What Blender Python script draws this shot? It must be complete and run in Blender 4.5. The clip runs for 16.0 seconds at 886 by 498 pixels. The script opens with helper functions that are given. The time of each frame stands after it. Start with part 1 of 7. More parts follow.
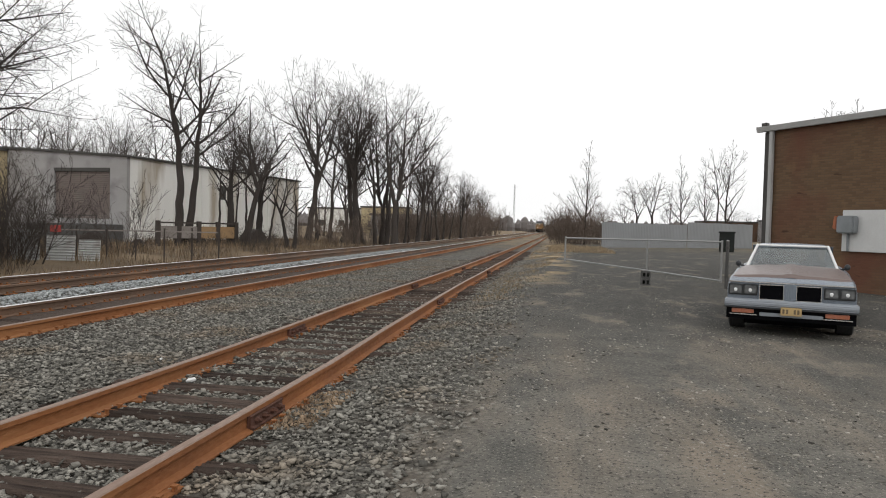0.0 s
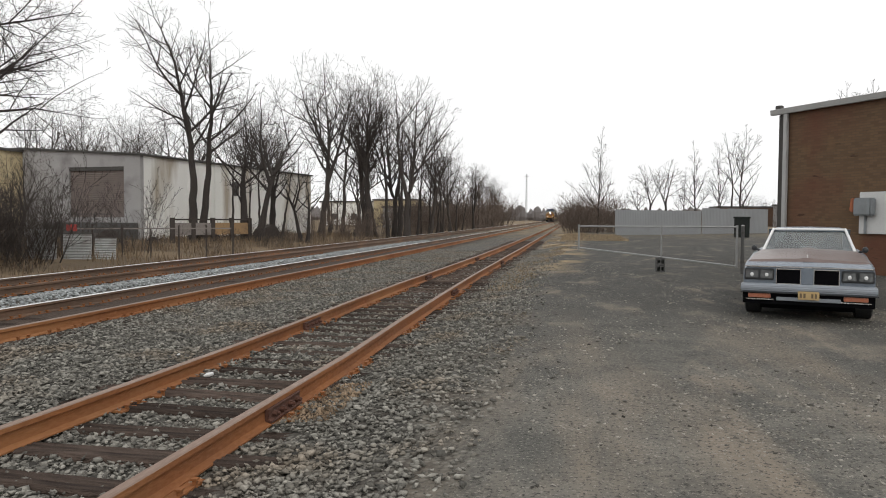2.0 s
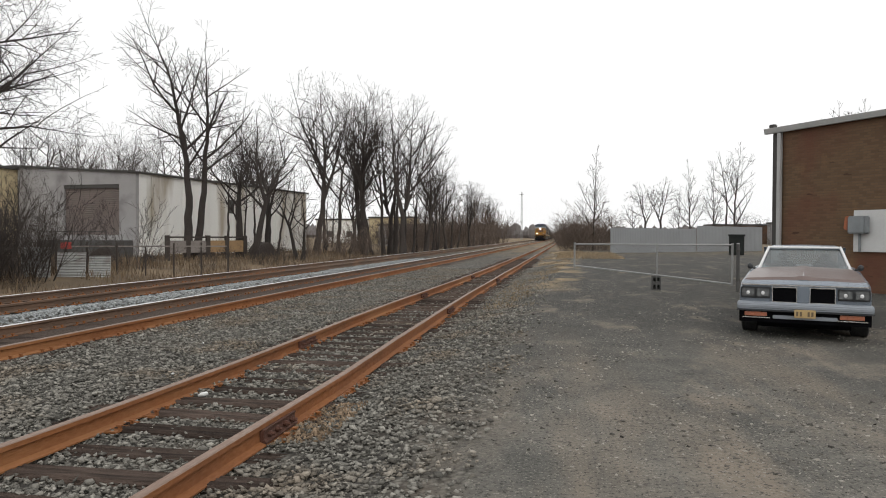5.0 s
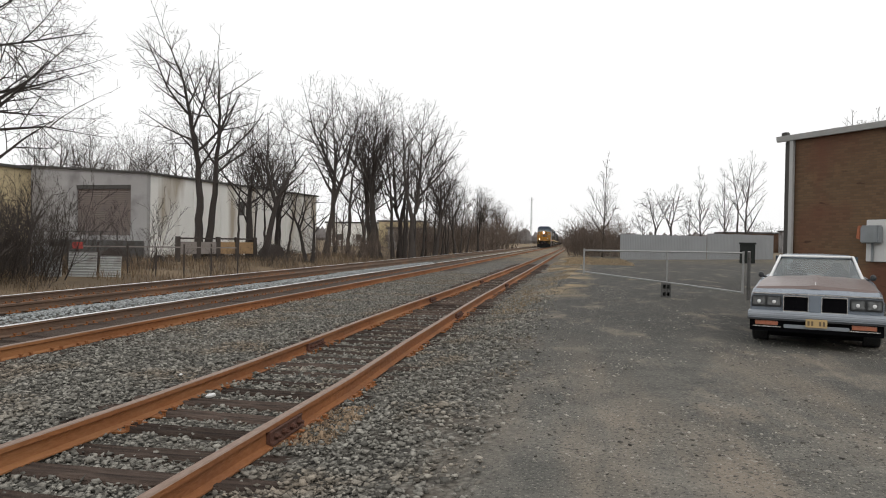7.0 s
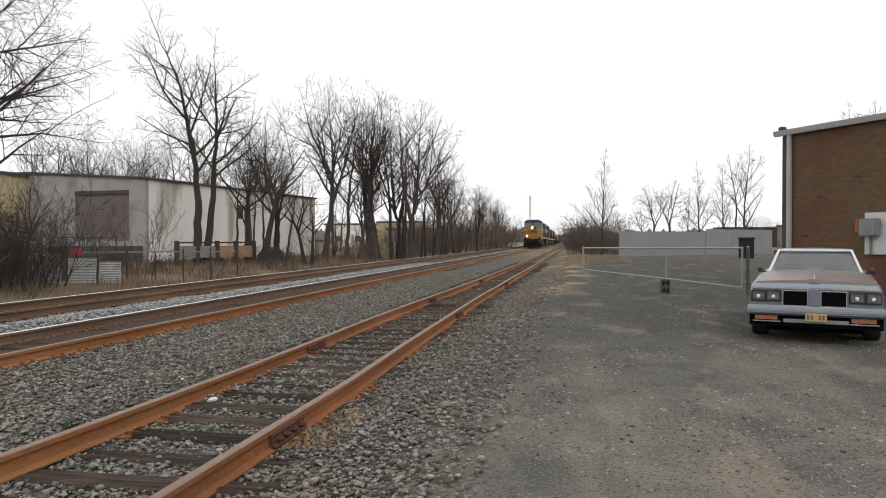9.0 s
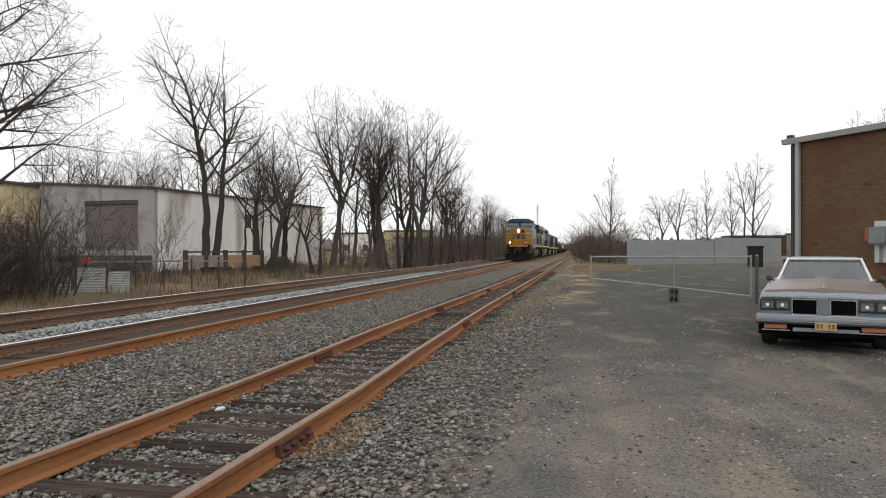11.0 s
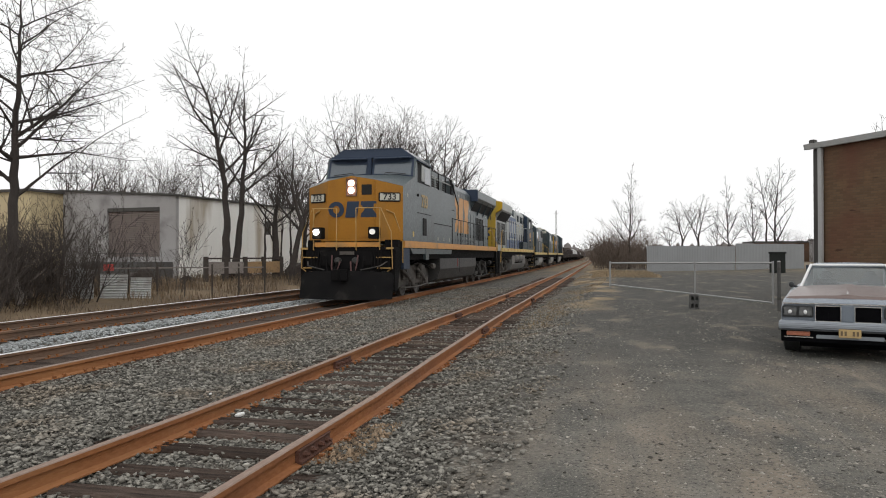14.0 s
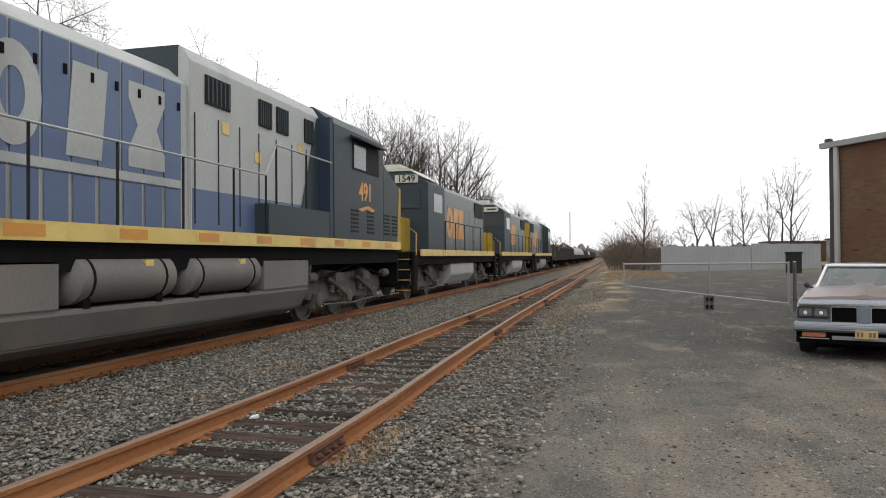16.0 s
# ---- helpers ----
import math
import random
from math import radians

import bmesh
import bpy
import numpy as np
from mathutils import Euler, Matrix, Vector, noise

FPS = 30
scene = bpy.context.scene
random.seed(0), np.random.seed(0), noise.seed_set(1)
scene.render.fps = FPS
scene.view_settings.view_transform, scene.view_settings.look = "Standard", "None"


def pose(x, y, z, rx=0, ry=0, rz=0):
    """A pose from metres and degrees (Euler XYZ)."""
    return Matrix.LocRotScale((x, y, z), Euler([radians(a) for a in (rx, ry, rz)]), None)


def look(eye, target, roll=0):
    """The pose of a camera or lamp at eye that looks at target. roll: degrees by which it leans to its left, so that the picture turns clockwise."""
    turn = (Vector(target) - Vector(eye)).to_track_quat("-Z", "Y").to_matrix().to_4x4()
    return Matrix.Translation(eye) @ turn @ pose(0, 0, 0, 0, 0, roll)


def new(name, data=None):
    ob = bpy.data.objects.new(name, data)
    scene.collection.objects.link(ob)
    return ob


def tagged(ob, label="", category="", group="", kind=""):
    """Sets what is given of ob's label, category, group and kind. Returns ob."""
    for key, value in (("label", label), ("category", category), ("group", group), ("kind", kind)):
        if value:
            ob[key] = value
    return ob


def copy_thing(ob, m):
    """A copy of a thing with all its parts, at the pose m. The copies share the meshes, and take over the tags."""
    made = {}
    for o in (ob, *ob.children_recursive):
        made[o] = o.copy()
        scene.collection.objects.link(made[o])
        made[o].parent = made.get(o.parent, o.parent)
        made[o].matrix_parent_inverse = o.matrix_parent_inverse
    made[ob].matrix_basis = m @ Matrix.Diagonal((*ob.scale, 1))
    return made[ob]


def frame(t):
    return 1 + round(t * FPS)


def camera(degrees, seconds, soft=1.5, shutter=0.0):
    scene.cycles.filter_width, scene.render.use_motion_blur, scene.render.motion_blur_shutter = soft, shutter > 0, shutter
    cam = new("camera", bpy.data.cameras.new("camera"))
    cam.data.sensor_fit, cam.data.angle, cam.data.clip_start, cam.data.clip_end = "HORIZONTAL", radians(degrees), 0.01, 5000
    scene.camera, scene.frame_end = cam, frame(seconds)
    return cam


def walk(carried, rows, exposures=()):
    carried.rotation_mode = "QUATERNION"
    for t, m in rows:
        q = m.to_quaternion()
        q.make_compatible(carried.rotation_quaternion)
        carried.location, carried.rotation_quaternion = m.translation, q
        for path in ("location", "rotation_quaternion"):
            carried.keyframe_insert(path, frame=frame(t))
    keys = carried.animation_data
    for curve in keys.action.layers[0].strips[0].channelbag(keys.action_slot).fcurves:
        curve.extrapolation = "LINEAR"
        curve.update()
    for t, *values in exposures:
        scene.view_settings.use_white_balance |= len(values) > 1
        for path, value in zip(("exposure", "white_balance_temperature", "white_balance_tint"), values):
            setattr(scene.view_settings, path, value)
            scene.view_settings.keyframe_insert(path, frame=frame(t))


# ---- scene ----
cam = camera(64.0, 16.0, soft=1.0)
# seconds, x, y, z, yaw, pitch, roll
PATH = [
    (0, 0.019, -0.033, 1.401, 9.49, -1.79, 1.48),
    (0.5, 0.009, -0.018, 1.403, 9.28, -2.09, 1.32),
    (1, 0.010, -0.022, 1.399, 9.58, -1.93, 1.11),
    (1.5, -0.008, -0.013, 1.395, 10.67, -1.54, 2.54),
    (2, 0.016, -0.028, 1.393, 10.53, -2.50, 0.25),
    (2.5, 0.013, -0.016, 1.408, 9.80, -2.20, -0.06),
    (3, 0.025, -0.029, 1.400, 8.97, -2.15, 0.61),
    (3.5, 0.019, -0.023, 1.408, 8.30, -1.20, 0.67),
    (4, 0.013, -0.022, 1.403, 9.25, -1.63, 0.06),
    (4.5, 0.004, -0.018, 1.400, 9.87, -1.36, -0.01),
    (7, 0.000, 0.000, 1.400, 10.91, -0.73, 0.98),
    (7.5, 0.000, -0.002, 1.401, 10.87, -0.91, 0.79),
    (8, 0.004, -0.007, 1.404, 10.60, -0.92, 0.61),
    (8.5, 0.003, -0.010, 1.404, 10.62, -0.86, 0.22),
    (11, 0.009, -0.013, 1.406, 11.45, -0.01, -0.08),
    (11.5, 0.010, -0.015, 1.408, 11.74, 0.05, -0.09),
    (12, 0.010, -0.024, 1.404, 12.02, 0.06, -0.07),
    (12.5, 0.007, -0.014, 1.414, 12.13, 0.29, 0.00),
    (13, 0.005, -0.010, 1.401, 12.34, 0.28, -0.03),
    (13.5, 0.013, -0.012, 1.415, 12.65, 0.48, -0.01),
    (14, 0.010, -0.018, 1.408, 12.93, 0.50, -0.13),
    (14.5, 0.016, -0.025, 1.414, 13.56, 0.30, -0.01),
    (15, 0.012, -0.022, 1.410, 13.47, 0.25, -0.10),
    (15.5, 0.010, -0.014, 1.407, 14.07, 0.19, -0.27),
    (16, 0.028, -0.036, 1.421, 14.01, 0.62, -0.41),
]


def aim(x, y, z, yaw, pitch, roll):
    a, b = radians(yaw), radians(pitch)
    eye = Vector((x, y, z))
    return look(eye, eye + Vector((-math.sin(a) * math.cos(b), math.cos(a) * math.cos(b), math.sin(b))), roll)


walk(cam, [(r[0], aim(*r[1:])) for r in PATH], exposures=((0, 0.0), (14.2, 0.0), (15.3, 0.12), (16, 0.2)))

# ---- light: an overcast sky and a weak, wide sun ----
SUN_EL, SUN_AZ = 42.0, 150.0
world = bpy.data.worlds.new("overcast_sky")
scene.world = world
world.use_nodes = True
wn = world.node_tree.nodes
wl = world.node_tree.links
sky = wn.new("ShaderNodeTexSky")
sky.sky_type = "NISHITA"
sky.sun_disc = False
sky.sun_elevation = radians(SUN_EL)
sky.sun_rotation = radians(SUN_AZ)
sky.dust_density = 6.0
sky.air_density = 1.2
grey = wn.new("ShaderNodeHueSaturation")
grey.inputs["Saturation"].default_value = 0.05
grey.inputs["Value"].default_value = 1.0
back = wn["Background"]
back.inputs["Strength"].default_value = 0.15
wl.new(sky.outputs[0], grey.inputs["Color"])
cloud = wn.new("ShaderNodeMix")
cloud.data_type = "RGBA"
cloud.inputs[0].default_value = 0.9
cloud.inputs[7].default_value = (7.3, 7.3, 7.3, 1.0)
wl.new(grey.outputs[0], cloud.inputs[6])
wl.new(cloud.outputs[2], back.inputs["Color"])
sun_data = bpy.data.lights.new("sun", "SUN")
sun_data.energy, sun_data.angle, sun_data.color = 0.6, radians(25), (1.0, 0.97, 0.93)
sun = new("sun", sun_data)
sa, se = radians(SUN_AZ), radians(SUN_EL)
sun.matrix_world = look((0, 0, 60), Vector((0, 0, 60)) - Vector((math.sin(sa) * math.cos(se), math.cos(sa) * math.cos(se), math.sin(se))))


# ---- materials ----
def mat(name, col, col2=None, rough=0.8, metal=0.0, scale=6.0, fine=60.0, bump=0.15, amount=0.5, stain=None, stain_scale=1.2,
        stain_amt=0.5, stretch=(1, 1, 1), rand=0.0, emit=0.0, island=0.0, spec=0.5):
    """A worn surface: two colours mixed by noise at two scales, stains with a shape of their own, fine relief."""
    m = bpy.data.materials.new(name)
    m.use_nodes = True
    n, l = m.node_tree.nodes, m.node_tree.links
    p = n["Principled BSDF"]
    p.inputs["Metallic"].default_value = metal
    p.inputs["Roughness"].default_value = rough
    p.inputs["Specular IOR Level"].default_value = spec
    tc = n.new("ShaderNodeTexCoord")
    mp = n.new("ShaderNodeMapping")
    mp.inputs["Scale"].default_value = stretch
    l.new(tc.outputs["Object"], mp.inputs["Vector"])

    def noise_tex(s, detail=4.0):
        t = n.new("ShaderNodeTexNoise")
        t.inputs["Scale"].default_value = s
        t.inputs["Detail"].default_value = detail
        l.new(mp.outputs[0], t.inputs["Vector"])
        return t.outputs["Fac"]

    def mix(f, a, b):
        x = n.new("ShaderNodeMix")
        x.data_type = "RGBA"
        for sock, v in ((x.inputs[0], f), (x.inputs[6], a), (x.inputs[7], b)):
            if hasattr(v, "is_linked"):
                l.new(v, sock)
            else:
                sock.default_value = v if isinstance(v, float) else (*v, 1.0)
        return x.outputs[2]

    def ramp(f, lo, hi):
        r = n.new("ShaderNodeMapRange")
        r.inputs[1].default_value, r.inputs[2].default_value = lo, hi
        l.new(f, r.inputs[0])
        return r.outputs[0]

    if col2 is None:
        col2 = tuple(c * 0.72 for c in col)
    a = ramp(noise_tex(scale), 0.5 - 0.28 / max(amount, 0.05) * 0.5, 0.5 + 0.28 / max(amount, 0.05) * 0.5)
    c = mix(a, col, col2)
    g = ramp(noise_tex(fine, 2.0), 0.3, 0.7)
    dark = tuple(v * 0.8 for v in col2)
    fm = n.new("ShaderNodeMath")
    fm.operation = "MULTIPLY"
    fm.inputs[1].default_value = 0.35
    l.new(g, fm.inputs[0])
    c = mix(fm.outputs[0], c, dark)
    if stain:
        s = ramp(noise_tex(stain_scale, 6.0), 0.62 - 0.25 * stain_amt, 0.72 - 0.1 * stain_amt)
        c = mix(s, c, stain)
    if rand or island:
        src = n.new("ShaderNodeNewGeometry").outputs["Random Per Island"] if island else n.new("ShaderNodeObjectInfo").outputs["Random"]
        k = island or rand
        r = n.new("ShaderNodeMapRange")
        r.inputs[3].default_value, r.inputs[4].default_value = 1 - k, 1 + k
        l.new(src, r.inputs[0])
        h = n.new("ShaderNodeHueSaturation")
        l.new(r.outputs[0], h.inputs["Value"])
        l.new(c, h.inputs["Color"])
        c = h.outputs[0]
    l.new(c, p.inputs["Base Color"])
    rr = n.new("ShaderNodeMapRange")
    rr.inputs[3].default_value, rr.inputs[4].default_value = max(rough - 0.1, 0.02), min(rough + 0.1, 1.0)
    l.new(g, rr.inputs[0])
    l.new(rr.outputs[0], p.inputs["Roughness"])
    if bump:
        b = n.new("ShaderNodeBump")
        b.inputs["Strength"].default_value = bump
        b.inputs["Distance"].default_value = 0.02
        l.new(g, b.inputs["Height"])
        l.new(b.outputs[0], p.inputs["Normal"])
    if emit:
        p.inputs["Emission Color"].default_value = (1.0, 0.93, 0.82, 1)
        p.inputs["Emission Strength"].default_value = emit
    return m


M = {}
M["rust_side"] = mat("rusty_rail_side", (0.31, 0.115, 0.032), (0.18, 0.07, 0.026), 0.9, 0.0, 3, 40, 0.2, 0.6, stain=(0.30, 0.135, 0.05), stain_scale=1.5, stretch=(1, 0.3, 1))
M["rust_brown"] = mat("brown_grey_rail_side", (0.15, 0.092, 0.06), (0.10, 0.064, 0.043), 0.9, 0.0, 3, 40, 0.2, 0.6, stain=(0.19, 0.105, 0.06), stain_scale=1.5, stretch=(1, 0.3, 1))
M["rail_top"] = mat("dull_rail_top", (0.26, 0.185, 0.145), (0.19, 0.12, 0.085), 0.6, 0.1, 4, 60, 0.1, stretch=(1, 0.2, 1))
M["rail_shine"] = mat("worn_rail_top", (0.86, 0.86, 0.85), (0.78, 0.77, 0.75), 0.38, 1.0, 4, 60, 0.02, stretch=(1, 0.1, 1))
M["rust_dark"] = mat("dark_rust", (0.12, 0.047, 0.028), (0.065, 0.03, 0.02), 0.9, 0.0, 8, 70, 0.3)
M["tie"] = mat("weathered_tie", (0.135, 0.10, 0.082), (0.06, 0.046, 0.039), 0.95, 0, 5, 45, 0.7, 0.8, stretch=(0.6, 6, 1), rand=0.35, stain=(0.035, 0.027, 0.023), stain_scale=2.0, spec=0.08)
M["stone"] = mat("ballast_stone", (0.285, 0.273, 0.24), (0.165, 0.157, 0.138), 0.9, 0, 14, 80, 0.4, stain=(0.22, 0.185, 0.145), stain_scale=0.9, island=0.6, spec=0.15)
M["lot_stone"] = mat("pale_yard_gravel", (0.30, 0.28, 0.245), (0.14, 0.13, 0.112), 0.9, 0, 14, 80, 0.3, island=0.8, spec=0.15)
M["stone_light"] = mat("fresh_ballast_stone", (0.36, 0.375, 0.37), (0.22, 0.235, 0.235), 0.85, 0, 9, 80, 0.3, island=0.45)
M["brick_wall"] = mat("brown_brick", (0.15, 0.085, 0.045), (0.105, 0.055, 0.032), 0.9, 0, 0.7, 40, 0.3, rand=0.12, stain=(0.12, 0.055, 0.035), stain_scale=0.5)
def brick_mat(name):
    m = bpy.data.materials.new(name)
    m.use_nodes = True
    n, l = m.node_tree.nodes, m.node_tree.links
    p = n["Principled BSDF"]
    p.inputs["Roughness"].default_value = 0.95
    p.inputs["Specular IOR Level"].default_value = 0.2
    tc = n.new("ShaderNodeTexCoord")
    sp = n.new("ShaderNodeSeparateXYZ")
    cb = n.new("ShaderNodeCombineXYZ")
    l.new(tc.outputs["Object"], sp.inputs[0])
    l.new(sp.outputs[0], cb.inputs[0])
    l.new(sp.outputs[2], cb.inputs[1])
    br = n.new("ShaderNodeTexBrick")
    br.inputs["Scale"].default_value = 1.0
    br.inputs["Brick Width"].default_value, br.inputs["Row Height"].default_value = 0.205, 0.068
    br.inputs["Mortar Size"].default_value = 0.006
    br.inputs["Color1"].default_value, br.inputs["Color2"].default_value = (0.152, 0.098, 0.058, 1), (0.10, 0.064, 0.04, 1)
    br.inputs["Mortar"].default_value = (0.115, 0.08, 0.055, 1)
    br.inputs["Bias"].default_value = -0.3
    l.new(cb.outputs[0], br.inputs["Vector"])
    c = br.outputs["Color"]
    for scale, lo, hi, tint, stretch in ((0.55, 0.45, 0.65, (0.13, 0.052, 0.036), (1, 1, 1)), (3.2, 0.66, 0.72, (0.05, 0.03, 0.022), (0.6, 0.6, 2.6)), (1.3, 0.62, 0.74, (0.19, 0.12, 0.065), (1, 1, 0.6))):
        mp = n.new("ShaderNodeMapping")
        mp.inputs["Scale"].default_value = stretch
        l.new(tc.outputs["Object"], mp.inputs[0])
        t = n.new("ShaderNodeTexNoise")
        t.inputs["Scale"].default_value, t.inputs["Detail"].default_value = scale, 5.0
        l.new(mp.outputs[0], t.inputs["Vector"])
        r = n.new("ShaderNodeMapRange")
        r.inputs[1].default_value, r.inputs[2].default_value, r.inputs[4].default_value = lo, hi, 0.7
        l.new(t.outputs["Fac"], r.inputs[0])
        x = n.new("ShaderNodeMix")
        x.data_type = "RGBA"
        x.inputs[7].default_value = (*tint, 1)
        l.new(r.outputs[0], x.inputs[0])
        l.new(c, x.inputs[6])
        c = x.outputs[2]
    l.new(c, p.inputs["Base Color"])
    b = n.new("ShaderNodeBump")
    b.inputs["Strength"].default_value, b.inputs["Distance"].default_value = 0.5, 0.01
    b.invert = True
    l.new(br.outputs["Fac"], b.inputs["Height"])
    l.new(b.outputs[0], p.inputs["Normal"])
    return m


M["bricks"] = brick_mat("weathered_brown_brickwork")
M["white_paint"] = mat("dirty_white_paint", (0.82, 0.81, 0.77), (0.72, 0.71, 0.67), 0.7, 0, 0.8, 30, 0.1, stain=(0.38, 0.33, 0.26), stain_scale=0.5, stain_amt=0.4, stretch=(1, 1, 0.25))
M["grey_paint"] = mat("grey_block_wall", (0.36, 0.35, 0.345), (0.29, 0.28, 0.275), 0.85, 0, 0.7, 30, 0.2, stain=(0.19, 0.18, 0.18), stain_scale=0.6)
M["cream_paint"] = mat("cream_wall", (0.55, 0.45, 0.27), (0.45, 0.37, 0.23), 0.85, 0, 0.8, 30, 0.1)
M["shutter"] = mat("brown_grey_shutter", (0.19, 0.15, 0.135), (0.14, 0.115, 0.105), 0.7, 0, 1, 30, 0.1)
M["dark_trim"] = mat("dark_roof_edge", (0.07, 0.065, 0.06), None, 0.8, 0, 2, 40, 0.2)
M["light_trim"] = mat("pale_grey_metal_trim", (0.47, 0.47, 0.46), (0.37, 0.37, 0.36), 0.5, 0.2, 2, 40, 0.05)
M["galv"] = mat("galvanised_steel", (0.31, 0.31, 0.305), (0.23, 0.23, 0.225), 0.5, 0.4, 10, 60, 0.05)
M["concrete"] = mat("grey_concrete_block", (0.095, 0.093, 0.089), None, 0.95, 0, 6, 60, 0.4)
M["fence_grey"] = mat("grey_sheet_fence", (0.245, 0.255, 0.26), (0.205, 0.21, 0.215), 0.6, 0.1, 0.4, 20, 0.05)
M["bark"] = mat("grey_brown_bark", (0.055, 0.044, 0.037), (0.03, 0.024, 0.021), 0.95, 0, 4, 40, 0.5, stretch=(1, 1, 0.3), rand=0.25)
M["twig"] = mat("grey_brown_twigs", (0.058, 0.046, 0.038), (0.036, 0.028, 0.024), 0.95, 0, 1.5, 20, 0.0, rand=0.25)
M["brush"] = mat("red_brown_brush", (0.155, 0.115, 0.09), (0.085, 0.065, 0.052), 0.95, 0, 1.5, 20, 0.0, rand=0.4)
M["dry_grass"] = mat("dry_tan_grass", (0.34, 0.262, 0.165), (0.21, 0.155, 0.095), 0.95, 0, 0.8, 20, 0.0, island=0.4)
M["field_grass"] = mat("brown_winter_grass", (0.21, 0.15, 0.088), (0.10, 0.07, 0.045), 0.95, 0, 0.5, 20, 0.0, island=0.4)
M["leaf_scrap"] = mat("dry_leaf_scraps", (0.33, 0.25, 0.17), (0.20, 0.14, 0.09), 0.95, 0, 3, 30, 0.0, island=0.5)
M["black"] = mat("black_grime", (0.006, 0.006, 0.006), (0.012, 0.011, 0.011), 0.9, 0, 5, 40, 0.3, spec=0.06)
M["rubber"] = mat("tyre_rubber", (0.016, 0.016, 0.016), None, 0.85, 0, 8, 60, 0.2)


# ---- mesh building ----
class Bld:
    def __init__(self):
        self.v, self.f = [], []

    def add(self, vs, fs, m=None):
        k = len(self.v)
        self.v += [tuple(m @ Vector(p)) for p in vs] if m else [tuple(p) for p in vs]
        self.f += [tuple(i + k for i in f) for f in fs]
        return self

    def box(self, x0, y0, z0, x1, y1, z1, m=None):
        return self.add([(x0, y0, z0), (x1, y0, z0), (x1, y1, z0), (x0, y1, z0), (x0, y0, z1), (x1, y0, z1), (x1, y1, z1), (x0, y1, z1)],
                        [(3, 2, 1, 0), (4, 5, 6, 7), (0, 1, 5, 4), (1, 2, 6, 5), (2, 3, 7, 6), (3, 0, 4, 7)], m)

    def cbox(self, c, s, m=None):
        return self.box(c[0] - s[0] / 2, c[1] - s[1] / 2, c[2] - s[2] / 2, c[0] + s[0] / 2, c[1] + s[1] / 2, c[2] + s[2] / 2, m)

    def prism(self, prof, axis, a, b, m=None):
        """Sweeps a closed outline along an axis. x: outline in (y, z); y: in (x, z); z: in (x, y)."""
        put = {"x": lambda p, t: (t, p[0], p[1]), "y": lambda p, t: (p[0], t, p[1]), "z": lambda p, t: (p[0], p[1], t)}[axis]
        n = len(prof)
        vs = [put(p, a) for p in prof] + [put(p, b) for p in prof]
        fs = [(i, (i + 1) % n, n + (i + 1) % n, n + i) for i in range(n)] + [tuple(range(n))[::-1], tuple(range(n, 2 * n))]
        return self.add(vs, fs, m)

    def tube(self, pts, rads, n=8, cap=True):
        """A round bar along a line of points."""
        pts = [Vector(p) for p in pts]
        if not isinstance(rads, (list, tuple)):
            rads = [rads] * len(pts)
        k0 = len(self.v)
        for i, p in enumerate(pts):
            d = (pts[min(i + 1, len(pts) - 1)] - pts[max(i - 1, 0)]).normalized()
            u = d.cross(Vector((0, 0, 1)) if abs(d.z) < 0.9 else Vector((1, 0, 0))).normalized()
            w = d.cross(u)
            for j in range(n):
                a = 2 * math.pi * j / n
                q = p + rads[i] * (math.cos(a) * u + math.sin(a) * w)
                self.v.append((q.x, q.y, q.z))
        for i in range(len(pts) - 1):
            for j in range(n):
                a, b = k0 + i * n + j, k0 + i * n + (j + 1) % n
                self.f.append((a, b, b + n, a + n))
        if cap:
            self.f.append(tuple(range(k0, k0 + n))[::-1])
            self.f.append(tuple(range(len(self.v) - n, len(self.v))))
        return self

    def lathe(self, prof, axis, c, n=20):
        """Turns an outline of (along, radius) round an axis through c; its ends are closed."""
        put = {"x": lambda h, r, a: (c[0] + h, c[1] + r * math.cos(a), c[2] + r * math.sin(a)),
               "y": lambda h, r, a: (c[0] + r * math.cos(a), c[1] + h, c[2] + r * math.sin(a)),
               "z": lambda h, r, a: (c[0] + r * math.cos(a), c[1] + r * math.sin(a), c[2] + h)}[axis]
        k0 = len(self.v)
        for h, r in prof:
            self.v += [put(h, r, 2 * math.pi * j / n) for j in range(n)]
        for i in range(len(prof) - 1):
            for j in range(n):
                a, b = k0 + i * n + j, k0 + i * n + (j + 1) % n
                self.f.append((a, b, b + n, a + n))
        self.f.append(tuple(range(k0, k0 + n))[::-1])
        self.f.append(tuple(range(len(self.v) - n, len(self.v))))
        return self

    def mesh(self, name, material, bevel=0.0, smooth=False):
        me = bpy.data.meshes.new(name)
        me.from_pydata(self.v, [], self.f)
        bm = bmesh.new()
        bm.from_mesh(me)
        bmesh.ops.recalc_face_normals(bm, faces=bm.faces)
        if bevel:
            es = [e for e in bm.edges if len(e.link_faces) == 2 and e.calc_face_angle(0) > 0.5]
            bmesh.ops.bevel(bm, geom=es, offset=bevel, segments=2, affect="EDGES", clamp_overlap=True)
        bm.to_mesh(me)
        bm.free()
        if smooth:
            me.polygons.foreach_set("use_smooth", [True] * len(me.polygons))
            me.set_sharp_from_angle(angle=radians(40))
        if material:
            me.materials.append(material)
        return me

    def part(self, name, material, parent=None, label="", bevel=0.0, smooth=False):
        ob = new(name, self.mesh(name, material, bevel, smooth))
        if parent:
            ob.parent = parent
        return tagged(ob, label)


def thing(name, label, category, at=None, group="", kind=""):
    ob = new(name)
    ob.empty_display_size = 0.2
    if at is not None:
        ob.matrix_basis = at
    return tagged(ob, label, category, group, kind)


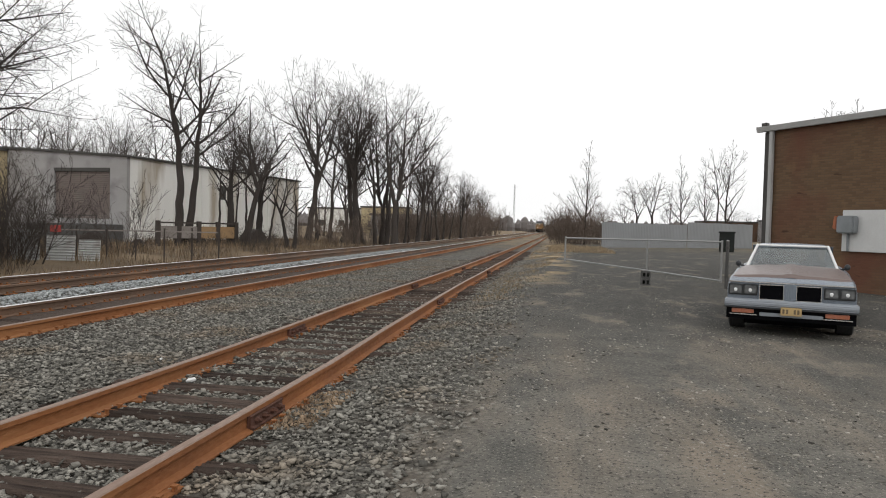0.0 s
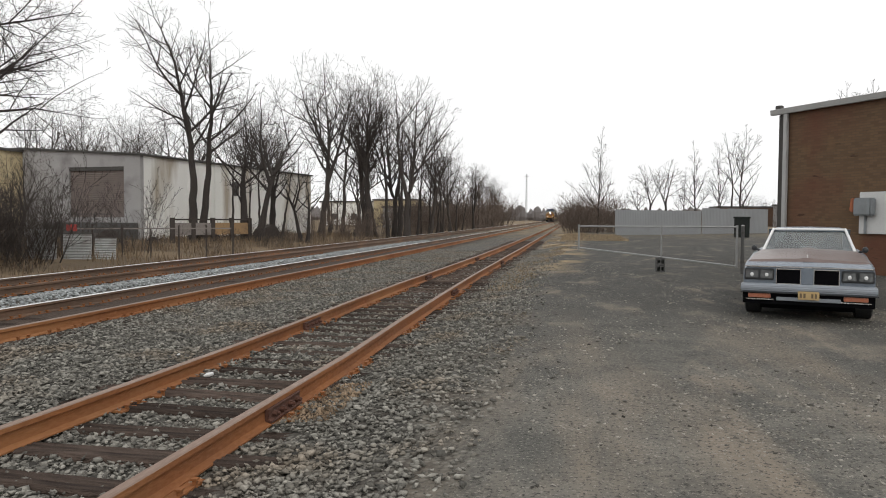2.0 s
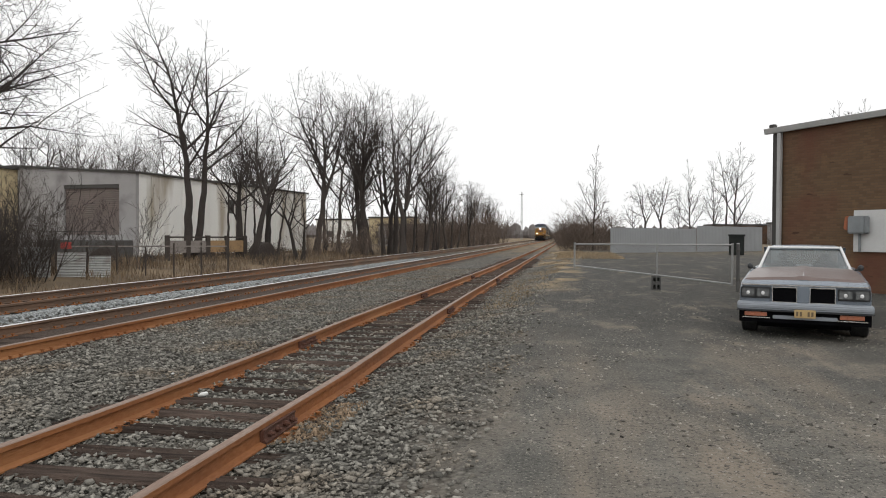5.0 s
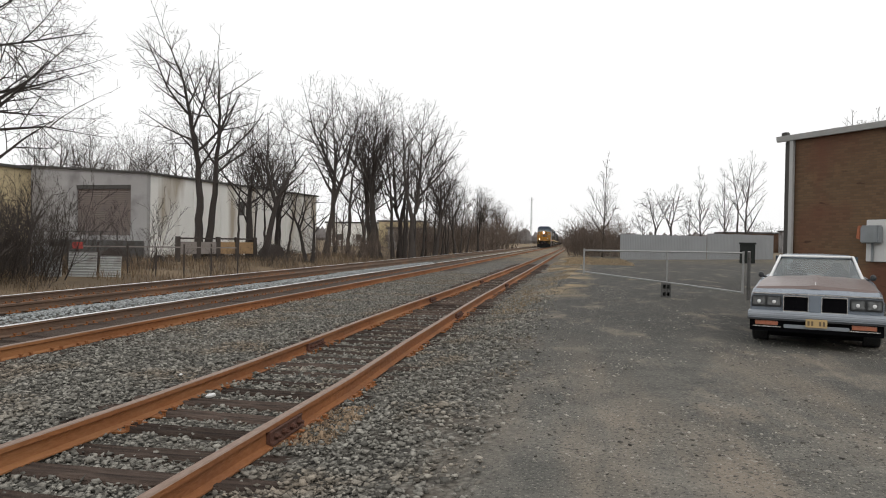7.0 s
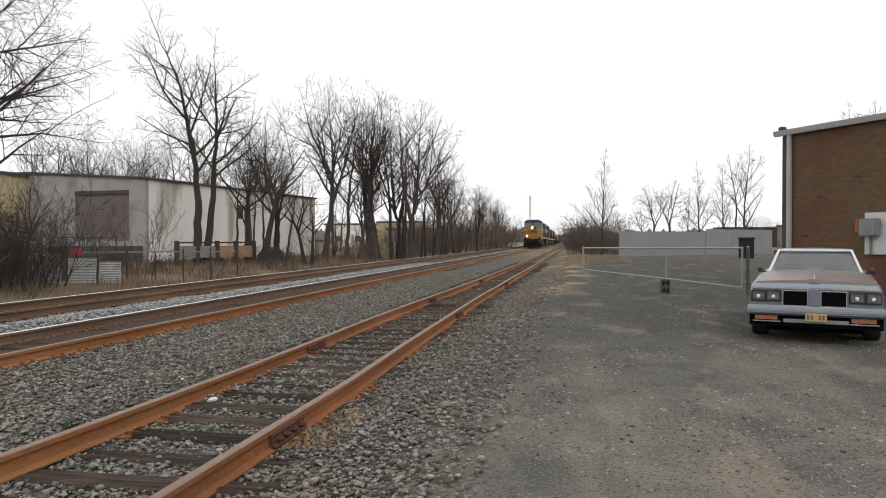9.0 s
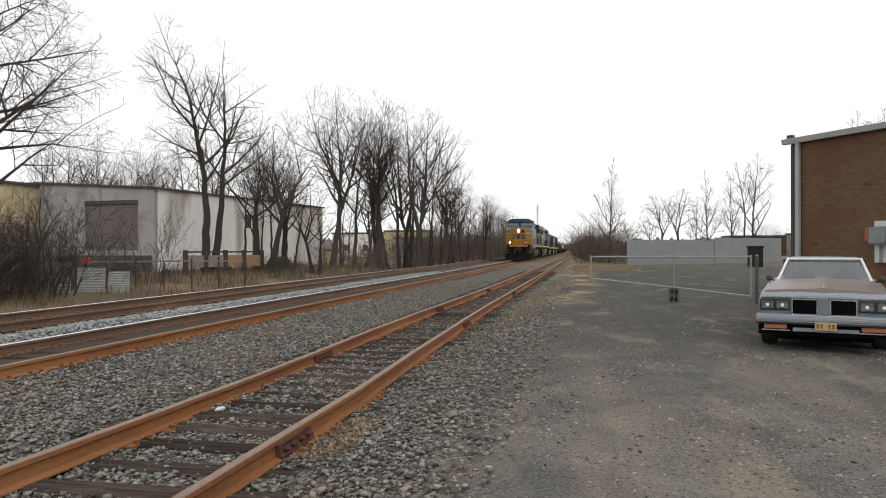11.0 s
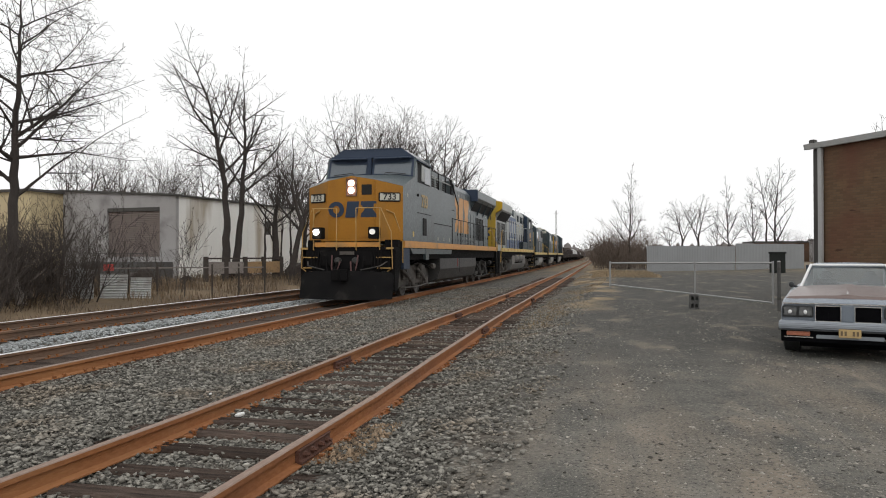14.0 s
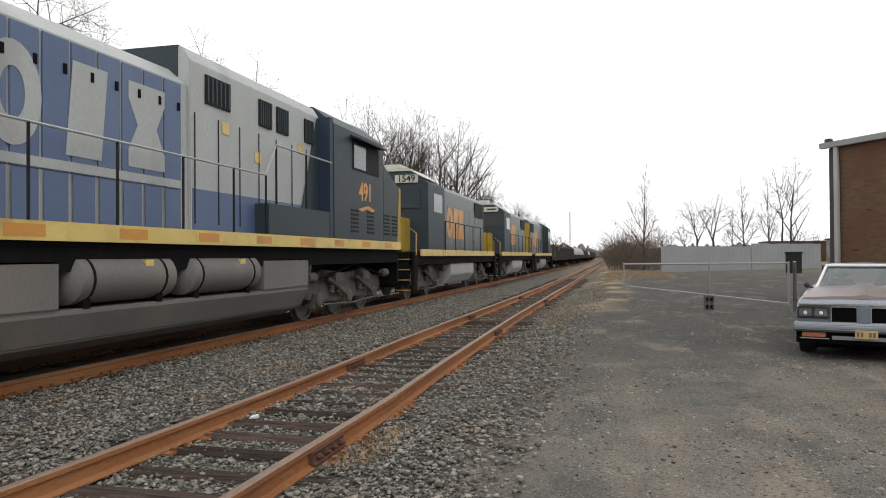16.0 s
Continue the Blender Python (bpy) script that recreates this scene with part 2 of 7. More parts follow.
def bend(y):
    """The line's slow curve to the left, far off."""
    return -2.1e-5 * y * y if y > 0 else 0.0


# ---- ground ----
def height(x, y):
    k = min(max((x + 2.0) / 1.7, 0), 1)
    z = -0.19 * (1 - k * k * (3 - 2 * k))
    if -4.4 < x < -1.9:
        z -= 0.045 * min((-1.9 - x) / 0.4, (x + 4.4) / 0.3, 1)
    if x < -4.6:
        z += 0.02 * min((-4.6 - x) / 2.0, 1)
    if x < -13.2:
        z -= 0.28 * min((-13.2 - x) / 1.0, 1)
    if x < -15:
        z += 0.35 * min((-15 - x) / 3.0, 1)
    if abs(x) < 60 and y < 120:
        z += 0.018 * noise.noise(Vector((x * 0.9, y * 0.9, 0))) + (0.02 * noise.noise(Vector((x * 0.25, y * 0.25, 4))) if x > -1 else 0)
    return z


def build_ground():
    xs = [-2000, -400, -150, -80, -50, -35, -28, -24, -21, -18.5, -17, -16, -15, -14.2, -13.6, -13.2, -12.6]
    xs += list(np.arange(-12, 12.01, 0.3)) + [13, 14.5, 17, 21, 28, 40, 70, 150, 400, 2000]
    ys = [-2000, -300, -60, -20, -8, -3, 0] + list(np.arange(0.4, 30, 0.35)) + list(np.arange(30.5, 60, 1.2)) + [62, 70, 80, 95, 115, 150, 220, 320, 500, 1000, 3000]
    vs = [(x + bend(min(y, 500)) * (1 if x < 2 else 0), y, height(x, y)) for y in ys for x in xs]
    n = len(xs)
    fs = [(j * n + i, j * n + i + 1, (j + 1) * n + i + 1, (j + 1) * n + i) for j in range(len(ys) - 1) for i in range(n - 1)]
    me = bpy.data.meshes.new("ground")
    me.from_pydata(vs, [], fs)
    me.polygons.foreach_set("use_smooth", [True] * len(me.polygons))
    m = bpy.data.materials.new("dirt_and_cinder_ground")
    m.use_nodes = True
    nn, l = m.node_tree.nodes, m.node_tree.links
    p = nn["Principled BSDF"]
    p.inputs["Roughness"].default_value = 0.95
    p.inputs["Specular IOR Level"].default_value = 0.25
    tc = nn.new("ShaderNodeTexCoord")
    sep = nn.new("ShaderNodeSeparateXYZ")
    l.new(tc.outputs["Object"], sep.inputs[0])

    def ns(scale, detail=5.0, stretch=(1, 1, 1), rough=0.5):
        mp = nn.new("ShaderNodeMapping")
        mp.inputs["Scale"].default_value = stretch
        l.new(tc.outputs["Object"], mp.inputs[0])
        t = nn.new("ShaderNodeTexNoise")
        t.inputs["Scale"].default_value, t.inputs["Detail"].default_value, t.inputs["Roughness"].default_value = scale, detail, rough
        l.new(mp.outputs[0], t.inputs["Vector"])
        return t.outputs["Fac"]

    def rng(f, a, b, c=0.0, d=1.0):
        r = nn.new("ShaderNodeMapRange")
        for i, v in enumerate((a, b, c, d)):
            r.inputs[i + 1].default_value = v
        l.new(f, r.inputs[0])
        return r.outputs[0]

    def mth(op, a, b):
        q = nn.new("ShaderNodeMath")
        q.operation = op
        for s, v in zip(q.inputs, (a, b)):
            if isinstance(v, (int, float)):
                s.default_value = v
            else:
                l.new(v, s)
        return q.outputs[0]

    def mix(f, a, b):
        q = nn.new("ShaderNodeMix")
        q.data_type = "RGBA"
        for s, v in ((q.inputs[0], f), (q.inputs[6], a), (q.inputs[7], b)):
            if isinstance(v, tuple):
                s.default_value = (*v, 1)
            elif isinstance(v, float):
                s.default_value = v
            else:
                l.new(v, s)
        return q.outputs[2]

    X, Y = sep.outputs[0], sep.outputs[1]
    # lot: dark cinder with paler brown drive lanes and grit
    lot = mix(rng(ns(1.3, 8, rough=0.65), 0.40, 0.62), (0.082, 0.080, 0.071), (0.152, 0.142, 0.123))
    lane = mth("MULTIPLY", rng(ns(0.6, 6, (1.7, 0.3, 1), 0.6), 0.45, 0.62), rng(mth("ADD", Y, mth("MULTIPLY", ns(0.4), 6.0)), 17.0, 10.0))
    lot = mix(mth("MULTIPLY", lane, 0.85), lot, (0.205, 0.17, 0.132))
    far_lot = rng(mth("ADD", Y, mth("MULTIPLY", ns(0.45), 9.0)), 9.5, 17.0)
    lot = mix(mth("MULTIPLY", far_lot, 0.85), lot, (0.040, 0.0397, 0.0365))
    pale = rng(ns(0.9, 7, (1.3, 0.55, 1), 0.6), 0.54, 0.68)
    lot = mix(mth("MULTIPLY", pale, 0.65), lot, (0.25, 0.205, 0.16))
    grit = rng(ns(48, 2, rough=0.8), 0.56, 0.70)
    lot = mix(mth("MULTIPLY", grit, 0.9), lot, (0.27, 0.25, 0.215))
    dark = rng(ns(34, 2, rough=0.8), 0.46, 0.34)
    lot = mix(mth("MULTIPLY", dark, 0.85), lot, (0.03, 0.029, 0.026))
    # ballast bed between and beside the tracks
    v = nn.new("ShaderNodeTexVoronoi")
    v.inputs["Scale"].default_value = 17
    l.new(tc.outputs["Object"], v.inputs["Vector"])
    bal = mix(rng(v.outputs["Distance"], 0.1, 0.6), (0.20, 0.19, 0.165), (0.055, 0.051, 0.045))
    hs = nn.new("ShaderNodeHueSaturation")
    l.new(bal, hs.inputs["Color"])
    l.new(rng(v.outputs["Color"], 0, 1, 0.65, 1.35), hs.inputs["Value"])
    bal = hs.outputs[0]
    bal = mix(mth("MULTIPLY", rng(ns(0.7, 5), 0.5, 0.7), 0.5), bal, (0.15, 0.112, 0.083))
    # rust-brown bed between the main rails, darkened further for shade under the train
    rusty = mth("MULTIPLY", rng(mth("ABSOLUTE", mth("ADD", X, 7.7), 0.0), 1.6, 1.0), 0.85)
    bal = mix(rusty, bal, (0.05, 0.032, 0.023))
    edge = mth("ADD", X, mth("MULTIPLY", mth("SUBTRACT", ns(1.1, 6), 0.5), 1.6))
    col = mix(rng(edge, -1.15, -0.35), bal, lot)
    # winter field past the far track
    field = mix(rng(ns(0.35, 6), 0.4, 0.65), (0.115, 0.085, 0.055), (0.185, 0.135, 0.085))
    col = mix(rng(edge, -13.3, -14.0), col, field)
    # dry grass verge far along the siding
    verge = mth("MULTIPLY", rng(ns(0.5, 6), 0.4, 0.6), rng(Y, 50.0, 85.0))
    col = mix(verge, col, (0.22, 0.165, 0.10))
    band = mth("MULTIPLY", rng(edge, -2.0, -1.3), rng(mth("SUBTRACT", edge, mth("MULTIPLY", Y, 0.018)), 0.0, -0.8))
    straw = mth("MULTIPLY", mth("MULTIPLY", band, rng(ns(0.55, 6, (1, 0.6, 1)), 0.46, 0.6)), rng(Y, 15.0, 24.0))
    col = mix(mth("MULTIPLY", straw, 0.85), col, (0.36, 0.265, 0.15))
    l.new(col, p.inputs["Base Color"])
    b = nn.new("ShaderNodeBump")
    b.inputs["Strength"].default_value, b.inputs["Distance"].default_value = 0.5, 0.03
    l.new(mth("ADD", ns(30, 3, rough=0.7), mth("MULTIPLY", v.outputs["Distance"], rng(edge, -0.4, -1.1))), b.inputs["Height"])
    l.new(b.outputs[0], p.inputs["Normal"])
    me.materials.append(m)
    return tagged(new("ground", me), "dark cinder and dirt yard running into ballast and dry field", "ground", kind="structure")


build_ground()


# ---- tracks ----
RAIL = [(-0.068, 0), (0.068, 0), (0.068, 0.012), (0.014, 0.03), (0.010, 0.115), (0.036, 0.128), (0.036, 0.163), (0.028, 0.170),
        (-0.028, 0.170), (-0.036, 0.163), (-0.036, 0.128), (-0.010, 0.115), (-0.014, 0.03), (-0.068, 0.012)]


def sag(y, far):
    """The old siding's rails are no longer level: lift in metres along a rail."""
    if not far:
        return 0.006 * math.sin(y * 0.5)
    return float(np.interp(y, (-5, 3, 4, 5.4, 7.6, 9.2, 12, 15, 21, 38, 60), (0.02, 0.02, 0.01, -0.01, -0.03, -0.03, 0.0, 0.015, 0.01, 0.005, 0)))


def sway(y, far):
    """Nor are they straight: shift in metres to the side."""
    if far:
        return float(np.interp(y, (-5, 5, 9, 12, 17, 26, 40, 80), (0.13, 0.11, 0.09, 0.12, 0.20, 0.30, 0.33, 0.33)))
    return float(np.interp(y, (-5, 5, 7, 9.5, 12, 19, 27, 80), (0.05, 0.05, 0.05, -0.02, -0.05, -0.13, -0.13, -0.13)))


def rail(parent, x, top, shiny, siding=False, far=False, side="rust_side", y1=330.0):
    ys = list(np.arange(-6, 40, 0.5)) + list(np.arange(40, 100, 3)) + list(np.arange(100, y1 + 1, 10))
    n = len(RAIL)
    vs, fs = [], []
    for y in ys:
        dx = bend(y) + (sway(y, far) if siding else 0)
        dz = sag(y, far) if siding else 0
        vs += [(x + dx + p, y, top - 0.17 + q + dz) for p, q in RAIL]
    for j in range(len(ys) - 1):
        for i in range(n):
            fs.append((j * n + i, j * n + (i + 1) % n, (j + 1) * n + (i + 1) % n, (j + 1) * n + i))
    me = bpy.data.meshes.new("rail")
    me.from_pydata(vs, [], fs)
    me.materials.append(M[side])
    me.materials.append(M["rail_shine"] if shiny else M["rail_top"] if side == "rust_side" else M[side])
    for p in me.polygons:
        if p.index % n in (6, 7, 8):
            p.material_index = 1
    ob = new("rail", me)
    ob.parent = parent
    bm = bmesh.new()
    bm.from_mesh(me)
    bmesh.ops.recalc_face_normals(bm, faces=bm.faces)
    bm.to_mesh(me)
    bm.free()
    return ob


TRACKS = {}


def build_track(name, label, xn, top, shiny_near, shiny_far, siding=False, sides=("rust_side", "rust_side")):
    t = thing(name, label, "railway track", kind="structure")
    TRACKS[name] = t
    rail(t, xn, top, shiny_near, siding, False, sides[0])
    rail(t, xn - 1.51, top, shiny_far, siding, True, sides[1])
    return t


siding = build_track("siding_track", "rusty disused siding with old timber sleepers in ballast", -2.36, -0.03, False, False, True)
main_near = build_track("main_track", "rusty main line track with worn rail heads", -6.95, 0.0, False, True, sides=("rust_side", "rust_brown"))
main_far = build_track("main_track", "far main line track with rusty rails and pale ballast", -10.72, 0.035, False, True, sides=("rust_brown", "rust_brown"))


def build_ties():
    rnd = random.Random(3)
    protos = []
    for k in range(4):
        b = Bld()
        L = 2.6 + rnd.uniform(-0.05, 0.05)
        prof = [(-0.105, -0.17), (0.105, -0.17), (0.105, -0.018), (0.088, 0.0), (0.045, -0.008), (0.03, 0.001), (-0.01, -0.004 * k - 0.004), (-0.03, 0.002), (-0.088, 0), (-0.105, -0.02)]
        b.prism(prof, "x", -L / 2, L / 2)
        protos.append(b.mesh("tie", M["tie"]))
    plate = Bld().box(-0.09, -0.17, 0, 0.09, 0.17, 0.018)
    for sx in (-0.075, 0.075):
        plate.box(sx - 0.012, -0.10, 0.018, sx + 0.012, -0.075, 0.05).box(sx - 0.02, -0.108, 0.045, sx + 0.02, -0.068, 0.056)
        plate.box(sx - 0.012, 0.07, 0.018, sx + 0.012, 0.095, 0.05).box(sx - 0.02, 0.062, 0.045, sx + 0.02, 0.102, 0.056)
    plate_me = plate.mesh("tie_plate", M["rust_side"])
    # the plates lie along the rail: turn so that the spikes stand on both sides of its foot
    for tr, xc, top, n, y0 in ((siding, -3.055, -0.03, 106, -5.96), (main_near, -7.705, 0.0, 95, -6.1), (main_far, -11.475, 0.035, 66, -5.91)):
        for i in range(n):
            y = y0 + 0.535 * i + rnd.uniform(-0.05, 0.05)
            ob = new("tie", protos[rnd.randrange(4)])
            dz = 0.5 * sag(y, True) if tr is siding else 0
            ob.matrix_basis = pose(xc + rnd.uniform(-0.08, 0.08), y, top - 0.176 + dz + rnd.uniform(-0.010, 0.010) + (0.012 if tr is siding else 0), rnd.uniform(-1, 1), rnd.uniform(-0.5, 0.5), rnd.uniform(-2.5, 2.5))
            ob.parent = tr
            if i < 78 and (tr is not siding or rnd.random() < 0.45):
                for far in (False, True):
                    q = new("tie_plate", plate_me)
                    x = xc + (-0.755 if far else 0.755)
                    lift = sag(y, far) if tr is siding else 0
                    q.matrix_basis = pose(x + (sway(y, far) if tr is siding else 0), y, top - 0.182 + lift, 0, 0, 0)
                    q.parent = tr


build_ties()


def joint_bar(x, y, far, side):
    """A splice bar with four bolts on a rail's web; side: +1 towards larger x."""
    z = -0.03 - 0.17 + sag(y, far)
    x += sway(y, far)
    b = Bld()
    s = side
    prof = [(x + s * 0.012, z + 0.03), (x + s * 0.070, z + 0.015), (x + s * 0.074, z + 0.032), (x + s * 0.046, z + 0.05), (x + s * 0.046, z + 0.10), (x + s * 0.056, z + 0.122), (x + s * 0.012, z + 0.126)]
    b.prism(prof, "y", y - 0.31, y + 0.31)
    bar = b.part("joint_bar", M["rust_dark"], siding, "rust-coloured bolted joint bar", 0.003)
    for k in (-0.22, -0.08, 0.08, 0.22):
        q = Bld()
        q.lathe([(0, 0.026), (s * 0.03, 0.026), (s * 0.032, 0.014), (s * 0.055, 0.014)], "x", (x + s * 0.046, y + k, z + 0.075), 6)
        q.part("bolt", M["rust_dark"], bar)


for far, y, side in ((False, 5.30, 1), (False, 14.3, 1), (False, 24.5, 1), (True, 9.75, 1), (True, 17.6, 1), (True, 26.0, 1)):
    joint_bar(-2.36 if not far else -3.87, y, far, side)


# ---- ballast stones ----
def scatter(name, label, spots, sizes, material, seed, flat=0.6):
    """Loose broken stones as one mesh: squashed eight-sided lumps, each turned at random."""
    rs = np.random.RandomState(seed)
    n = len(spots)
    base = np.array([(1, 0, 0), (-1, 0, 0), (0, 1, 0), (0, -1, 0), (0, 0, 1), (0, 0, -1)], float)
    tri = np.array([(0, 2, 4), (2, 1, 4), (1, 3, 4), (3, 0, 4), (2, 0, 5), (1, 2, 5), (3, 1, 5), (0, 3, 5)])
    v = base[None] * rs.uniform(0.45, 1.35, (n, 1, 3)) * rs.uniform(0.6, 1.2, (n, 6, 1)) + rs.uniform(-0.25, 0.25, (n, 6, 3))
    q = rs.normal(size=(n, 4))
    q /= np.linalg.norm(q, axis=1)[:, None]
    w, x, y, z = q.T
    R = np.stack([1 - 2 * (y * y + z * z), 2 * (x * y - z * w), 2 * (x * z + y * w), 2 * (x * y + z * w), 1 - 2 * (x * x + z * z), 2 * (y * z - x * w),
                  2 * (x * z - y * w), 2 * (y * z + x * w), 1 - 2 * (x * x + y * y)], 1).reshape(n, 3, 3)
    v = np.einsum("nij,nkj->nki", R, v)
    v[:, :, 2] *= flat
    v = v * sizes[:, None, None] + spots[:, None, :]
    f = (tri[None] + 6 * np.arange(n)[:, None, None]).reshape(-1, 3)
    me = bpy.data.meshes.new(name)
    me.vertices.add(n * 6)
    me.vertices.foreach_set("co", v.reshape(-1))
    me.loops.add(len(f) * 3)
    me.loops.foreach_set("vertex_index", f.reshape(-1).astype(np.int32))
    me.polygons.add(len(f))
    me.polygons.foreach_set("loop_start", np.arange(0, len(f) * 3, 3, dtype=np.int32))
    me.polygons.foreach_set("loop_total", np.full(len(f), 3, np.int32))
    me.update(calc_edges=True)
    me.validate()
    me.materials.append(material)
    return tagged(new(name, me), label, "ballast", kind="stuff")


def spread(n, x0, x1, y0, y1, seed, power=1.8):
    rs = np.random.RandomState(seed)
    y = y0 + (y1 - y0) * rs.uniform(0, 1, n) ** power
    x = rs.uniform(x0, x1, n)
    return np.stack([x, y, np.array([height(a, b) for a, b in zip(x, y)])], 1), rs


def build_ballast():
    p, rs = spread(115000, -6.75, -0.45, 2.6, 34, 11)
    keep = rs.uniform(0, 1, len(p)) < np.clip((-0.55 - p[:, 0]) / 1.1 + 0.1, 0, 1)
    # sleepers between the siding's rails stay mostly bare
    ph = ((p[:, 1] - 2.6) / 0.535) % 1.0
    on_tie = ((ph < 0.2) | (ph > 0.8)) & (p[:, 0] > -4.3) & (p[:, 0] < -1.9)
    keep &= ~(on_tie & (rs.uniform(0, 1, len(p)) < 0.86))
    near_rail = (np.abs(p[:, 0] + 2.36) < 0.075) | (np.abs(p[:, 0] + 3.87) < 0.075) | (np.abs(p[:, 0] + 6.95) < 0.2)
    keep &= ~near_rail
    p = p[keep]
    p[:, 2] += rs.uniform(-0.010, 0.034, len(p))
    scatter("ballast_stones", "grey-brown crushed stone ballast around the sidings", p, rs.uniform(0.014, 0.040, len(p)) * rs.uniform(0.7, 1.15, len(p)), M["stone"], 12, 0.55)
    p, rs = spread(16000, -10.5, -8.6, 5, 45, 21, 1.5)
    p[:, 2] += 0.02 + 0.07 * np.exp(-((p[:, 0] + 9.55) / 0.6) ** 2)
    scatter("pale_ballast_stones", "pale fresh crushed stone between the main tracks", p, rs.uniform(0.022, 0.05, len(p)), M["stone_light"], 22)
    p, rs = spread(60000, -0.9, 9.0, 3.0, 24, 31, 1.8)
    clump = np.array([noise.noise(Vector((x * 0.8, y * 0.45, 7))) + 0.5 * noise.noise(Vector((x * 2.5, y * 2.5, 2))) for x, y in p[:, :2]])
    p = p[clump > rs.uniform(-0.35, 0.45, len(p))]
    scatter("loose_gravel", "small loose pale gravel strewn over the yard", p, rs.uniform(0.005, 0.016, len(p)) * rs.uniform(0.5, 1.5, len(p)) ** 1.5, M["lot_stone"], 32)


build_ballast()


# ---- buildings ----
def build_warehouse():
    """Low painted warehouse across the line: a loading-dock end wall and a long white side."""
    w = thing("warehouse", "weathered white and grey warehouse with a closed roll-up dock door", "warehouse", pose(-27.9, 42.0, 0, 0, 0, -6))
    # local: x to the left is negative, y along the side; corner at the origin
    dz = 5.4
    x0, x1 = -5.75, -1.3
    rise = 0.06
    b = Bld()
    b.prism([(-9.7, -0.4), (x0, -0.4), (x0, dz - rise * x0 - 0.02), (-9.7, dz + rise * 9.7)], "y", 0, 0.3)
    b.part("end_wall", M["grey_paint"], w, "grey painted end wall")
    b = Bld()
    b.prism([(x1, -0.4), (0, -0.4), (0, dz), (x1, dz - rise * x1)], "y", 0, 0.3)
    b.part("end_wall", M["grey_paint"], w, "grey painted end wall")
    b = Bld()
    b.prism([(x0, 4.7), (x1, 4.7), (x1, dz - rise * x1), (x0, dz - rise * x0)], "y", 0, 0.3)
    b.part("lintel_wall", M["grey_paint"], w)
    Bld().box(x0, 0, -0.4, x1, 0.3, 1.35).part("sill_wall", M["grey_paint"], w)
    Bld().box(-0.3, 0.31, -0.4, 0, 24, dz).part("side_wall", M["white_paint"], w, "streaked white side wall")
    Bld().box(-14, 23.7, -0.4, -0.31, 24, dz).part("back_wall", M["white_paint"], w)
    Bld().prism([(-14, dz + 0.56), (-9.7, dz + 0.582), (0.18, dz + 0.0), (0.18, dz + 0.13), (-9.7, dz + 0.72), (-14, dz + 0.66)], "y", -0.15, 24.2).part("roof", M["dark_trim"], w, "dark flat roof edge")
    for i in range(7):
        Bld().box(0.003, 1.5 + 3.3 * i, 0, 0.05, 1.62 + 3.3 * i, dz - 0.1).part("downpipe", M["white_paint"], w)
    door = Bld()
    n = 26
    prof = []
    for i in range(n):
        z = 1.35 + 3.35 * i / n
        prof += [(0.15, z), (0.115, z + 0.03), (0.115, z + 0.09)]
    prof += [(0.15, 4.7), (0.2, 4.7), (0.2, 1.35)]
    door.prism(prof, "x", x0, x1)
    door.part("roll_up_door", M["shutter"], w, "closed brown-grey roll-up door")
    Bld().box(x0, 0.02, 4.45, x1, 0.11, 4.7).part("door_hood", M["dark_trim"], w)
    for i, y in enumerate((10.5,)):
        Bld().box(-0.05, y, 3.1, 0.03, y + 1.6, 4.2).part("window", M["dark_trim"], w)
    # loading dock with a pipe rail
    d = thing("loading_dock", "low concrete loading dock with a weathered pipe railing", "dock", pose(-27.9, 42.0, 0, 0, 0, -6))
    Bld().box(-5.6, -2.4, -0.4, -0.2, -0.01, 1.0).part("platform", M["concrete"], d, bevel=0.02)
    for x in (-5.5, -4.2, -2.9, -1.6, -0.3):
        Bld().tube([(x, -2.3, 1.0), (x, -2.3, 1.55)], 0.03, 6).part("post", M["dark_trim"], d)
    Bld().tube([(-5.5, -2.3, 1.55), (-0.3, -2.3, 1.55)], 0.03, 6).part("rail", M["dark_trim"], d)
    # cream building behind
    c = thing("cream_building", "cream painted low building beside the warehouse", "building", pose(-38.3, 40.5, 0, 0, 0, -6))
    Bld().box(-16, 0, -0.4, 0.4, 12, 5.8).part("wall", M["cream_paint"], c)
    Bld().box(-16.2, -0.2, 5.8, 0.6, 12, 5.98).part("roof", M["dark_trim"], c)


build_warehouse()


def wall_frame(ax, ay, bx, by):
    a = math.atan2(by - ay, bx - ax)
    return pose(ax, ay, 0, 0, 0, math.degrees(a)), math.hypot(bx - ax, by - ay)


BRICK_AT, _ = wall_frame(5.80, 22.0, 8.13, 18.48)


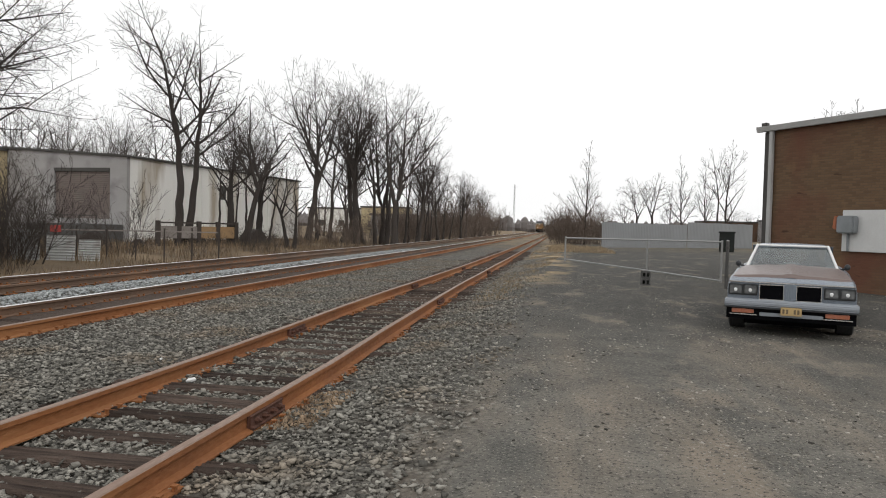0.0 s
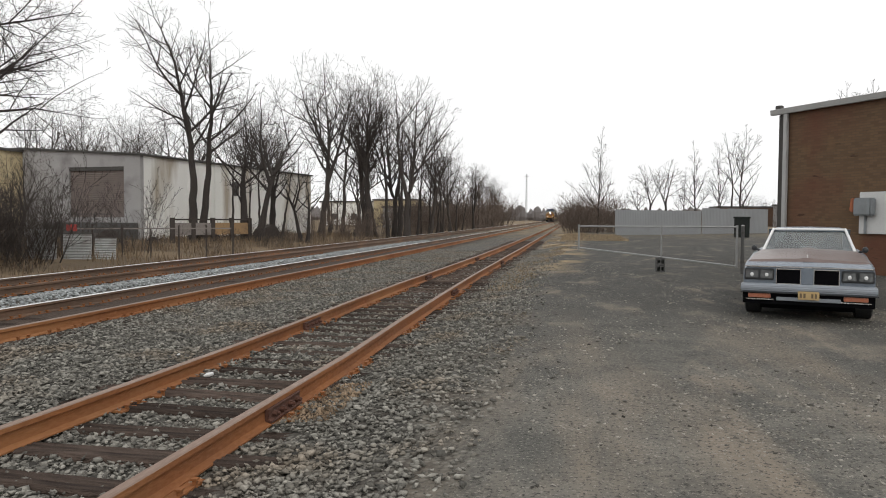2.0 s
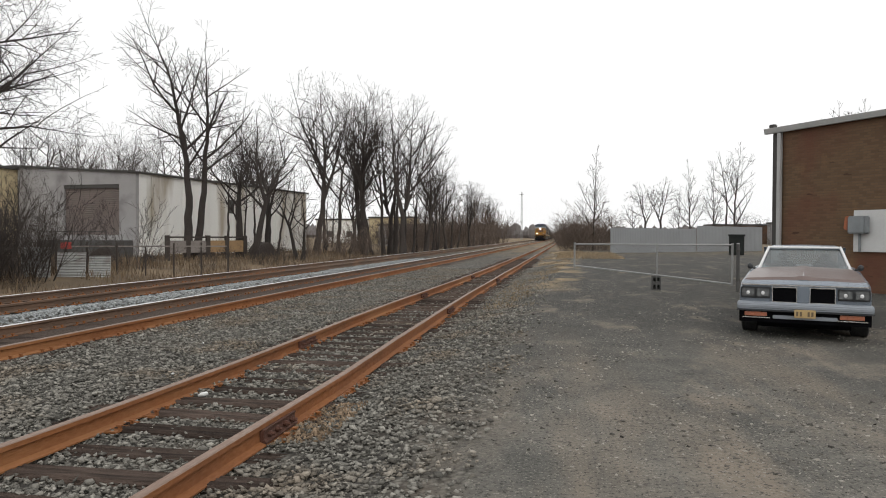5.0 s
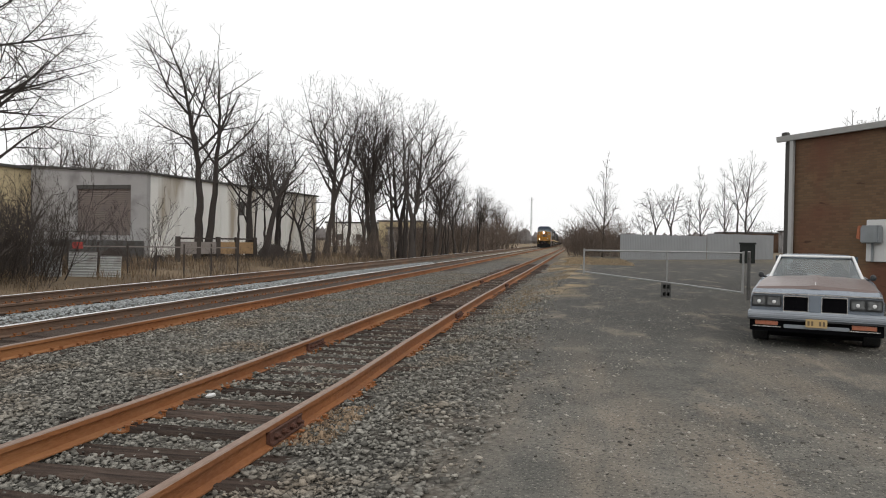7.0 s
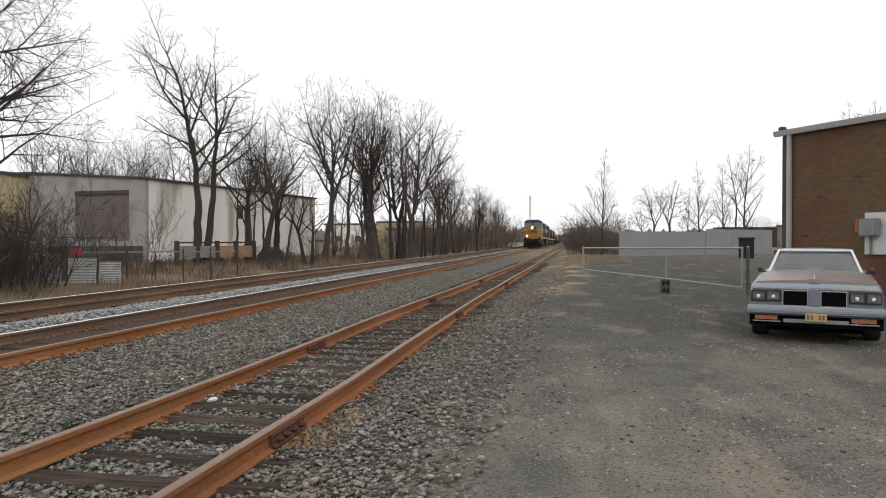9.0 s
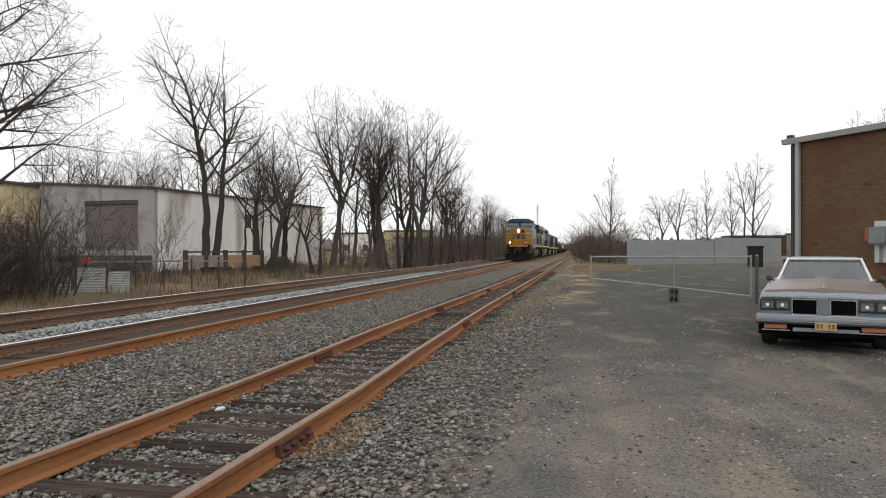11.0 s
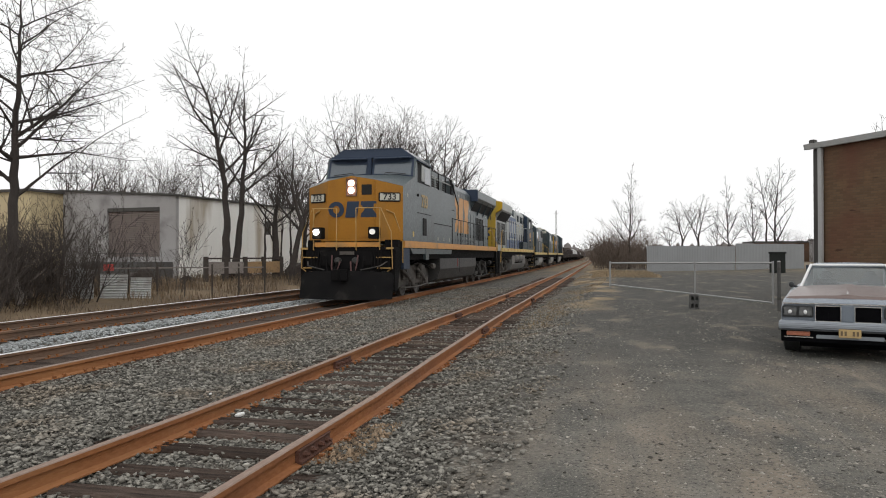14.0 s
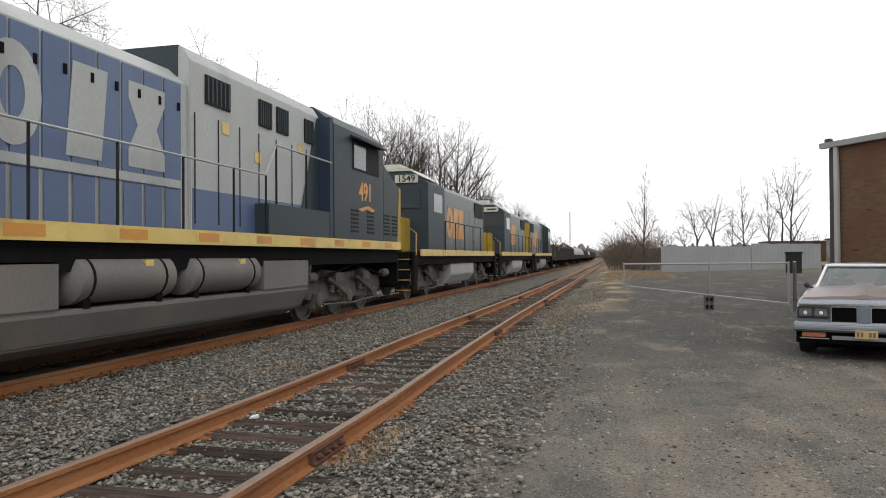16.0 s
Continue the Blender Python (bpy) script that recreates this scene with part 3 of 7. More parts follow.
def build_brick_building():
    """One-storey brown brick building; local x runs along the seen face, y goes into the building."""
    h = thing("brick_building", "brown brick industrial building with a pale metal roof edge", "building", BRICK_AT)
    H = 4.42
    Bld().box(0, 0.012, -0.3, 16, 0.35, H).part("front_wall", M["bricks"], h, "brown brick wall")
    Bld().box(0.0, 0.36, -0.3, 0.3, 14, H).part("end_wall", M["brick_wall"], h)
    Bld().box(-0.12, -0.14, H, 16.1, 14, H + 0.14).part("roof", M["light_trim"], h, "pale grey metal roof edge", 0.01)
    Bld().prism([(-0.14, H - 0.02), (-0.03, H - 0.02), (-0.03, H + 0.13), (-0.17, H + 0.13)], "x", -0.22, 16.05).part("gutter", M["light_trim"], h, "pale grey gutter", 0.006)
    Bld().box(-0.12, -0.08, H + 0.14, 0.06, 0.08, H + 0.25).part("parapet_block", M["dark_trim"], h, "", 0.02)
    Bld().box(0.21, -0.12, -0.05, 0.34, -0.02, H - 0.02).part("downpipe", M["light_trim"], h, "pale square downpipe", 0.012)
    Bld().box(0.0, -0.03, -0.3, 0.19, 0.36, H - 0.03).part("corner_pier", M["dark_trim"], h)
    return h


brick_building = build_brick_building()


def build_meter_panel():
    t = thing("meter_panel", "grey and orange electrical box on a white wall board", "electrical box", BRICK_AT)
    x = 2.58
    Bld().box(x, -0.06, 1.04, x + 1.32, 0.004, 2.10).part("backboard", M["white_board"], t, "plain white board", 0.006)
    Bld().box(x - 0.02, -0.28, 1.50, x + 0.46, -0.062, 1.95).part("meter_box", M["box_grey"], t, "grey metal box", 0.03)
    Bld().prism([(x - 0.16, 1.62), (x - 0.03, 1.58), (x - 0.03, 1.95), (x - 0.12, 1.95)], "y", -0.24, -0.02).part("side_cover", M["box_orange"], t, "faded orange cover", 0.02)
    Bld().tube([(x + 0.2, -0.1, 1.5), (x + 0.2, -0.1, 1.04)], 0.03, 8).part("conduit", M["box_grey"], t)


M["white_board"] = mat("white_board", (0.62, 0.62, 0.61), (0.55, 0.55, 0.54), 0.6, 0, 2, 40, 0.05)
M["box_grey"] = mat("grey_enamel", (0.26, 0.28, 0.29), None, 0.5, 0.1, 3, 40, 0.05)
M["box_orange"] = mat("faded_orange_enamel", (0.42, 0.13, 0.05), (0.30, 0.10, 0.05), 0.7, 0, 5, 40, 0.05)
build_meter_panel()


def build_sheet_fence():
    """Grey sheet fence along the back of the yard, in two runs with their ribs."""
    for (ax, ay), (bx, by), h in (((3.36, 61.5), (11.5, 68.9), 2.15), ((11.62, 69.2), (19.2, 76.6), 2.42)):
        at, L = wall_frame(ax, ay, bx, by)
        f = thing("sheet_fence", "grey corrugated sheet fence at the yard's far end", "fence", at, "yard fence runs")
        n = int(L / 1.2)
        for i in range(n):
            prof = []
            x0, x1 = L * i / n, L * (i + 1) / n - 0.01
            for k in range(6):
                a = x0 + (x1 - x0) * k / 6
                prof += [(a, -0.006), (a + (x1 - x0) / 14, 0.006), (a + (x1 - x0) / 9, 0.006)]
            prof += [(x1, -0.006), (x1, 0.03), (x0, 0.03)]
            Bld().prism(prof, "z", 0.0, h + 0.02 * math.sin(i * 2.3)).part("panel", M["fence_grey"], f)
        Bld().box(0, 0.035, h - 0.25, L, 0.1, h - 0.15).part("back_rail", M["fence_grey"], f)


build_sheet_fence()


def build_gate():
    """Tapered tube gate held up by stacked concrete blocks, hung on a post."""
    g = thing("tube_gate", "galvanised tube and mesh gate with a sloping lower rail", "gate", pose(0, 19.2, 0))
    Bld().tube([(0.12, 0, 1.19), (4.12, 0, 1.20)], 0.023, 10).part("top_rail", M["galv"], g)
    Bld().tube([(0.12, 0, 0.62), (2.22, 0, 0.40), (4.12, 0, 0.19)], 0.023, 10).part("lower_rail", M["galv"], g)
    for x, z0, r in ((0.12, 0.57, 0.026), (2.24, 0.40, 0.022), (4.10, 0.15, 0.028)):
        Bld().tube([(x, 0, z0), (x, 0, 1.24)], r, 10).part("upright", M["galv"], g)
    mesh = Bld()
    x = -0.8
    while x < 4.1:
        for s in (1, -1):
            a, b = (x, 0.2), (x + s * 1.0, 1.2)
            pts = []
            for k in range(41):
                px, pz = a[0] + (b[0] - a[0]) * k / 40 + (0 if s > 0 else 1.0), a[1] + k / 40
                if 0.14 < px < 4.1 and pz > 0.62 - (px - 0.12) * 0.1075 and pz < 1.19:
                    pts.append((px, 0.004 * s, pz))
            if len(pts) > 1:
                mesh.tube([pts[0], pts[-1]], 0.0008, 3, False)
        x += 0.07
    mesh.part("wire_mesh", M["dark_trim"], g, "thin diamond wire mesh")
    Bld().tube([(1.95, 0.02, 0.44), (2.6, 0.02, 0.37)], 0.022, 8).part("latch_bar", M["dark_trim"], g)
    p = thing("gate_post", "grey steel gate post set in the yard", "post", pose(4.24, 19.2, 0))
    Bld().tube([(0, 0, -0.2), (0, 0, 1.22)], 0.042, 12).part("pole", M["concrete"], p)
    Bld().lathe([(0, 0.046), (0.015, 0.04), (0.03, 0.015)], "z", (0, 0, 1.22), 12).part("cap", M["galv"], p)
    for z in (0.3, 1.05):
        Bld().lathe([(-0.03, 0.05), (0.03, 0.05)], "z", (0, 0, z), 12).part("hinge_band", M["dark_trim"], p)
    for k in range(2):
        z = 0.19 * k
        blk = thing("concrete_block", "grey hollow concrete block propping up the gate", "concrete block", pose(2.22, 19.2, z), "stacked blocks")
        for x in (-0.10, 0.0, 0.10):
            Bld().box(x - 0.016, -0.1, 0, x + 0.016, 0.1, 0.185).part("web", M["concrete"], blk)
        for x in (-0.05, 0.05):
            Bld().box(x - 0.033, -0.1, 0, x + 0.033, 0.1, 0.045).part("face_shell", M["concrete"], blk)
            Bld().box(x - 0.033, -0.1, 0.145, x + 0.033, 0.1, 0.185).part("face_shell", M["concrete"], blk)
            # plate added inside each hole so that it falls into shade
            Bld().box(x - 0.033, 0.04, 0.046, x + 0.033, 0.09, 0.144).part("core_wall", M["concrete"], blk)


build_gate()


# ---- trees ----
def bare_tree(seed, lines, crowns, base=0.25, tip=0.008, gap=0.42, up=0.22, angle=48.0, bare=3.0, thin=1.0):
    """Wood of a bare tree: stems along the given lines, limbs that fill the crown's lobes, and finer and finer shoots. Gives limbs and twigs."""
    r = random.Random(seed)
    limbs, fine = Bld(), Bld()
    lobes = [(Vector(c[:3]), c[3:6]) for c in crowns]

    def inside(p):
        return any(((p.x - c.x) / a[0]) ** 2 + ((p.y - c.y) / a[1]) ** 2 + ((p.z - c.z) / a[2]) ** 2 < 1.0 for c, a in lobes)

    def room(p, d):
        """How far a shoot can go from p before it leaves the crown for good."""
        far, q, w = 0.0, p.copy(), d.copy()
        for i in range(22):
            w = (w + Vector((0, 0, up * 0.25))).normalized()
            q = q + w * 0.35
            if inside(q):
                far = 0.35 * (i + 1)
        return far

    def side_way(d, turn, polar):
        u = d.cross(Vector((0, 0, 1)) if abs(d.z) < 0.95 else Vector((1, 0, 0))).normalized()
        v = d.cross(u)
        return (d * math.cos(polar) + (u * math.cos(turn) + v * math.sin(turn)) * math.sin(polar)).normalized()

    def shoot(p, d, L, rad, lv):
        n = max(2, int(L / 0.45)) if lv < 3 else 2 if lv == 3 else 1
        pts, rads, ways = [p], [rad], [d]
        bow = up * (1.0, 0.7, 0.45, 0.3)[min(lv, 3)] * min(1.0, 4.0 / n)
        for i in range(n):
            d = (d + Vector((r.uniform(-1, 1), r.uniform(-1, 1), r.uniform(-1, 1))) * (0.11 if lv < 2 else 0.16) + Vector((0, 0, bow * 0.4))).normalized()
            p = p + d * (L / n)
            pts.append(p)
            ways.append(d)
            rads.append(max(rad * (1 - 0.8 * (i + 1) / n), tip * 0.6))
        (limbs if rad > 0.03 else fine).tube(pts, rads, 6 if rad > 0.05 else 4 if rad > 0.018 else 3, False)
        if lv >= 4 or L < 0.42:
            return
        at = L * 0.12 + gap * 0.5
        turn = r.uniform(0, 6.3)
        while at < L * 0.97:
            f = at / L
            j = min(int(f * n), n - 1)
            q = pts[j].lerp(pts[j + 1], f * n - j)
            turn += 2.4 + r.uniform(-0.5, 0.5)
            w = side_way(ways[j], turn, radians(angle * r.uniform(0.7, 1.15)))
            k = (1 - f) * L * r.uniform(0.4, 0.85) + 0.22 * r.uniform(0.6, 1.3)
            if lv == 0:
                k = min(k, max(room(q, w), 0.3))
            shoot(q, w, k, min(rads[j] * 0.7, max(0.0125 * thin * k ** 1.2, tip)), lv + 1)
            at += gap * (0.75, 0.7, 0.62, 0.55)[min(lv, 3)] * r.uniform(0.6, 1.4)

    long_one = sum((Vector(b) - Vector(a)).length for a, b in zip(lines[0][:-1], lines[0][1:]))
    for line in lines:
        pts = [Vector(line[0])]
        for a, b in zip(line[:-1], line[1:]):
            a, b = Vector(a), Vector(b)
            n = max(int((b - a).length / 0.5), 1)
            for i in range(n):
                pts.append(a.lerp(b, (i + 1) / n) + Vector((r.uniform(-1, 1), r.uniform(-1, 1), 0)) * 0.045)
        L = sum((b - a).length for a, b in zip(pts[:-1], pts[1:]))
        r0 = base * (L / long_one) ** 1.1
        m = len(pts) - 1
        rads = [max(r0 * (1 - (i / m) ** 0.9) + 0.35 * r0 * max(0, 1 - i / 2.5) * (line[0][2] < 0), tip * 1.3) for i in range(m + 1)]
        limbs.tube(pts, rads, 9, False)
        at, turn = 0.0, r.uniform(0, 6.3)
        while at < L:
            j = min(int(at / L * m), m - 1)
            q = pts[j].lerp(pts[j + 1], at / L * m - j)
            d = (pts[j + 1] - pts[j]).normalized()
            turn += 2.4 + r.uniform(-0.6, 0.6)
            w = side_way(d, turn, radians(angle * r.uniform(0.75, 1.3)))
            k = min(room(q, w), 4.4) * r.uniform(0.65, 1.02) if q.z > bare else 0.0
            if k > 0.5:
                shoot(q, w, k, min(rads[j] * 0.65, max(0.0125 * thin * k ** 1.2, tip)), 0)
            at += gap * r.uniform(0.55, 1.25)
        shoot(pts[-1], (pts[-1] - pts[-2]).normalized(), 1.0, rads[-1], 1)
    return limbs, fine


def tree(name, label, group, bark="bark", **kw):
    t = thing(name, label, "tree", group=group)
    limbs, fine = bare_tree(**kw)
    limbs.part("trunk", M[bark], t, smooth=True)
    fine.part("crown", M["twig"], t)
    return t


def grow(seed, tall, spread_a=32, trunk=0.22, stems=1, levels=5, up=0.25, bare=0.3, twig=0.011, kids=(5, 5, 4, 4, 3), lean=0.0):
    """A leafless shrub: many stems from one root with finer and finer shoots."""
    r = random.Random(seed)
    wood = Bld()

    def shoot(p, d, length, rad, lv):
        n = 4 if lv == 0 else 3 if lv == 1 else 2 if lv == 2 else 1
        pts, rads, dirs = [p], [rad], [d]
        end = max(rad * 0.35, twig * 0.6)
        for i in range(n):
            d = (d + Vector((r.uniform(-1, 1), r.uniform(-1, 1), r.uniform(-1, 1))) * (0.09 if lv == 0 else 0.14) + Vector((0, 0, up * 0.3))).normalized()
            p = p + d * (length / n)
            pts.append(p)
            dirs.append(d)
            rads.append(rad + (end - rad) * (i + 1) / n)
        wood.tube(pts, rads, 4 if lv == 0 else 3, False)
        if lv >= levels:
            return
        for i in range(kids[lv]):
            f = min(bare + (1 - bare) * (i + r.uniform(0.2, 1.0)) / kids[lv], 0.98)
            j = int(f * n)
            q = pts[j].lerp(pts[j + 1], f * n - j)
            side = Vector((r.uniform(-1, 1), r.uniform(-1, 1), r.uniform(-0.2, 0.5))).normalized()
            a = radians(spread_a + r.uniform(-12, 16))
            dd = (dirs[j] * math.cos(a) + (side - side.dot(dirs[j]) * dirs[j]).normalized() * math.sin(a)).normalized()
            shoot(q, dd, length * r.uniform(0.36, 0.60) * (1.2 - 0.5 * f), max(rads[j] * r.uniform(0.45, 0.65), twig), lv + 1)

    for s in range(stems):
        a = 2 * math.pi * s / stems + r.uniform(0, 1)
        tilt = 0.22 + lean * r.uniform(0.3, 1.4)
        shoot(Vector((0.25 * math.cos(a), 0.25 * math.sin(a), -0.3)), Vector((math.cos(a) * tilt, math.sin(a) * tilt, 1)).normalized(), tall * r.uniform(0.6, 1.0), trunk * r.uniform(0.75, 1.0), 0)
    return wood


def put_tree(t, x, y, s, turn, first):
    ob = t if first else copy_thing(t, Matrix.Diagonal((1, 1, 1, 1)))
    ob.matrix_basis = pose(x, y, height(x, y) - 0.05, 0, 0, turn) @ Matrix.Scale(s, 4)


def build_trees():
    G = "bare trees along the line"
    kinds = {
        "twin": tree("tree", "tall twin-stemmed bare tree before the white wall", G, seed=1, base=0.25, bare=4.4, gap=0.46, tip=0.011, thin=1.25,
                     lines=[[(0, 0, -0.4), (0.05, 0, 3.2), (-0.1, 0.1, 5.5), (-0.75, 0.1, 9.0), (-2.1, 0.2, 12.2)], [(0.35, 0.2, -0.4), (0.75, 0.3, 3.0), (0.95, 0.2, 7.0), (0.85, 0.1, 11.2)]],
                     crowns=[(-1.9, 0, 10.6, 1.9, 1.9, 2.6), (-2.2, 0, 7.6, 2.6, 2.2, 1.7), (1.3, 0.2, 9.2, 2.0, 2.0, 2.6), (1.9, 0, 6.6, 2.0, 2.0, 1.5), (-2.6, 0, 5.4, 1.5, 1.5, 0.9)]),
        "crooked": tree("tree", "crooked dark bare tree with wide low limbs", G, seed=2, base=0.23, bare=2.4, gap=0.56, tip=0.011, thin=1.3,
                        lines=[[(0, 0, -0.4), (0.35, 0, 1.6), (0.65, 0, 3.0), (0.1, 0.1, 4.9), (-0.9, 0, 6.6)], [(0.65, 0, 2.9), (1.3, 0.2, 4.6), (2.4, 0.2, 6.4)], [(-0.5, 0.4, -0.4), (-0.7, 0.5, 3), (-0.4, 0.4, 6)]],
                        crowns=[(-1.2, 0, 7.4, 2.0, 2.0, 2.2), (1.1, 0, 7.9, 2.0, 2.0, 2.0), (2.4, 0.2, 6.3, 1.4, 1.6, 1.7), (-0.8, 0, 5.2, 2.2, 1.8, 1.2)]),
        "vase": tree("tree", "tall bare tree with upright forked limbs", G, seed=3, base=0.25, bare=3.8, gap=0.56, up=0.28, tip=0.012, thin=1.3,
                     lines=[[(0, 0, -0.4), (0.45, 0, 3.2), (0.6, 0, 6.4), (0.3, 0, 10.5)], [(0.5, 0, 3.6), (1.6, 0.4, 7.0), (2.2, 0.2, 10.0)], [(0.55, 0, 5.6), (-0.8, 0.3, 8.4), (-1.5, 0, 11)]],
                     crowns=[(0.2, 0, 11.0, 2.1, 2.2, 2.5), (-1.4, 0, 9.2, 1.7, 2.0, 2.6), (2.1, 0, 9.6, 1.7, 2.0, 2.6), (0.3, 0, 7.0, 2.6, 2.0, 1.6)]),
        "thicket": tree("tree", "clump of slim bare stems grown into one crown", G, seed=4, base=0.16, bare=3.2, gap=0.66, up=0.28, tip=0.012, thin=1.3,
                        lines=[[(0, 0, -0.4), (0.2, 0, 5), (0.9, 0, 10)], [(-0.9, 0.5, -0.4), (-1.1, 0.4, 5), (-0.6, 0.2, 9.5)], [(0.8, -0.4, -0.4), (1.7, -0.4, 5.2), (2.5, -0.2, 8.6)]],
                        crowns=[(0.7, 0, 10.2, 2.0, 2.0, 2.5), (-1.0, 0.2, 9.0, 1.8, 2.0, 2.6), (2.6, 0, 8.4, 1.6, 1.8, 2.4), (0.3, 0, 5.6, 2.4, 2.0, 1.4)]),
        "sweep": tree("tree", "bare tree with long limbs sweeping up and outwards", G, seed=5, base=0.25, bare=3.4, gap=0.56, up=0.25, tip=0.012, thin=1.3,
                      lines=[[(0, 0, -0.4), (0, 0, 3.0), (-0.6, 0, 6.0), (-0.8, 0, 10.5)], [(0, 0, 3.0), (1.3, 0.2, 6.0), (2.9, 0, 9.4)], [(0.4, 0.1, 4.0), (0.6, 0.3, 8.0), (0.8, 0.2, 11.0)]],
                      crowns=[(-1.0, 0, 9.8, 1.9, 2.0, 2.9), (0.9, 0, 10.0, 1.9, 2.0, 2.6), (3.0, 0, 9.0, 1.5, 1.7, 2.0), (2.2, 0, 6.4, 1.5, 1.6, 1.3), (-1.3, 0, 6.4, 1.5, 1.6, 1.4)]),
    }
    # kind, x, y, size, turn
    spots = [("twin", -22.2, 38.5, 1.17, 30), ("crooked", -19.3, 41.0, 1.20, 25), ("thicket", -20.6, 41.5, 0.70, 100), ("crooked", -17.4, 43.5, 0.72, 200),
             ("vase", -20.4, 55.0, 1.20, 20), ("thicket", -19.0, 56.5, 1.18, 18), ("vase", -17.0, 57.5, 1.17, 120), ("thicket", -15.5, 58.0, 1.17, 190), ("sweep", -13.4, 56.0, 1.10, 14),
             ("thicket", -13.6, 66.0, 0.78, 60), ("vase", -12.7, 73.0, 0.70, 200), ("thicket", -13.4, 80.0, 0.74, 20), ("sweep", -12.8, 90.0, 0.72, 300), ("vase", -13.8, 102.0, 0.78, 80), ("thicket", -14.3, 118.0, 0.78, 250),
             ("crooked", -20.7, 46.0, 0.95, 310), ("thicket", -22.4, 50.0, 0.80, 40), ("vase", -18.2, 60.5, 1.12, 250), ("sweep", -15.9, 62.0, 1.08, 160), ("thicket", -14.4, 61.0, 1.05, 80), ("vase", -12.9, 63.0, 0.86, 30), ("thicket", -13.0, 69.0, 0.78, 140), ("thicket", -40, 66, 1.22, 200), ("thicket", -46, 68, 1.22, 80), ("vase", -36, 76, 1.22, 20),
             ("vase", -34, 69, 1.0, 77), ("thicket", -56, 72, 1.1, 20), ("thicket", -41, 58, 0.95, 260),
             ("vase", -15.0, 130.0, 0.80, 10), ("thicket", -16.5, 145.0, 0.80, 100), ("sweep", -21, 70, 0.80, 100), ("vase", -24, 78, 0.80, 200), ("thicket", -29, 84, 0.80, 0), ("vase", -19, 95, 0.80, 60),
             ("thicket", -37, 70, 1.02, 0), ("vase", -42, 74, 1.02, 90), ("thicket", -44, 62, 0.92, 33), ("crooked", -40, 60, 1.09, 99), ("thicket", -50, 58, 1.09, 150), ("vase", -47, 70, 0.96, 12), ("thicket", -33, 74, 1.02, 71),
             ("sweep", -55, 66, 1.15, 10), ("crooked", -24.4, 27.5, 0.55, 15), ("thicket", -52, 84, 1.22, 220), ("vase", -62, 80, 1.28, 45)]
    seen = set()
    for k, x, y, s, a in spots:
        put_tree(kinds[k], x, y, s, a, k not in seen)
        seen.add(k)
    near = tree("tree", "large bare tree with long drooping side limbs", "", seed=14, base=0.25, tip=0.010, gap=0.42, up=0.10, angle=58, bare=3.4, thin=1.35,
                lines=[[(0, 0, -0.4), (0.05, 0, 4.5), (0.2, 0, 9.0), (0.35, 0, 13.0)], [(0.1, 0, 6.0), (1.8, 0, 7.5), (3.4, 0.2, 9.4)], [(0.1, 0, 5.2), (2.2, 0.2, 5.6), (4.2, 0.2, 5.4)], [(0.1, 0, 5.0), (-1.8, 0.1, 6.6), (-3.0, 0, 9.0)], [(0, 0, 4.4), (-2.4, 0.2, 4.9)]],
                crowns=[(0.4, 0, 11.8, 2.6, 2.6, 2.8), (2.9, 0, 9.0, 2.2, 2.4, 2.4), (3.2, 0.2, 5.7, 2.4, 2.2, 0.9), (-2.6, 0, 8.8, 2.2, 2.4, 2.6), (-2.2, 0, 5.2, 2.2, 2.2, 0.9)])
    near.matrix_basis = pose(-25.3, 26.0, -0.1, 0, 0, 44) @ Matrix.Scale(1.12, 4)
    R = "bare trees behind the yard"
    right = {
        "spire": tree("tree", "slender bare tree with a pointed top", R, seed=21, base=0.13, tip=0.017, gap=0.54, bare=2.0, thin=1.4,
                      lines=[[(0, 0, -0.4), (0.1, 0, 4), (0.3, 0, 10.2)]], angle=36, crowns=[(0.1, 0, 4.4, 2.3, 2.3, 2.3), (0.15, 0, 6.6, 1.7, 1.7, 2.3), (0.3, 0, 8.9, 1.0, 1.0, 1.9)]),
        "round": tree("tree", "small bare tree with a spreading crown", R, seed=22, base=0.18, tip=0.017, gap=0.54, bare=2.0, thin=1.4,
                      lines=[[(0, 0, -0.4), (0.1, 0, 2.5), (-0.5, 0, 5)], [(0.1, 0, 2.2), (1.2, 0, 4.6)]], crowns=[(-0.5, 0, 5.2, 2.0, 2.0, 1.8), (1.4, 0, 4.9, 1.7, 1.7, 1.6)]),
        "pair": tree("tree", "tall thin bare tree with two upright stems", R, seed=23, base=0.15, tip=0.017, gap=0.54, bare=2.0, thin=1.4,
                     lines=[[(0, 0, -0.4), (0.1, 0, 5), (-0.6, 0, 9.5)], [(1.0, 0.3, -0.4), (0.9, 0.2, 5), (1.4, 0, 10.4)]], angle=36, crowns=[(-0.8, 0, 8.0, 1.3, 1.3, 2.6), (1.6, 0, 8.8, 1.7, 1.5, 2.7), (2.2, 0, 6.8, 1.1, 1.1, 1.4)]),
    }
    rows = [("spire", 2.2, 71, 0.92, 0), ("round", 8.7, 88, 1.25, 0), ("round", 11.0, 90, 1.35, 150), ("round", 7.6, 90, 0.85, 70), ("spire", 14.0, 88, 0.95, 200), ("pair", 17.6, 86, 1.08, 0), ("spire", 17.0, 90, 0.95, 100), ("spire", 13.2, 92, 0.7, 30),
            ("round", 23.5, 95, 0.7, 20), ("round", 5.2, 92, 0.75, 10), ("pair", 22.0, 63, 1.12, 0), ("pair", 24.3, 66, 1.16, 160), ("round", 0.8, 95, 0.7, 20), ("round", -0.4, 130, 0.8, 220), ("round", 20.6, 92, 0.8, 60)]
    seen = set()
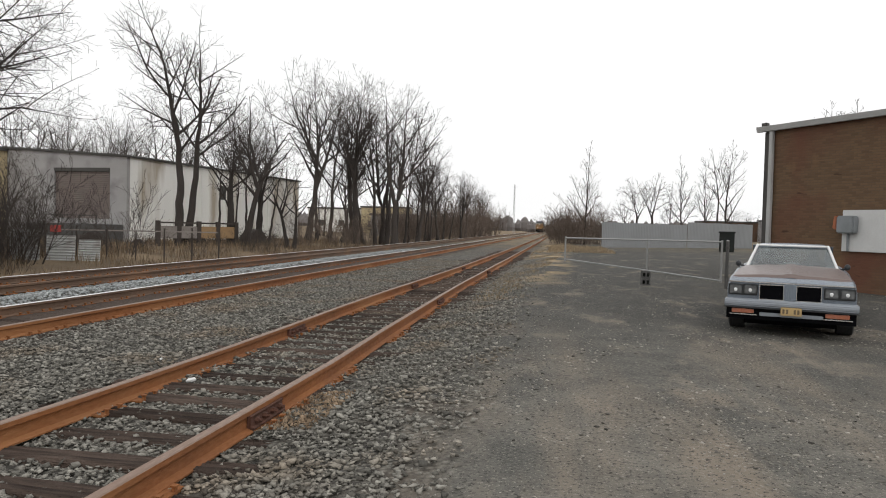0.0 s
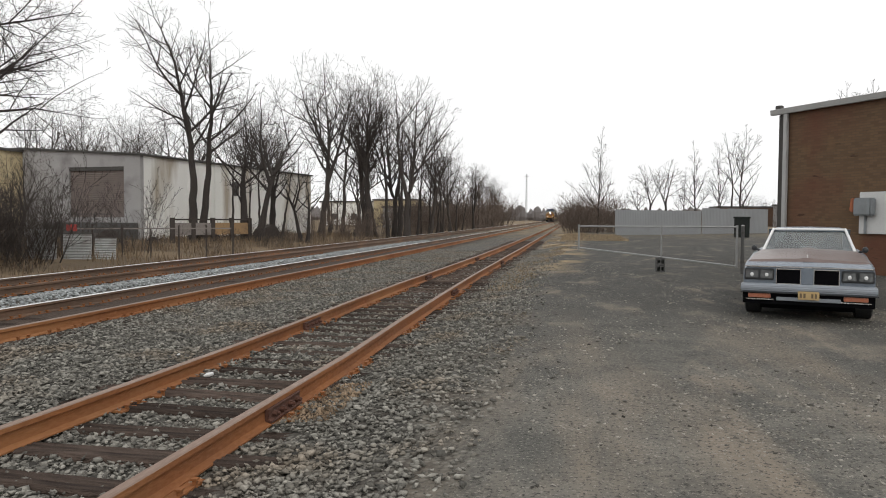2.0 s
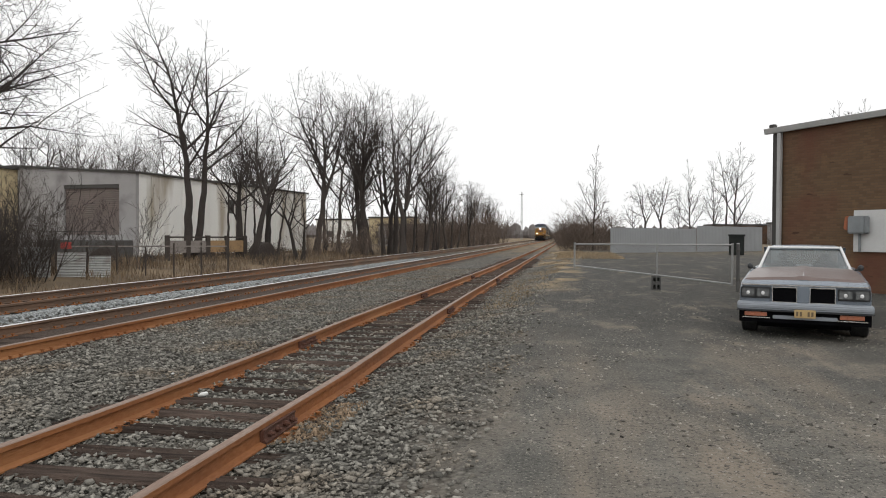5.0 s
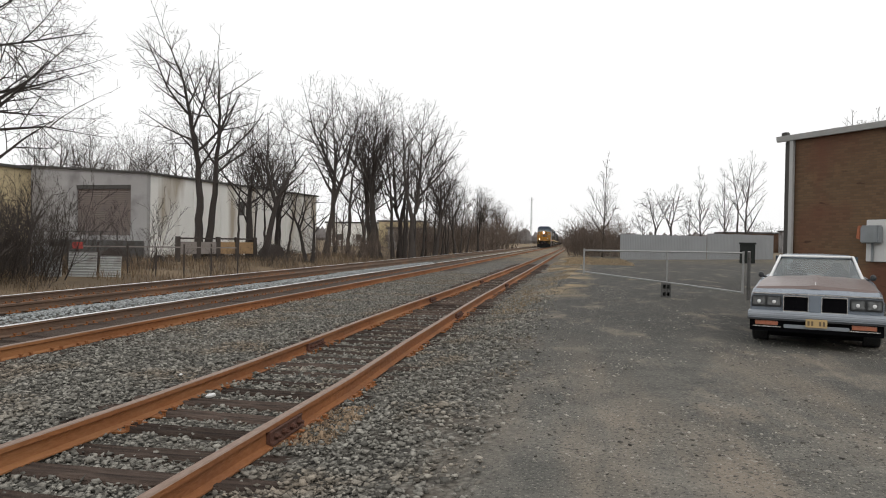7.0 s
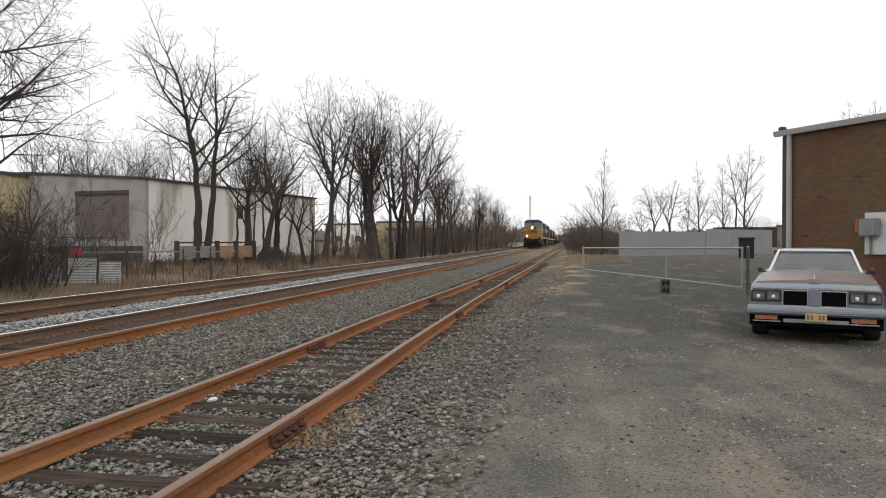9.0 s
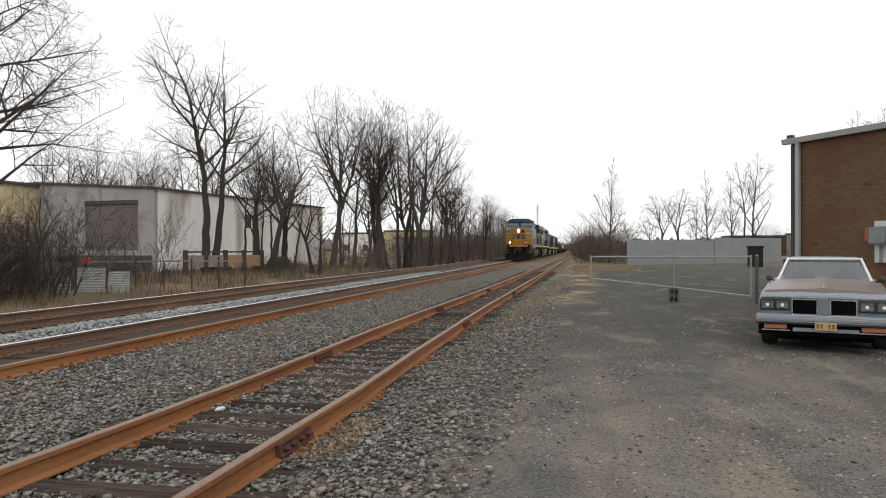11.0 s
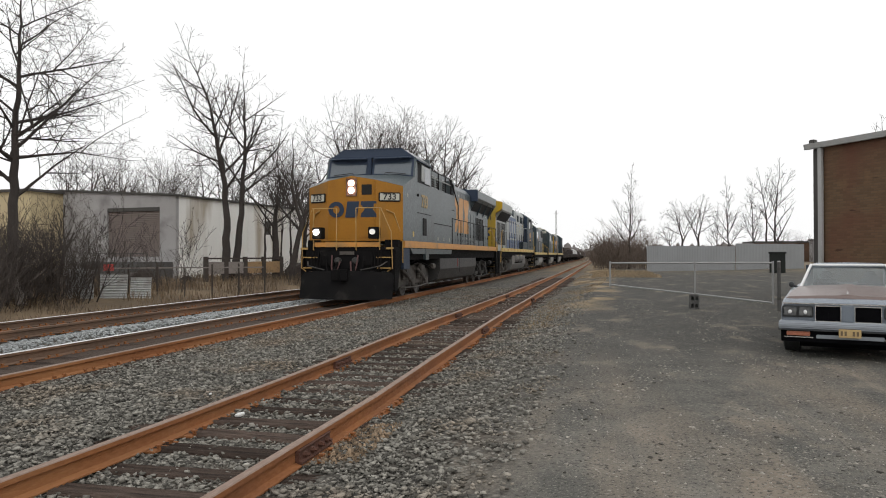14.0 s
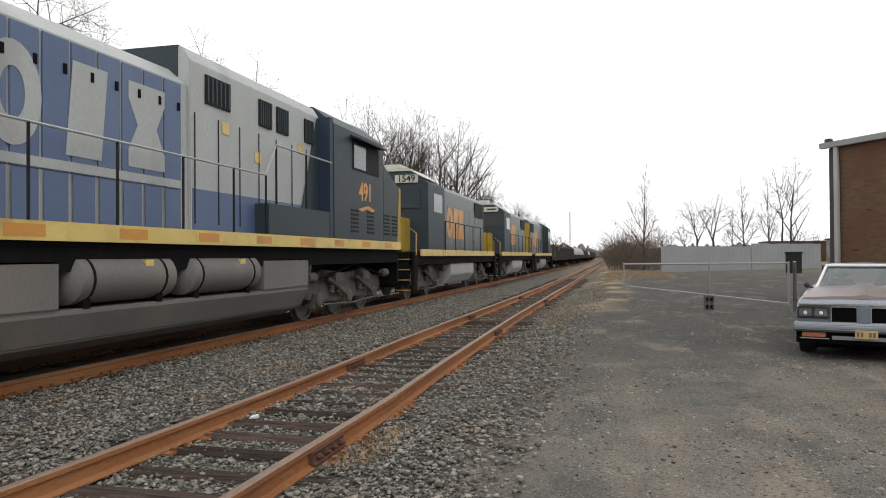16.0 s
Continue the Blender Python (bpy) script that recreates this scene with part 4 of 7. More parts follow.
    for k, x, y, s, a in rows:
        put_tree(right[k], x, y, s, a, k not in seen)
        seen.add(k)
    # brush
    protos = []
    for s in range(5):
        w = grow(seed=40 + s, tall=2.8, trunk=0.016, stems=9, spread_a=32, levels=3, bare=0.15, kids=(5, 3, 2), twig=0.0055, lean=0.3)
        protos.append(tagged(w.part("shrub", M["twig"] if s > 2 else M["brush"]), "dark leafless brush tangled in the field" if s > 2 else "leafless red-brown brush growing beside the railway", "shrub", "brush along the line"))
    r = random.Random(8)
    spots = []
    for i in range(60):
        y = 46 + 84 * (i / 60) ** 1.15
        spots.append((-15.0 + r.uniform(-2.5, 1.0) - 0.012 * y, y, r.uniform(0.7, 1.25) * (1.35 if y > 70 else 0.9)))
    for i in range(22):
        spots.append((-15.5 + r.uniform(-6.5, 0.3), r.uniform(24, 42), r.uniform(0.3, 0.6)))
    for i in range(50):
        y = r.uniform(58, 150)
        spots.append((-13.9 + r.uniform(-3.5, 0.6), y, r.uniform(1.1, 1.7) * (1.45 if y > 85 else 1.0)))
    for i in range(34):
        u = r.uniform(-1, 1)
        spots.append((1.9 + 2.7 * u, r.uniform(67, 82), (1.75 - 0.75 * abs(u)) * r.uniform(0.75, 1.05)))
    for i in range(22):
        spots.append((r.uniform(-2.2, 0.5), r.uniform(85, 190), r.uniform(1.0, 1.6)))
    for i in range(22):
        spots.append((r.uniform(4, 24), r.uniform(80, 92), r.uniform(0.8, 1.2)))
    for i in range(30):
        spots.append((r.uniform(-21.5, -15.4), r.uniform(14, 22), r.uniform(0.45, 1.0)))
    for i in range(26):
        spots.append((r.uniform(-23.5, -17.6), r.uniform(15.5, 21), r.uniform(0.6, 1.15)))
    for x, y, s in ((-17.6, 21.0, 1.35), (-18.6, 24.0, 1.1), (-20.4, 23.0, 1.0), (-23.5, 24.0, 1.3), (-19.0, 19.0, 1.2), (-18.0, 27.0, 1.2)):
        spots.append((x, y, s))
    used = set()
    for i, (x, y, s) in enumerate(spots):
        k = 3 + i % 2 if x < -14 and y < 46 else i % 3
        t = protos[k] if k not in used else copy_thing(protos[k], Matrix.Diagonal((1, 1, 1, 1)))
        used.add(k)
        t.matrix_basis = pose(x + bend(y), y, height(x, y) - 0.05, 0, 0, r.uniform(0, 360)) @ Matrix.Scale(s, 4)


build_trees()


# ---- grass, litter and clutter ----
def blades(name, label, spots, hs, material, seed, wide=0.006):
    """Bent grass blades as one mesh: each a thin folded triangle pair."""
    rs = np.random.RandomState(seed)
    n = len(spots)
    a = rs.uniform(0, 2 * np.pi, n)
    d = np.stack([np.cos(a), np.sin(a), np.zeros(n)], 1)
    e = np.stack([-np.sin(a), np.cos(a), np.zeros(n)], 1)
    lean = rs.uniform(0.1, 0.7, n)[:, None]
    up = np.array([0, 0, 1.0])
    w_ = (wide * rs.uniform(0.6, 1.6, n))[:, None]
    h = hs[:, None]
    v = np.stack([spots - e * w_, spots + e * w_, spots + up * h * 0.6 + d * h * lean * 0.35 + e * w_ * 0.7, spots + up * h * 0.6 + d * h * lean * 0.35 - e * w_ * 0.7, spots + up * h + d * h * lean], 1)
    k = 5 * np.arange(n)[:, None]
    quads, tris = (k + np.array([0, 1, 2, 3])).tolist(), (k + np.array([3, 2, 4])).tolist()
    me = bpy.data.meshes.new(name)
    me.from_pydata(v.reshape(-1, 3).tolist(), [], quads + tris)
    me.materials.append(material)
    return tagged(new(name, me), label, "grass", kind="stuff")


def build_grass():
    p, rs = spread(26000, -31, -13.9, 12, 60, 51, 1.3)
    clump = np.array([noise.noise(Vector((x * 0.35, y * 0.35, 9))) for x, y in p[:, :2]])
    p = p[clump > -0.22]
    blades("field_grass", "tall brown winter grass in the field past the tracks", p, rs.uniform(0.12, 0.5, len(p)), M["field_grass"], 52, 0.011)
    p, rs = spread(17000, -1.9, 1.6, 15, 70, 61, 1.2)
    clump = np.array([noise.noise(Vector((x * 0.9, y * 0.3, 3))) for x, y in p[:, :2]])
    keep = (clump > 0.0 + 0.12 * (p[:, 0] > 0)) & (p[:, 0] < -0.9 + 0.045 * np.maximum(p[:, 1] - 18, 0))
    p = p[keep]
    blades("dry_verge_grass", "pale dry grass along the edge of the siding", p, rs.uniform(0.02, 0.075, len(p)), M["dry_grass"], 62, 0.010)
    p, rs = spread(5000, -0.9, 3.4, 45, 61, 71, 1.0)
    blades("dry_lot_grass", "pale dry grass at the yard's far edge", p, rs.uniform(0.05, 0.2, len(p)), M["dry_grass"], 72, 0.012)
    p, rs = spread(560, -2.22, -1.8, 5.0, 6.3, 81, 1.0)
    p[:, 2] += 0.035
    blades("dead_leaves", "dry leaf scraps against the rail", p, rs.uniform(0.008, 0.03, len(p)), M["leaf_scrap"], 82, 0.014)


build_grass()
M["litter"] = mat("white_paper_litter", (0.72, 0.72, 0.70), None, 0.8, 0, 5, 40, 0.1)
M["sheet_metal"] = mat("weathered_corrugated_sheet", (0.44, 0.45, 0.44), (0.30, 0.30, 0.29), 0.6, 0.1, 1.5, 30, 0.1, stain=(0.17, 0.14, 0.12), stain_scale=1.1)
M["red_sign"] = mat("faded_red_paint", (0.42, 0.05, 0.04), None, 0.6, 0, 4, 40, 0.0)
M["plow_dark"] = mat("dark_green_grey_enamel", (0.02, 0.023, 0.021), None, 0.7, 0, 4, 40, 0.05, spec=0.2)
M["post_wood"] = mat("dark_rotten_post", (0.055, 0.043, 0.036), None, 0.95, 0, 4, 40, 0.3)
M["rust_orange"] = mat("rust_streaked_board", (0.32, 0.21, 0.10), (0.24, 0.15, 0.08), 0.9, 0, 3, 40, 0.1)
M["log_grey"] = mat("bleached_grey_log", (0.25, 0.22, 0.20), (0.17, 0.15, 0.135), 0.95, 0, 4, 40, 0.3)


def build_clutter():
    r = random.Random(5)
    b = Bld()
    b.prism([(-0.07, -0.02), (0.02, -0.05), (0.09, -0.01), (0.06, 0.05), (-0.03, 0.045)], "z", 0, 0.035)
    ob = tagged(b.part("paper_scrap", M["litter"], bevel=0.006), "crumpled white paper scrap lying between the rails", "litter")
    ob.matrix_basis = pose(-3.55, 6.42, -0.185, 14, -10, 20) @ Matrix.Scale(0.65, 4)
    for x, y in ((-4.4, 7.3), (-5.2, 9.4), (-1.3, 19.0)):
        q = copy_thing(ob, pose(x, y, height(x, y) + 0.01, r.uniform(-20, 20), r.uniform(-20, 20), r.uniform(0, 360)))
        q["label"] = "small pale scrap of litter on the stones"
        q.scale = (0.35, 0.35, 0.35)
    # corrugated sheets propped in the field
    for x, y, w_, h, a in ((-18.2, 21.6, 0.95, 1.05, 20), (-17.6, 22.6, 1.0, 0.9, 14), (-17.2, 23.6, 0.8, 0.8, 10)):
        prof = []
        for k in range(9):
            z = h * k / 9
            prof += [(0.0, z), (0.03, z + h / 18)]
        prof += [(0.0, h), (0.04, h), (0.05, 0)]
        ob = Bld().prism(prof, "x", -w_ / 2, w_ / 2).part("corrugated_sheet", M["sheet_metal"])
        ob.matrix_basis = pose(x, y, height(x, y), -6, 0, a)
        tagged(ob, "weathered corrugated sheet leaning upright in the grass", "metal sheet", "sheets in the field")
    f = thing("field_fence", "rotten post and rail fence in front of the dock", "fence", pose(-19.3, 24.0, 0, 0, 0, 32))
    for i in range(7):
        Bld().box(1.05 * i - 0.03, -0.03, -0.3, 1.05 * i + 0.03, 0.03, 1.0 + 0.1 * math.sin(i * 1.7)).part("post", M["post_wood"], f)
    for i in range(3):
        Bld().box(2.1 * i + 0.06, -0.06, 0.9, 2.1 * i + 2.04, -0.035, 0.95).part("rail", M["log_grey"], f)
    sg = thing("red_sign", "small faded red sign on a stake", "sign", pose(-18.4, 23.4, height(-18.4, 23.4), 0, 0, 25))
    Bld().box(-0.18, -0.02, 0.95, 0.18, 0.02, 1.2).part("board", M["red_sign"], sg)
    Bld().box(-0.03, 0.022, 0, 0.03, 0.06, 1.1).part("stake", M["post_wood"], sg)
    lg = Bld().tube([(0, 0, 0), (0.25, 0.1, 0.6), (0.42, 0.12, 1.15)], [0.16, 0.12, 0.03], 7).part("broken_stump", M["log_grey"])
    lg.matrix_basis = pose(-17.75, 18.6, height(-17.75, 18.6), 0, 0, 140)
    tagged(lg, "bleached splintered stump in the brush", "stump")
    d = thing("board_fence", "low board fence with rust stains by the warehouse", "fence", pose(-22.3, 36.5, 0, 0, 0, 62))
    for i in range(5):
        Bld().box(1.3 * i - 0.12, -0.08, -0.2, 1.3 * i + 0.12, 0.08, 1.35).part("post", M["post_wood"], d)
    for i in range(4):
        Bld().box(1.3 * i + 0.13, -0.03, 0.35, 1.3 * i + 1.17, 0.03, 1.05).part("board", M["rust_orange"] if i in (2, 3) else M["log_grey"], d)
        Bld().box(1.3 * i + 0.13, -0.05, 1.2, 1.3 * i + 1.17, 0.05, 1.29).part("rail", M["post_wood"], d)
    for x, y, s, a in ((-22.5, 41, 0.9, 30), (-20.5, 45, 1.1, 60), (-26, 36, 0.8, 10), (-24.5, 33, 0.7, 80), (-21.6, 33.5, 0.5, 20)):
        ob = Bld().prism([(-0.8, 0), (0.8, 0), (0.5, 0.75), (0.1, 0.95), (-0.6, 0.6)], "y", -0.5, 0.5).part("machine_casing", M["post_wood"], bevel=0.08)
        ob.matrix_basis = pose(x, y, height(x, y), 0, 0, a) @ Matrix.Scale(s, 4)
        tagged(ob, "dark broken machine casing dumped in the grass", "junk", "dumped casings")
    # dark cabinet near the fence and low far buildings
    c = thing("utility_cabinet", "dark grey cabinet standing before the sheet fence", "cabinet", pose(12.7, 58.1, 0, 0, 0, -12))
    Bld().box(-0.55, -0.3, 0.0, 0.55, 0.3, 1.45).part("body", M["plow_dark"], c, bevel=0.03)
    Bld().box(-0.62, -0.36, 1.45, 0.62, 0.36, 1.6).part("lid", M["plow_dark"], c, bevel=0.03)
    m = thing("radio_mast", "thin lattice radio mast far along the line", "mast", pose(-17.5, 260, 0))
    for sx, sy in ((-0.35, 0), (0.35, 0), (0, 0.5)):
        Bld().tube([(sx, sy, 0), (sx * 0.5, sy * 0.5, 17.5)], 0.06, 5).part("leg", M["galv"], m)
    for i in range(14):
        z = 1.2 * i + 0.6
        k = 1 - 0.5 * z / 17.5
        Bld().tube([(-0.35 * k, 0, z), (0.35 * k, 0, z + 0.6)], 0.035, 4).part("brace", M["galv"], m)
    Bld().tube([(-0.9, 0, 16.6), (0.9, 0, 16.6)], 0.05, 4).part("crossarm", M["galv"], m)
    for x, y, w_, h, col in ((-24, 100, 7, 2.8, "grey_paint"), (37, 150, 18, 3.7, "brick_wall"), (-43, 135, 14, 4.4, "white_paint"), (-33, 128, 8, 4.6, "cream_paint"), (46, 140, 16, 4.0, "grey_paint")):
        g = thing("far_building", "low far building behind the bare trees", "building", pose(x, y, 0))
        Bld().box(-w_ / 2, 0, -0.2, w_ / 2, 8, h).part("wall", M[col], g)
        Bld().box(-w_ / 2 - 0.2, -0.2, h, w_ / 2 + 0.2, 8.2, h + 0.3).part("roof", M["dark_trim"], g)
        for k in range(3):
            Bld().box(-w_ / 3 + k * w_ / 3.5, -0.03, 1.0, -w_ / 3 + k * w_ / 3.5 + 1.2, 0.03, 2.2).part("window", M["dark_trim"], g)


build_clutter()
M["far_wood"] = mat("hazy_far_woods", (0.20, 0.185, 0.18), (0.16, 0.145, 0.14), 1.0, 0, 0.12, 1.5, 0.0, spec=0.0)


def build_far_woods():
    """Far tree line with an uneven crown edge, many thin crowns deep, closing the view at the horizon."""
    r = random.Random(17)
    b = Bld()
    for i in range(900):
        u = r.uniform(-1, 1)
        x, y = u * 420 - 20, 430 + r.uniform(0, 160) - 120 * abs(u)
        h = 6.5 + 4 * noise.noise(Vector((x * 0.02, y * 0.02, 1))) + r.uniform(0, 2.5)
        if abs(x + 12) < 9:
            h *= 0.6
        k = r.randint(5, 7)
        w_ = r.uniform(1.6, 3.6)
        b.lathe([(-1, w_ * 0.5), (h * 0.25, w_), (h * 0.6, w_ * r.uniform(0.7, 1.1)), (h * 0.85, w_ * r.uniform(0.3, 0.7)), (h, 0.1)], "z", (x, y, 0), k)
    tagged(b.part("far_woods", M["far_wood"]), "hazy grey-brown woods on the horizon", "woods", kind="stuff")


build_far_woods()


# ---- parked car ----
M["car_silver"] = mat("silver_blue_car_paint", (0.20, 0.232, 0.272), (0.17, 0.198, 0.235), 0.28, 0.35, 1.5, 200, 0.0, spec=0.6)
# brown of the brick wall's reflection, put into the silver hood's colour
M["car_hood_reflection"] = mat("hood_paint_with_brick_reflection", (0.17, 0.125, 0.112), (0.135, 0.10, 0.092), 0.35, 0.15, 1.2, 120, 0.0, spec=0.6)
M["chrome"] = mat("chrome_trim", (0.75, 0.75, 0.75), (0.62, 0.62, 0.62), 0.18, 0.9, 5, 80, 0.0)
M["grille_black"] = mat("black_grille", (0.004, 0.004, 0.005), None, 0.8, 0, 8, 60, 0.0, spec=0.05)
M["lamp_glass"] = mat("headlamp_glass", (0.30, 0.315, 0.32), (0.12, 0.125, 0.13), 0.12, 0.5, 14, 60, 0.0)
M["lamp_dark"] = mat("lamp_bezel", (0.03, 0.032, 0.035), None, 0.5, 0.1, 8, 60, 0.0)
M["amber"] = mat("amber_lens", (0.40, 0.14, 0.07), (0.28, 0.10, 0.06), 0.3, 0, 20, 60, 0.0)
M["plate"] = mat("worn_yellow_plate", (0.50, 0.35, 0.15), (0.42, 0.30, 0.14), 0.5, 0, 8, 60, 0.0)
M["plate_bar"] = mat("dark_blue_paint_bar", (0.16, 0.11, 0.06), None, 0.5, 0, 8, 60, 0.0)
M["bumper"] = mat("grey_bumper", (0.25, 0.275, 0.30), (0.20, 0.215, 0.24), 0.4, 0.1, 3, 80, 0.0)
M["seat_dark"] = mat("dark_car_seat", (0.05, 0.05, 0.055), None, 0.9, 0, 4, 60, 0.2)
M["white_trim"] = mat("white_trim", (0.74, 0.74, 0.74), (0.66, 0.66, 0.66), 0.35, 0.2, 4, 60, 0.0)


def glass(name, tint=(0.72, 0.78, 0.78)):
    m = bpy.data.materials.new(name)
    m.use_nodes = True
    n, l = m.node_tree.nodes, m.node_tree.links
    p = n["Principled BSDF"]
    p.inputs["Base Color"].default_value = (*tint, 1)
    p.inputs["Roughness"].default_value = 0.02
    p.inputs["Transmission Weight"].default_value = 1.0
    p.inputs["IOR"].default_value = 1.45
    return m


M["glass"] = glass("tinted_glass", (0.55, 0.62, 0.62))


def build_car():
    c = thing("car", "silver-blue eighties coupe with a brown reflection coloured into its hood parked on the yard", "car", pose(3.09, 10.2, 0, 0, 0, -16.8) @ Matrix.Diagonal((0.885, 1, 1.0, 1)))

    def loft(secs, name, m, parent=c, label="", bevel=0.0, smooth=True):
        """Closed rings of equal length joined along the car."""
        b = Bld()
        n = len(secs[0])
        vs = [p for s in secs for p in s]
        fs = [(j * n + i, j * n + (i + 1) % n, (j + 1) * n + (i + 1) % n, (j + 1) * n + i) for j in range(len(secs) - 1) for i in range(n)]
        fs += [tuple(range(n))[::-1], tuple(range((len(secs) - 1) * n, len(secs) * n))]
        b.add(vs, fs)
        return b.part(name, m, parent, label, bevel, smooth)

    def sec(y, hw, zl, zb, zt, hood, lean=0.0):
        half = [(hw * 0.90, zl), (hw, zl + 0.12), (hw, zb - 0.12), (hw * 0.975, zb - 0.02), (hw * 0.93, zb + 0.015), (hood, zt), (hood * 0.5, zt + 0.012)]
        return [(x, y + lean * (z - zl), z) for x, z in half] + [(-x, y + lean * (z - zl), z) for x, z in half[::-1]]

    # lower shell from the front face back; the nose leans slightly
    loft([sec(0.13, 0.895, 0.37, 0.735, 0.745, 0.6), sec(0.22, 0.912, 0.34, 0.775, 0.785, 0.7), sec(0.55, 0.92, 0.30, 0.80, 0.82, 0.72)], "nose_panel", M["car_silver"])
    arch = []
    for y, hw, zl, zb, zt, hd in ((0.56, 0.92, 0.62, 0.80, 0.82, 0.72), (1.36, 0.92, 0.62, 0.83, 0.865, 0.72), (1.38, 0.925, 0.22, 0.83, 0.865, 0.72), (1.85, 0.925, 0.21, 0.86, 0.885, 0.74), (3.3, 0.925, 0.21, 0.87, 0.89, 0.75),
                              (3.32, 0.925, 0.6, 0.87, 0.89, 0.75), (4.1, 0.92, 0.6, 0.86, 0.89, 0.75), (4.12, 0.91, 0.28, 0.86, 0.885, 0.75), (4.9, 0.88, 0.34, 0.80, 0.82, 0.7)):
        arch.append(sec(y, hw, zl, zb, zt, hd))
    loft(arch, "body", M["car_silver"], label="silver-blue side body")
    # hood: slightly crowned panel with a raised centre line, its brown a painted brick reflection
    b = Bld()
    ys, xs = (0.30, 0.34, 0.9, 1.4, 1.78), (-0.87, -0.83, -0.45, -0.12, -0.06, 0, 0.06, 0.12, 0.45, 0.83, 0.87)
    zy = (0.775, 0.828, 0.885, 0.912, 0.92)
    vs = [(x * (1 - 0.03 * j), y, zy[j] + 0.022 - 0.03 * (x / 0.87) ** 2 + (0.014 if abs(x) < 0.1 else 0) - (0.012 if abs(x) > 0.85 else 0)) for j, y in enumerate(ys) for x in xs]
    n = len(xs)
    b.add(vs, [(j * n + i, j * n + i + 1, (j + 1) * n + i + 1, (j + 1) * n + i) for j in range(len(ys) - 1) for i in range(n - 1)])
    hood = b.part("hood", M["car_hood_reflection"], c, "hood with a centre crease, coloured with a brown brick reflection", smooth=True)
    Bld().tube([(0, 0.36, 0.815), (0, 0.37, 0.91)], [0.012, 0.004], 8).part("hood_ornament", M["chrome"], hood)
    Bld().box(-0.88, 0.09, 0.735, 0.88, 0.20, 0.752).part("nose_moulding", M["chrome"], c, bevel=0.005)
    # grilles and lamps
    for s in (-1, 1):
        g = Bld().box(s * 0.09, 0.095, 0.51, s * 0.43, 0.16, 0.715).part("grille", M["grille_black"], c, "black grille opening")
        x0, x1 = sorted((s * 0.085, s * 0.435))
        fr = Bld().box(x0, 0.085, 0.505, x0 + 0.012, 0.15, 0.722).box(x1 - 0.012, 0.085, 0.505, x1, 0.15, 0.722).box(x0 + 0.013, 0.085, 0.708, x1 - 0.013, 0.15, 0.722).box(x0 + 0.013, 0.085, 0.505, x1 - 0.013, 0.15, 0.518)
        fr.part("grille_frame", M["chrome"], g)
        for k in range(9):
            xx = x0 + 0.03 + k * 0.036
            Bld().box(xx, 0.089, 0.52, xx + 0.006, 0.094, 0.706).part("grille_bar", M["grille_black"], g)
        h = Bld().box(s * 0.46, 0.10, 0.555, s * 0.885, 0.17, 0.71).part("headlight_bezel", M["lamp_dark"], c, "dark headlight surround", 0.01)
        for k in (0.465, 0.678):
            a, e = sorted((s * k, s * (k + 0.198)))
            lens = Bld().box(a + 0.006, 0.078, 0.575, e - 0.006, 0.10, 0.695).part("headlight", M["lamp_glass"], h, "clear rectangular headlight", 0.012)
            # white disc on the lens, standing in for the lamp's bright glint
            Bld().lathe([(0, 0.026), (-0.004, 0.018), (-0.006, 0.0)], "y", ((a + e) / 2, 0.0775, 0.63), 12).part("reflector", M["white_trim"], lens)
    Bld().box(-0.085, 0.07, 0.50, 0.085, 0.15, 0.735).part("grille_divider", M["car_silver"], c, bevel=0.015)
    # bumper: upper grey cover, dark groove, lower strip
    prof = [(0.02, 0.40), (0.0, 0.42), (0.0, 0.475), (0.03, 0.505), (0.12, 0.51), (0.30, 0.50), (0.30, 0.40)]
    b = Bld().prism(prof, "x", -0.93, 0.93)
    bump = b.part("bumper", M["bumper"], c, "grey front bumper", 0.012)
    Bld().box(-0.94, -0.006, 0.385, 0.94, 0.06, 0.399).part("bumper_strip", M["lamp_dark"], bump)
    Bld().box(-0.90, 0.05, 0.23, 0.90, 0.30, 0.383).part("valance", M["grille_black"], c)
    Bld().box(-0.42, 0.025, 0.285, 0.46, 0.049, 0.335).part("lower_strip", M["bumper"], bump, bevel=0.008)
    for s in (-1, 1):
        a, e = sorted((s * 0.47, s * 0.84))
        t = Bld().box(a + 0.02, 0.012, 0.315, e - 0.03, 0.048, 0.372).part("turn_signal", M["amber"], c, "amber turn signal", 0.006)
        Bld().box(a - 0.012, 0.02, 0.288, e + 0.012, 0.047, 0.303).part("signal_frame", M["chrome"], t)
    p = Bld().box(-0.12, -0.02, 0.315, 0.17, -0.008, 0.425).part("number_plate", M["plate"], c, "worn yellow number plate", 0.004)
    for k, (x, w) in enumerate(((-0.095, 0.03), (-0.045, 0.03), (0.06, 0.03), (0.11, 0.03))):
        Bld().box(x, -0.024, 0.34, x + w, -0.0205, 0.40).part("plate_mark", M["plate_bar"], p)
    # greenhouse
    zt = 1.235
    A, B_, C, D = (1.78, 0.90, 0.715), (2.52, zt, 0.585), (3.35, zt, 0.575), (4.0, 0.90, 0.68)
    roof = Bld()
    rp = []
    for y, hw, z in ((2.50, 0.60, zt), (2.56, 0.61, zt + 0.018), (2.95, 0.62, zt + 0.03), (3.35, 0.60, zt + 0.02)):
        rp.append([(-hw, y, z - 0.03), (-hw * 0.85, y, z), (0, y, z + 0.012), (hw * 0.85, y, z), (hw, y, z - 0.03), (hw, y, z - 0.045), (-hw, y, z - 0.045)])
    loft(rp, "roof", M["car_silver"], label="silver roof")
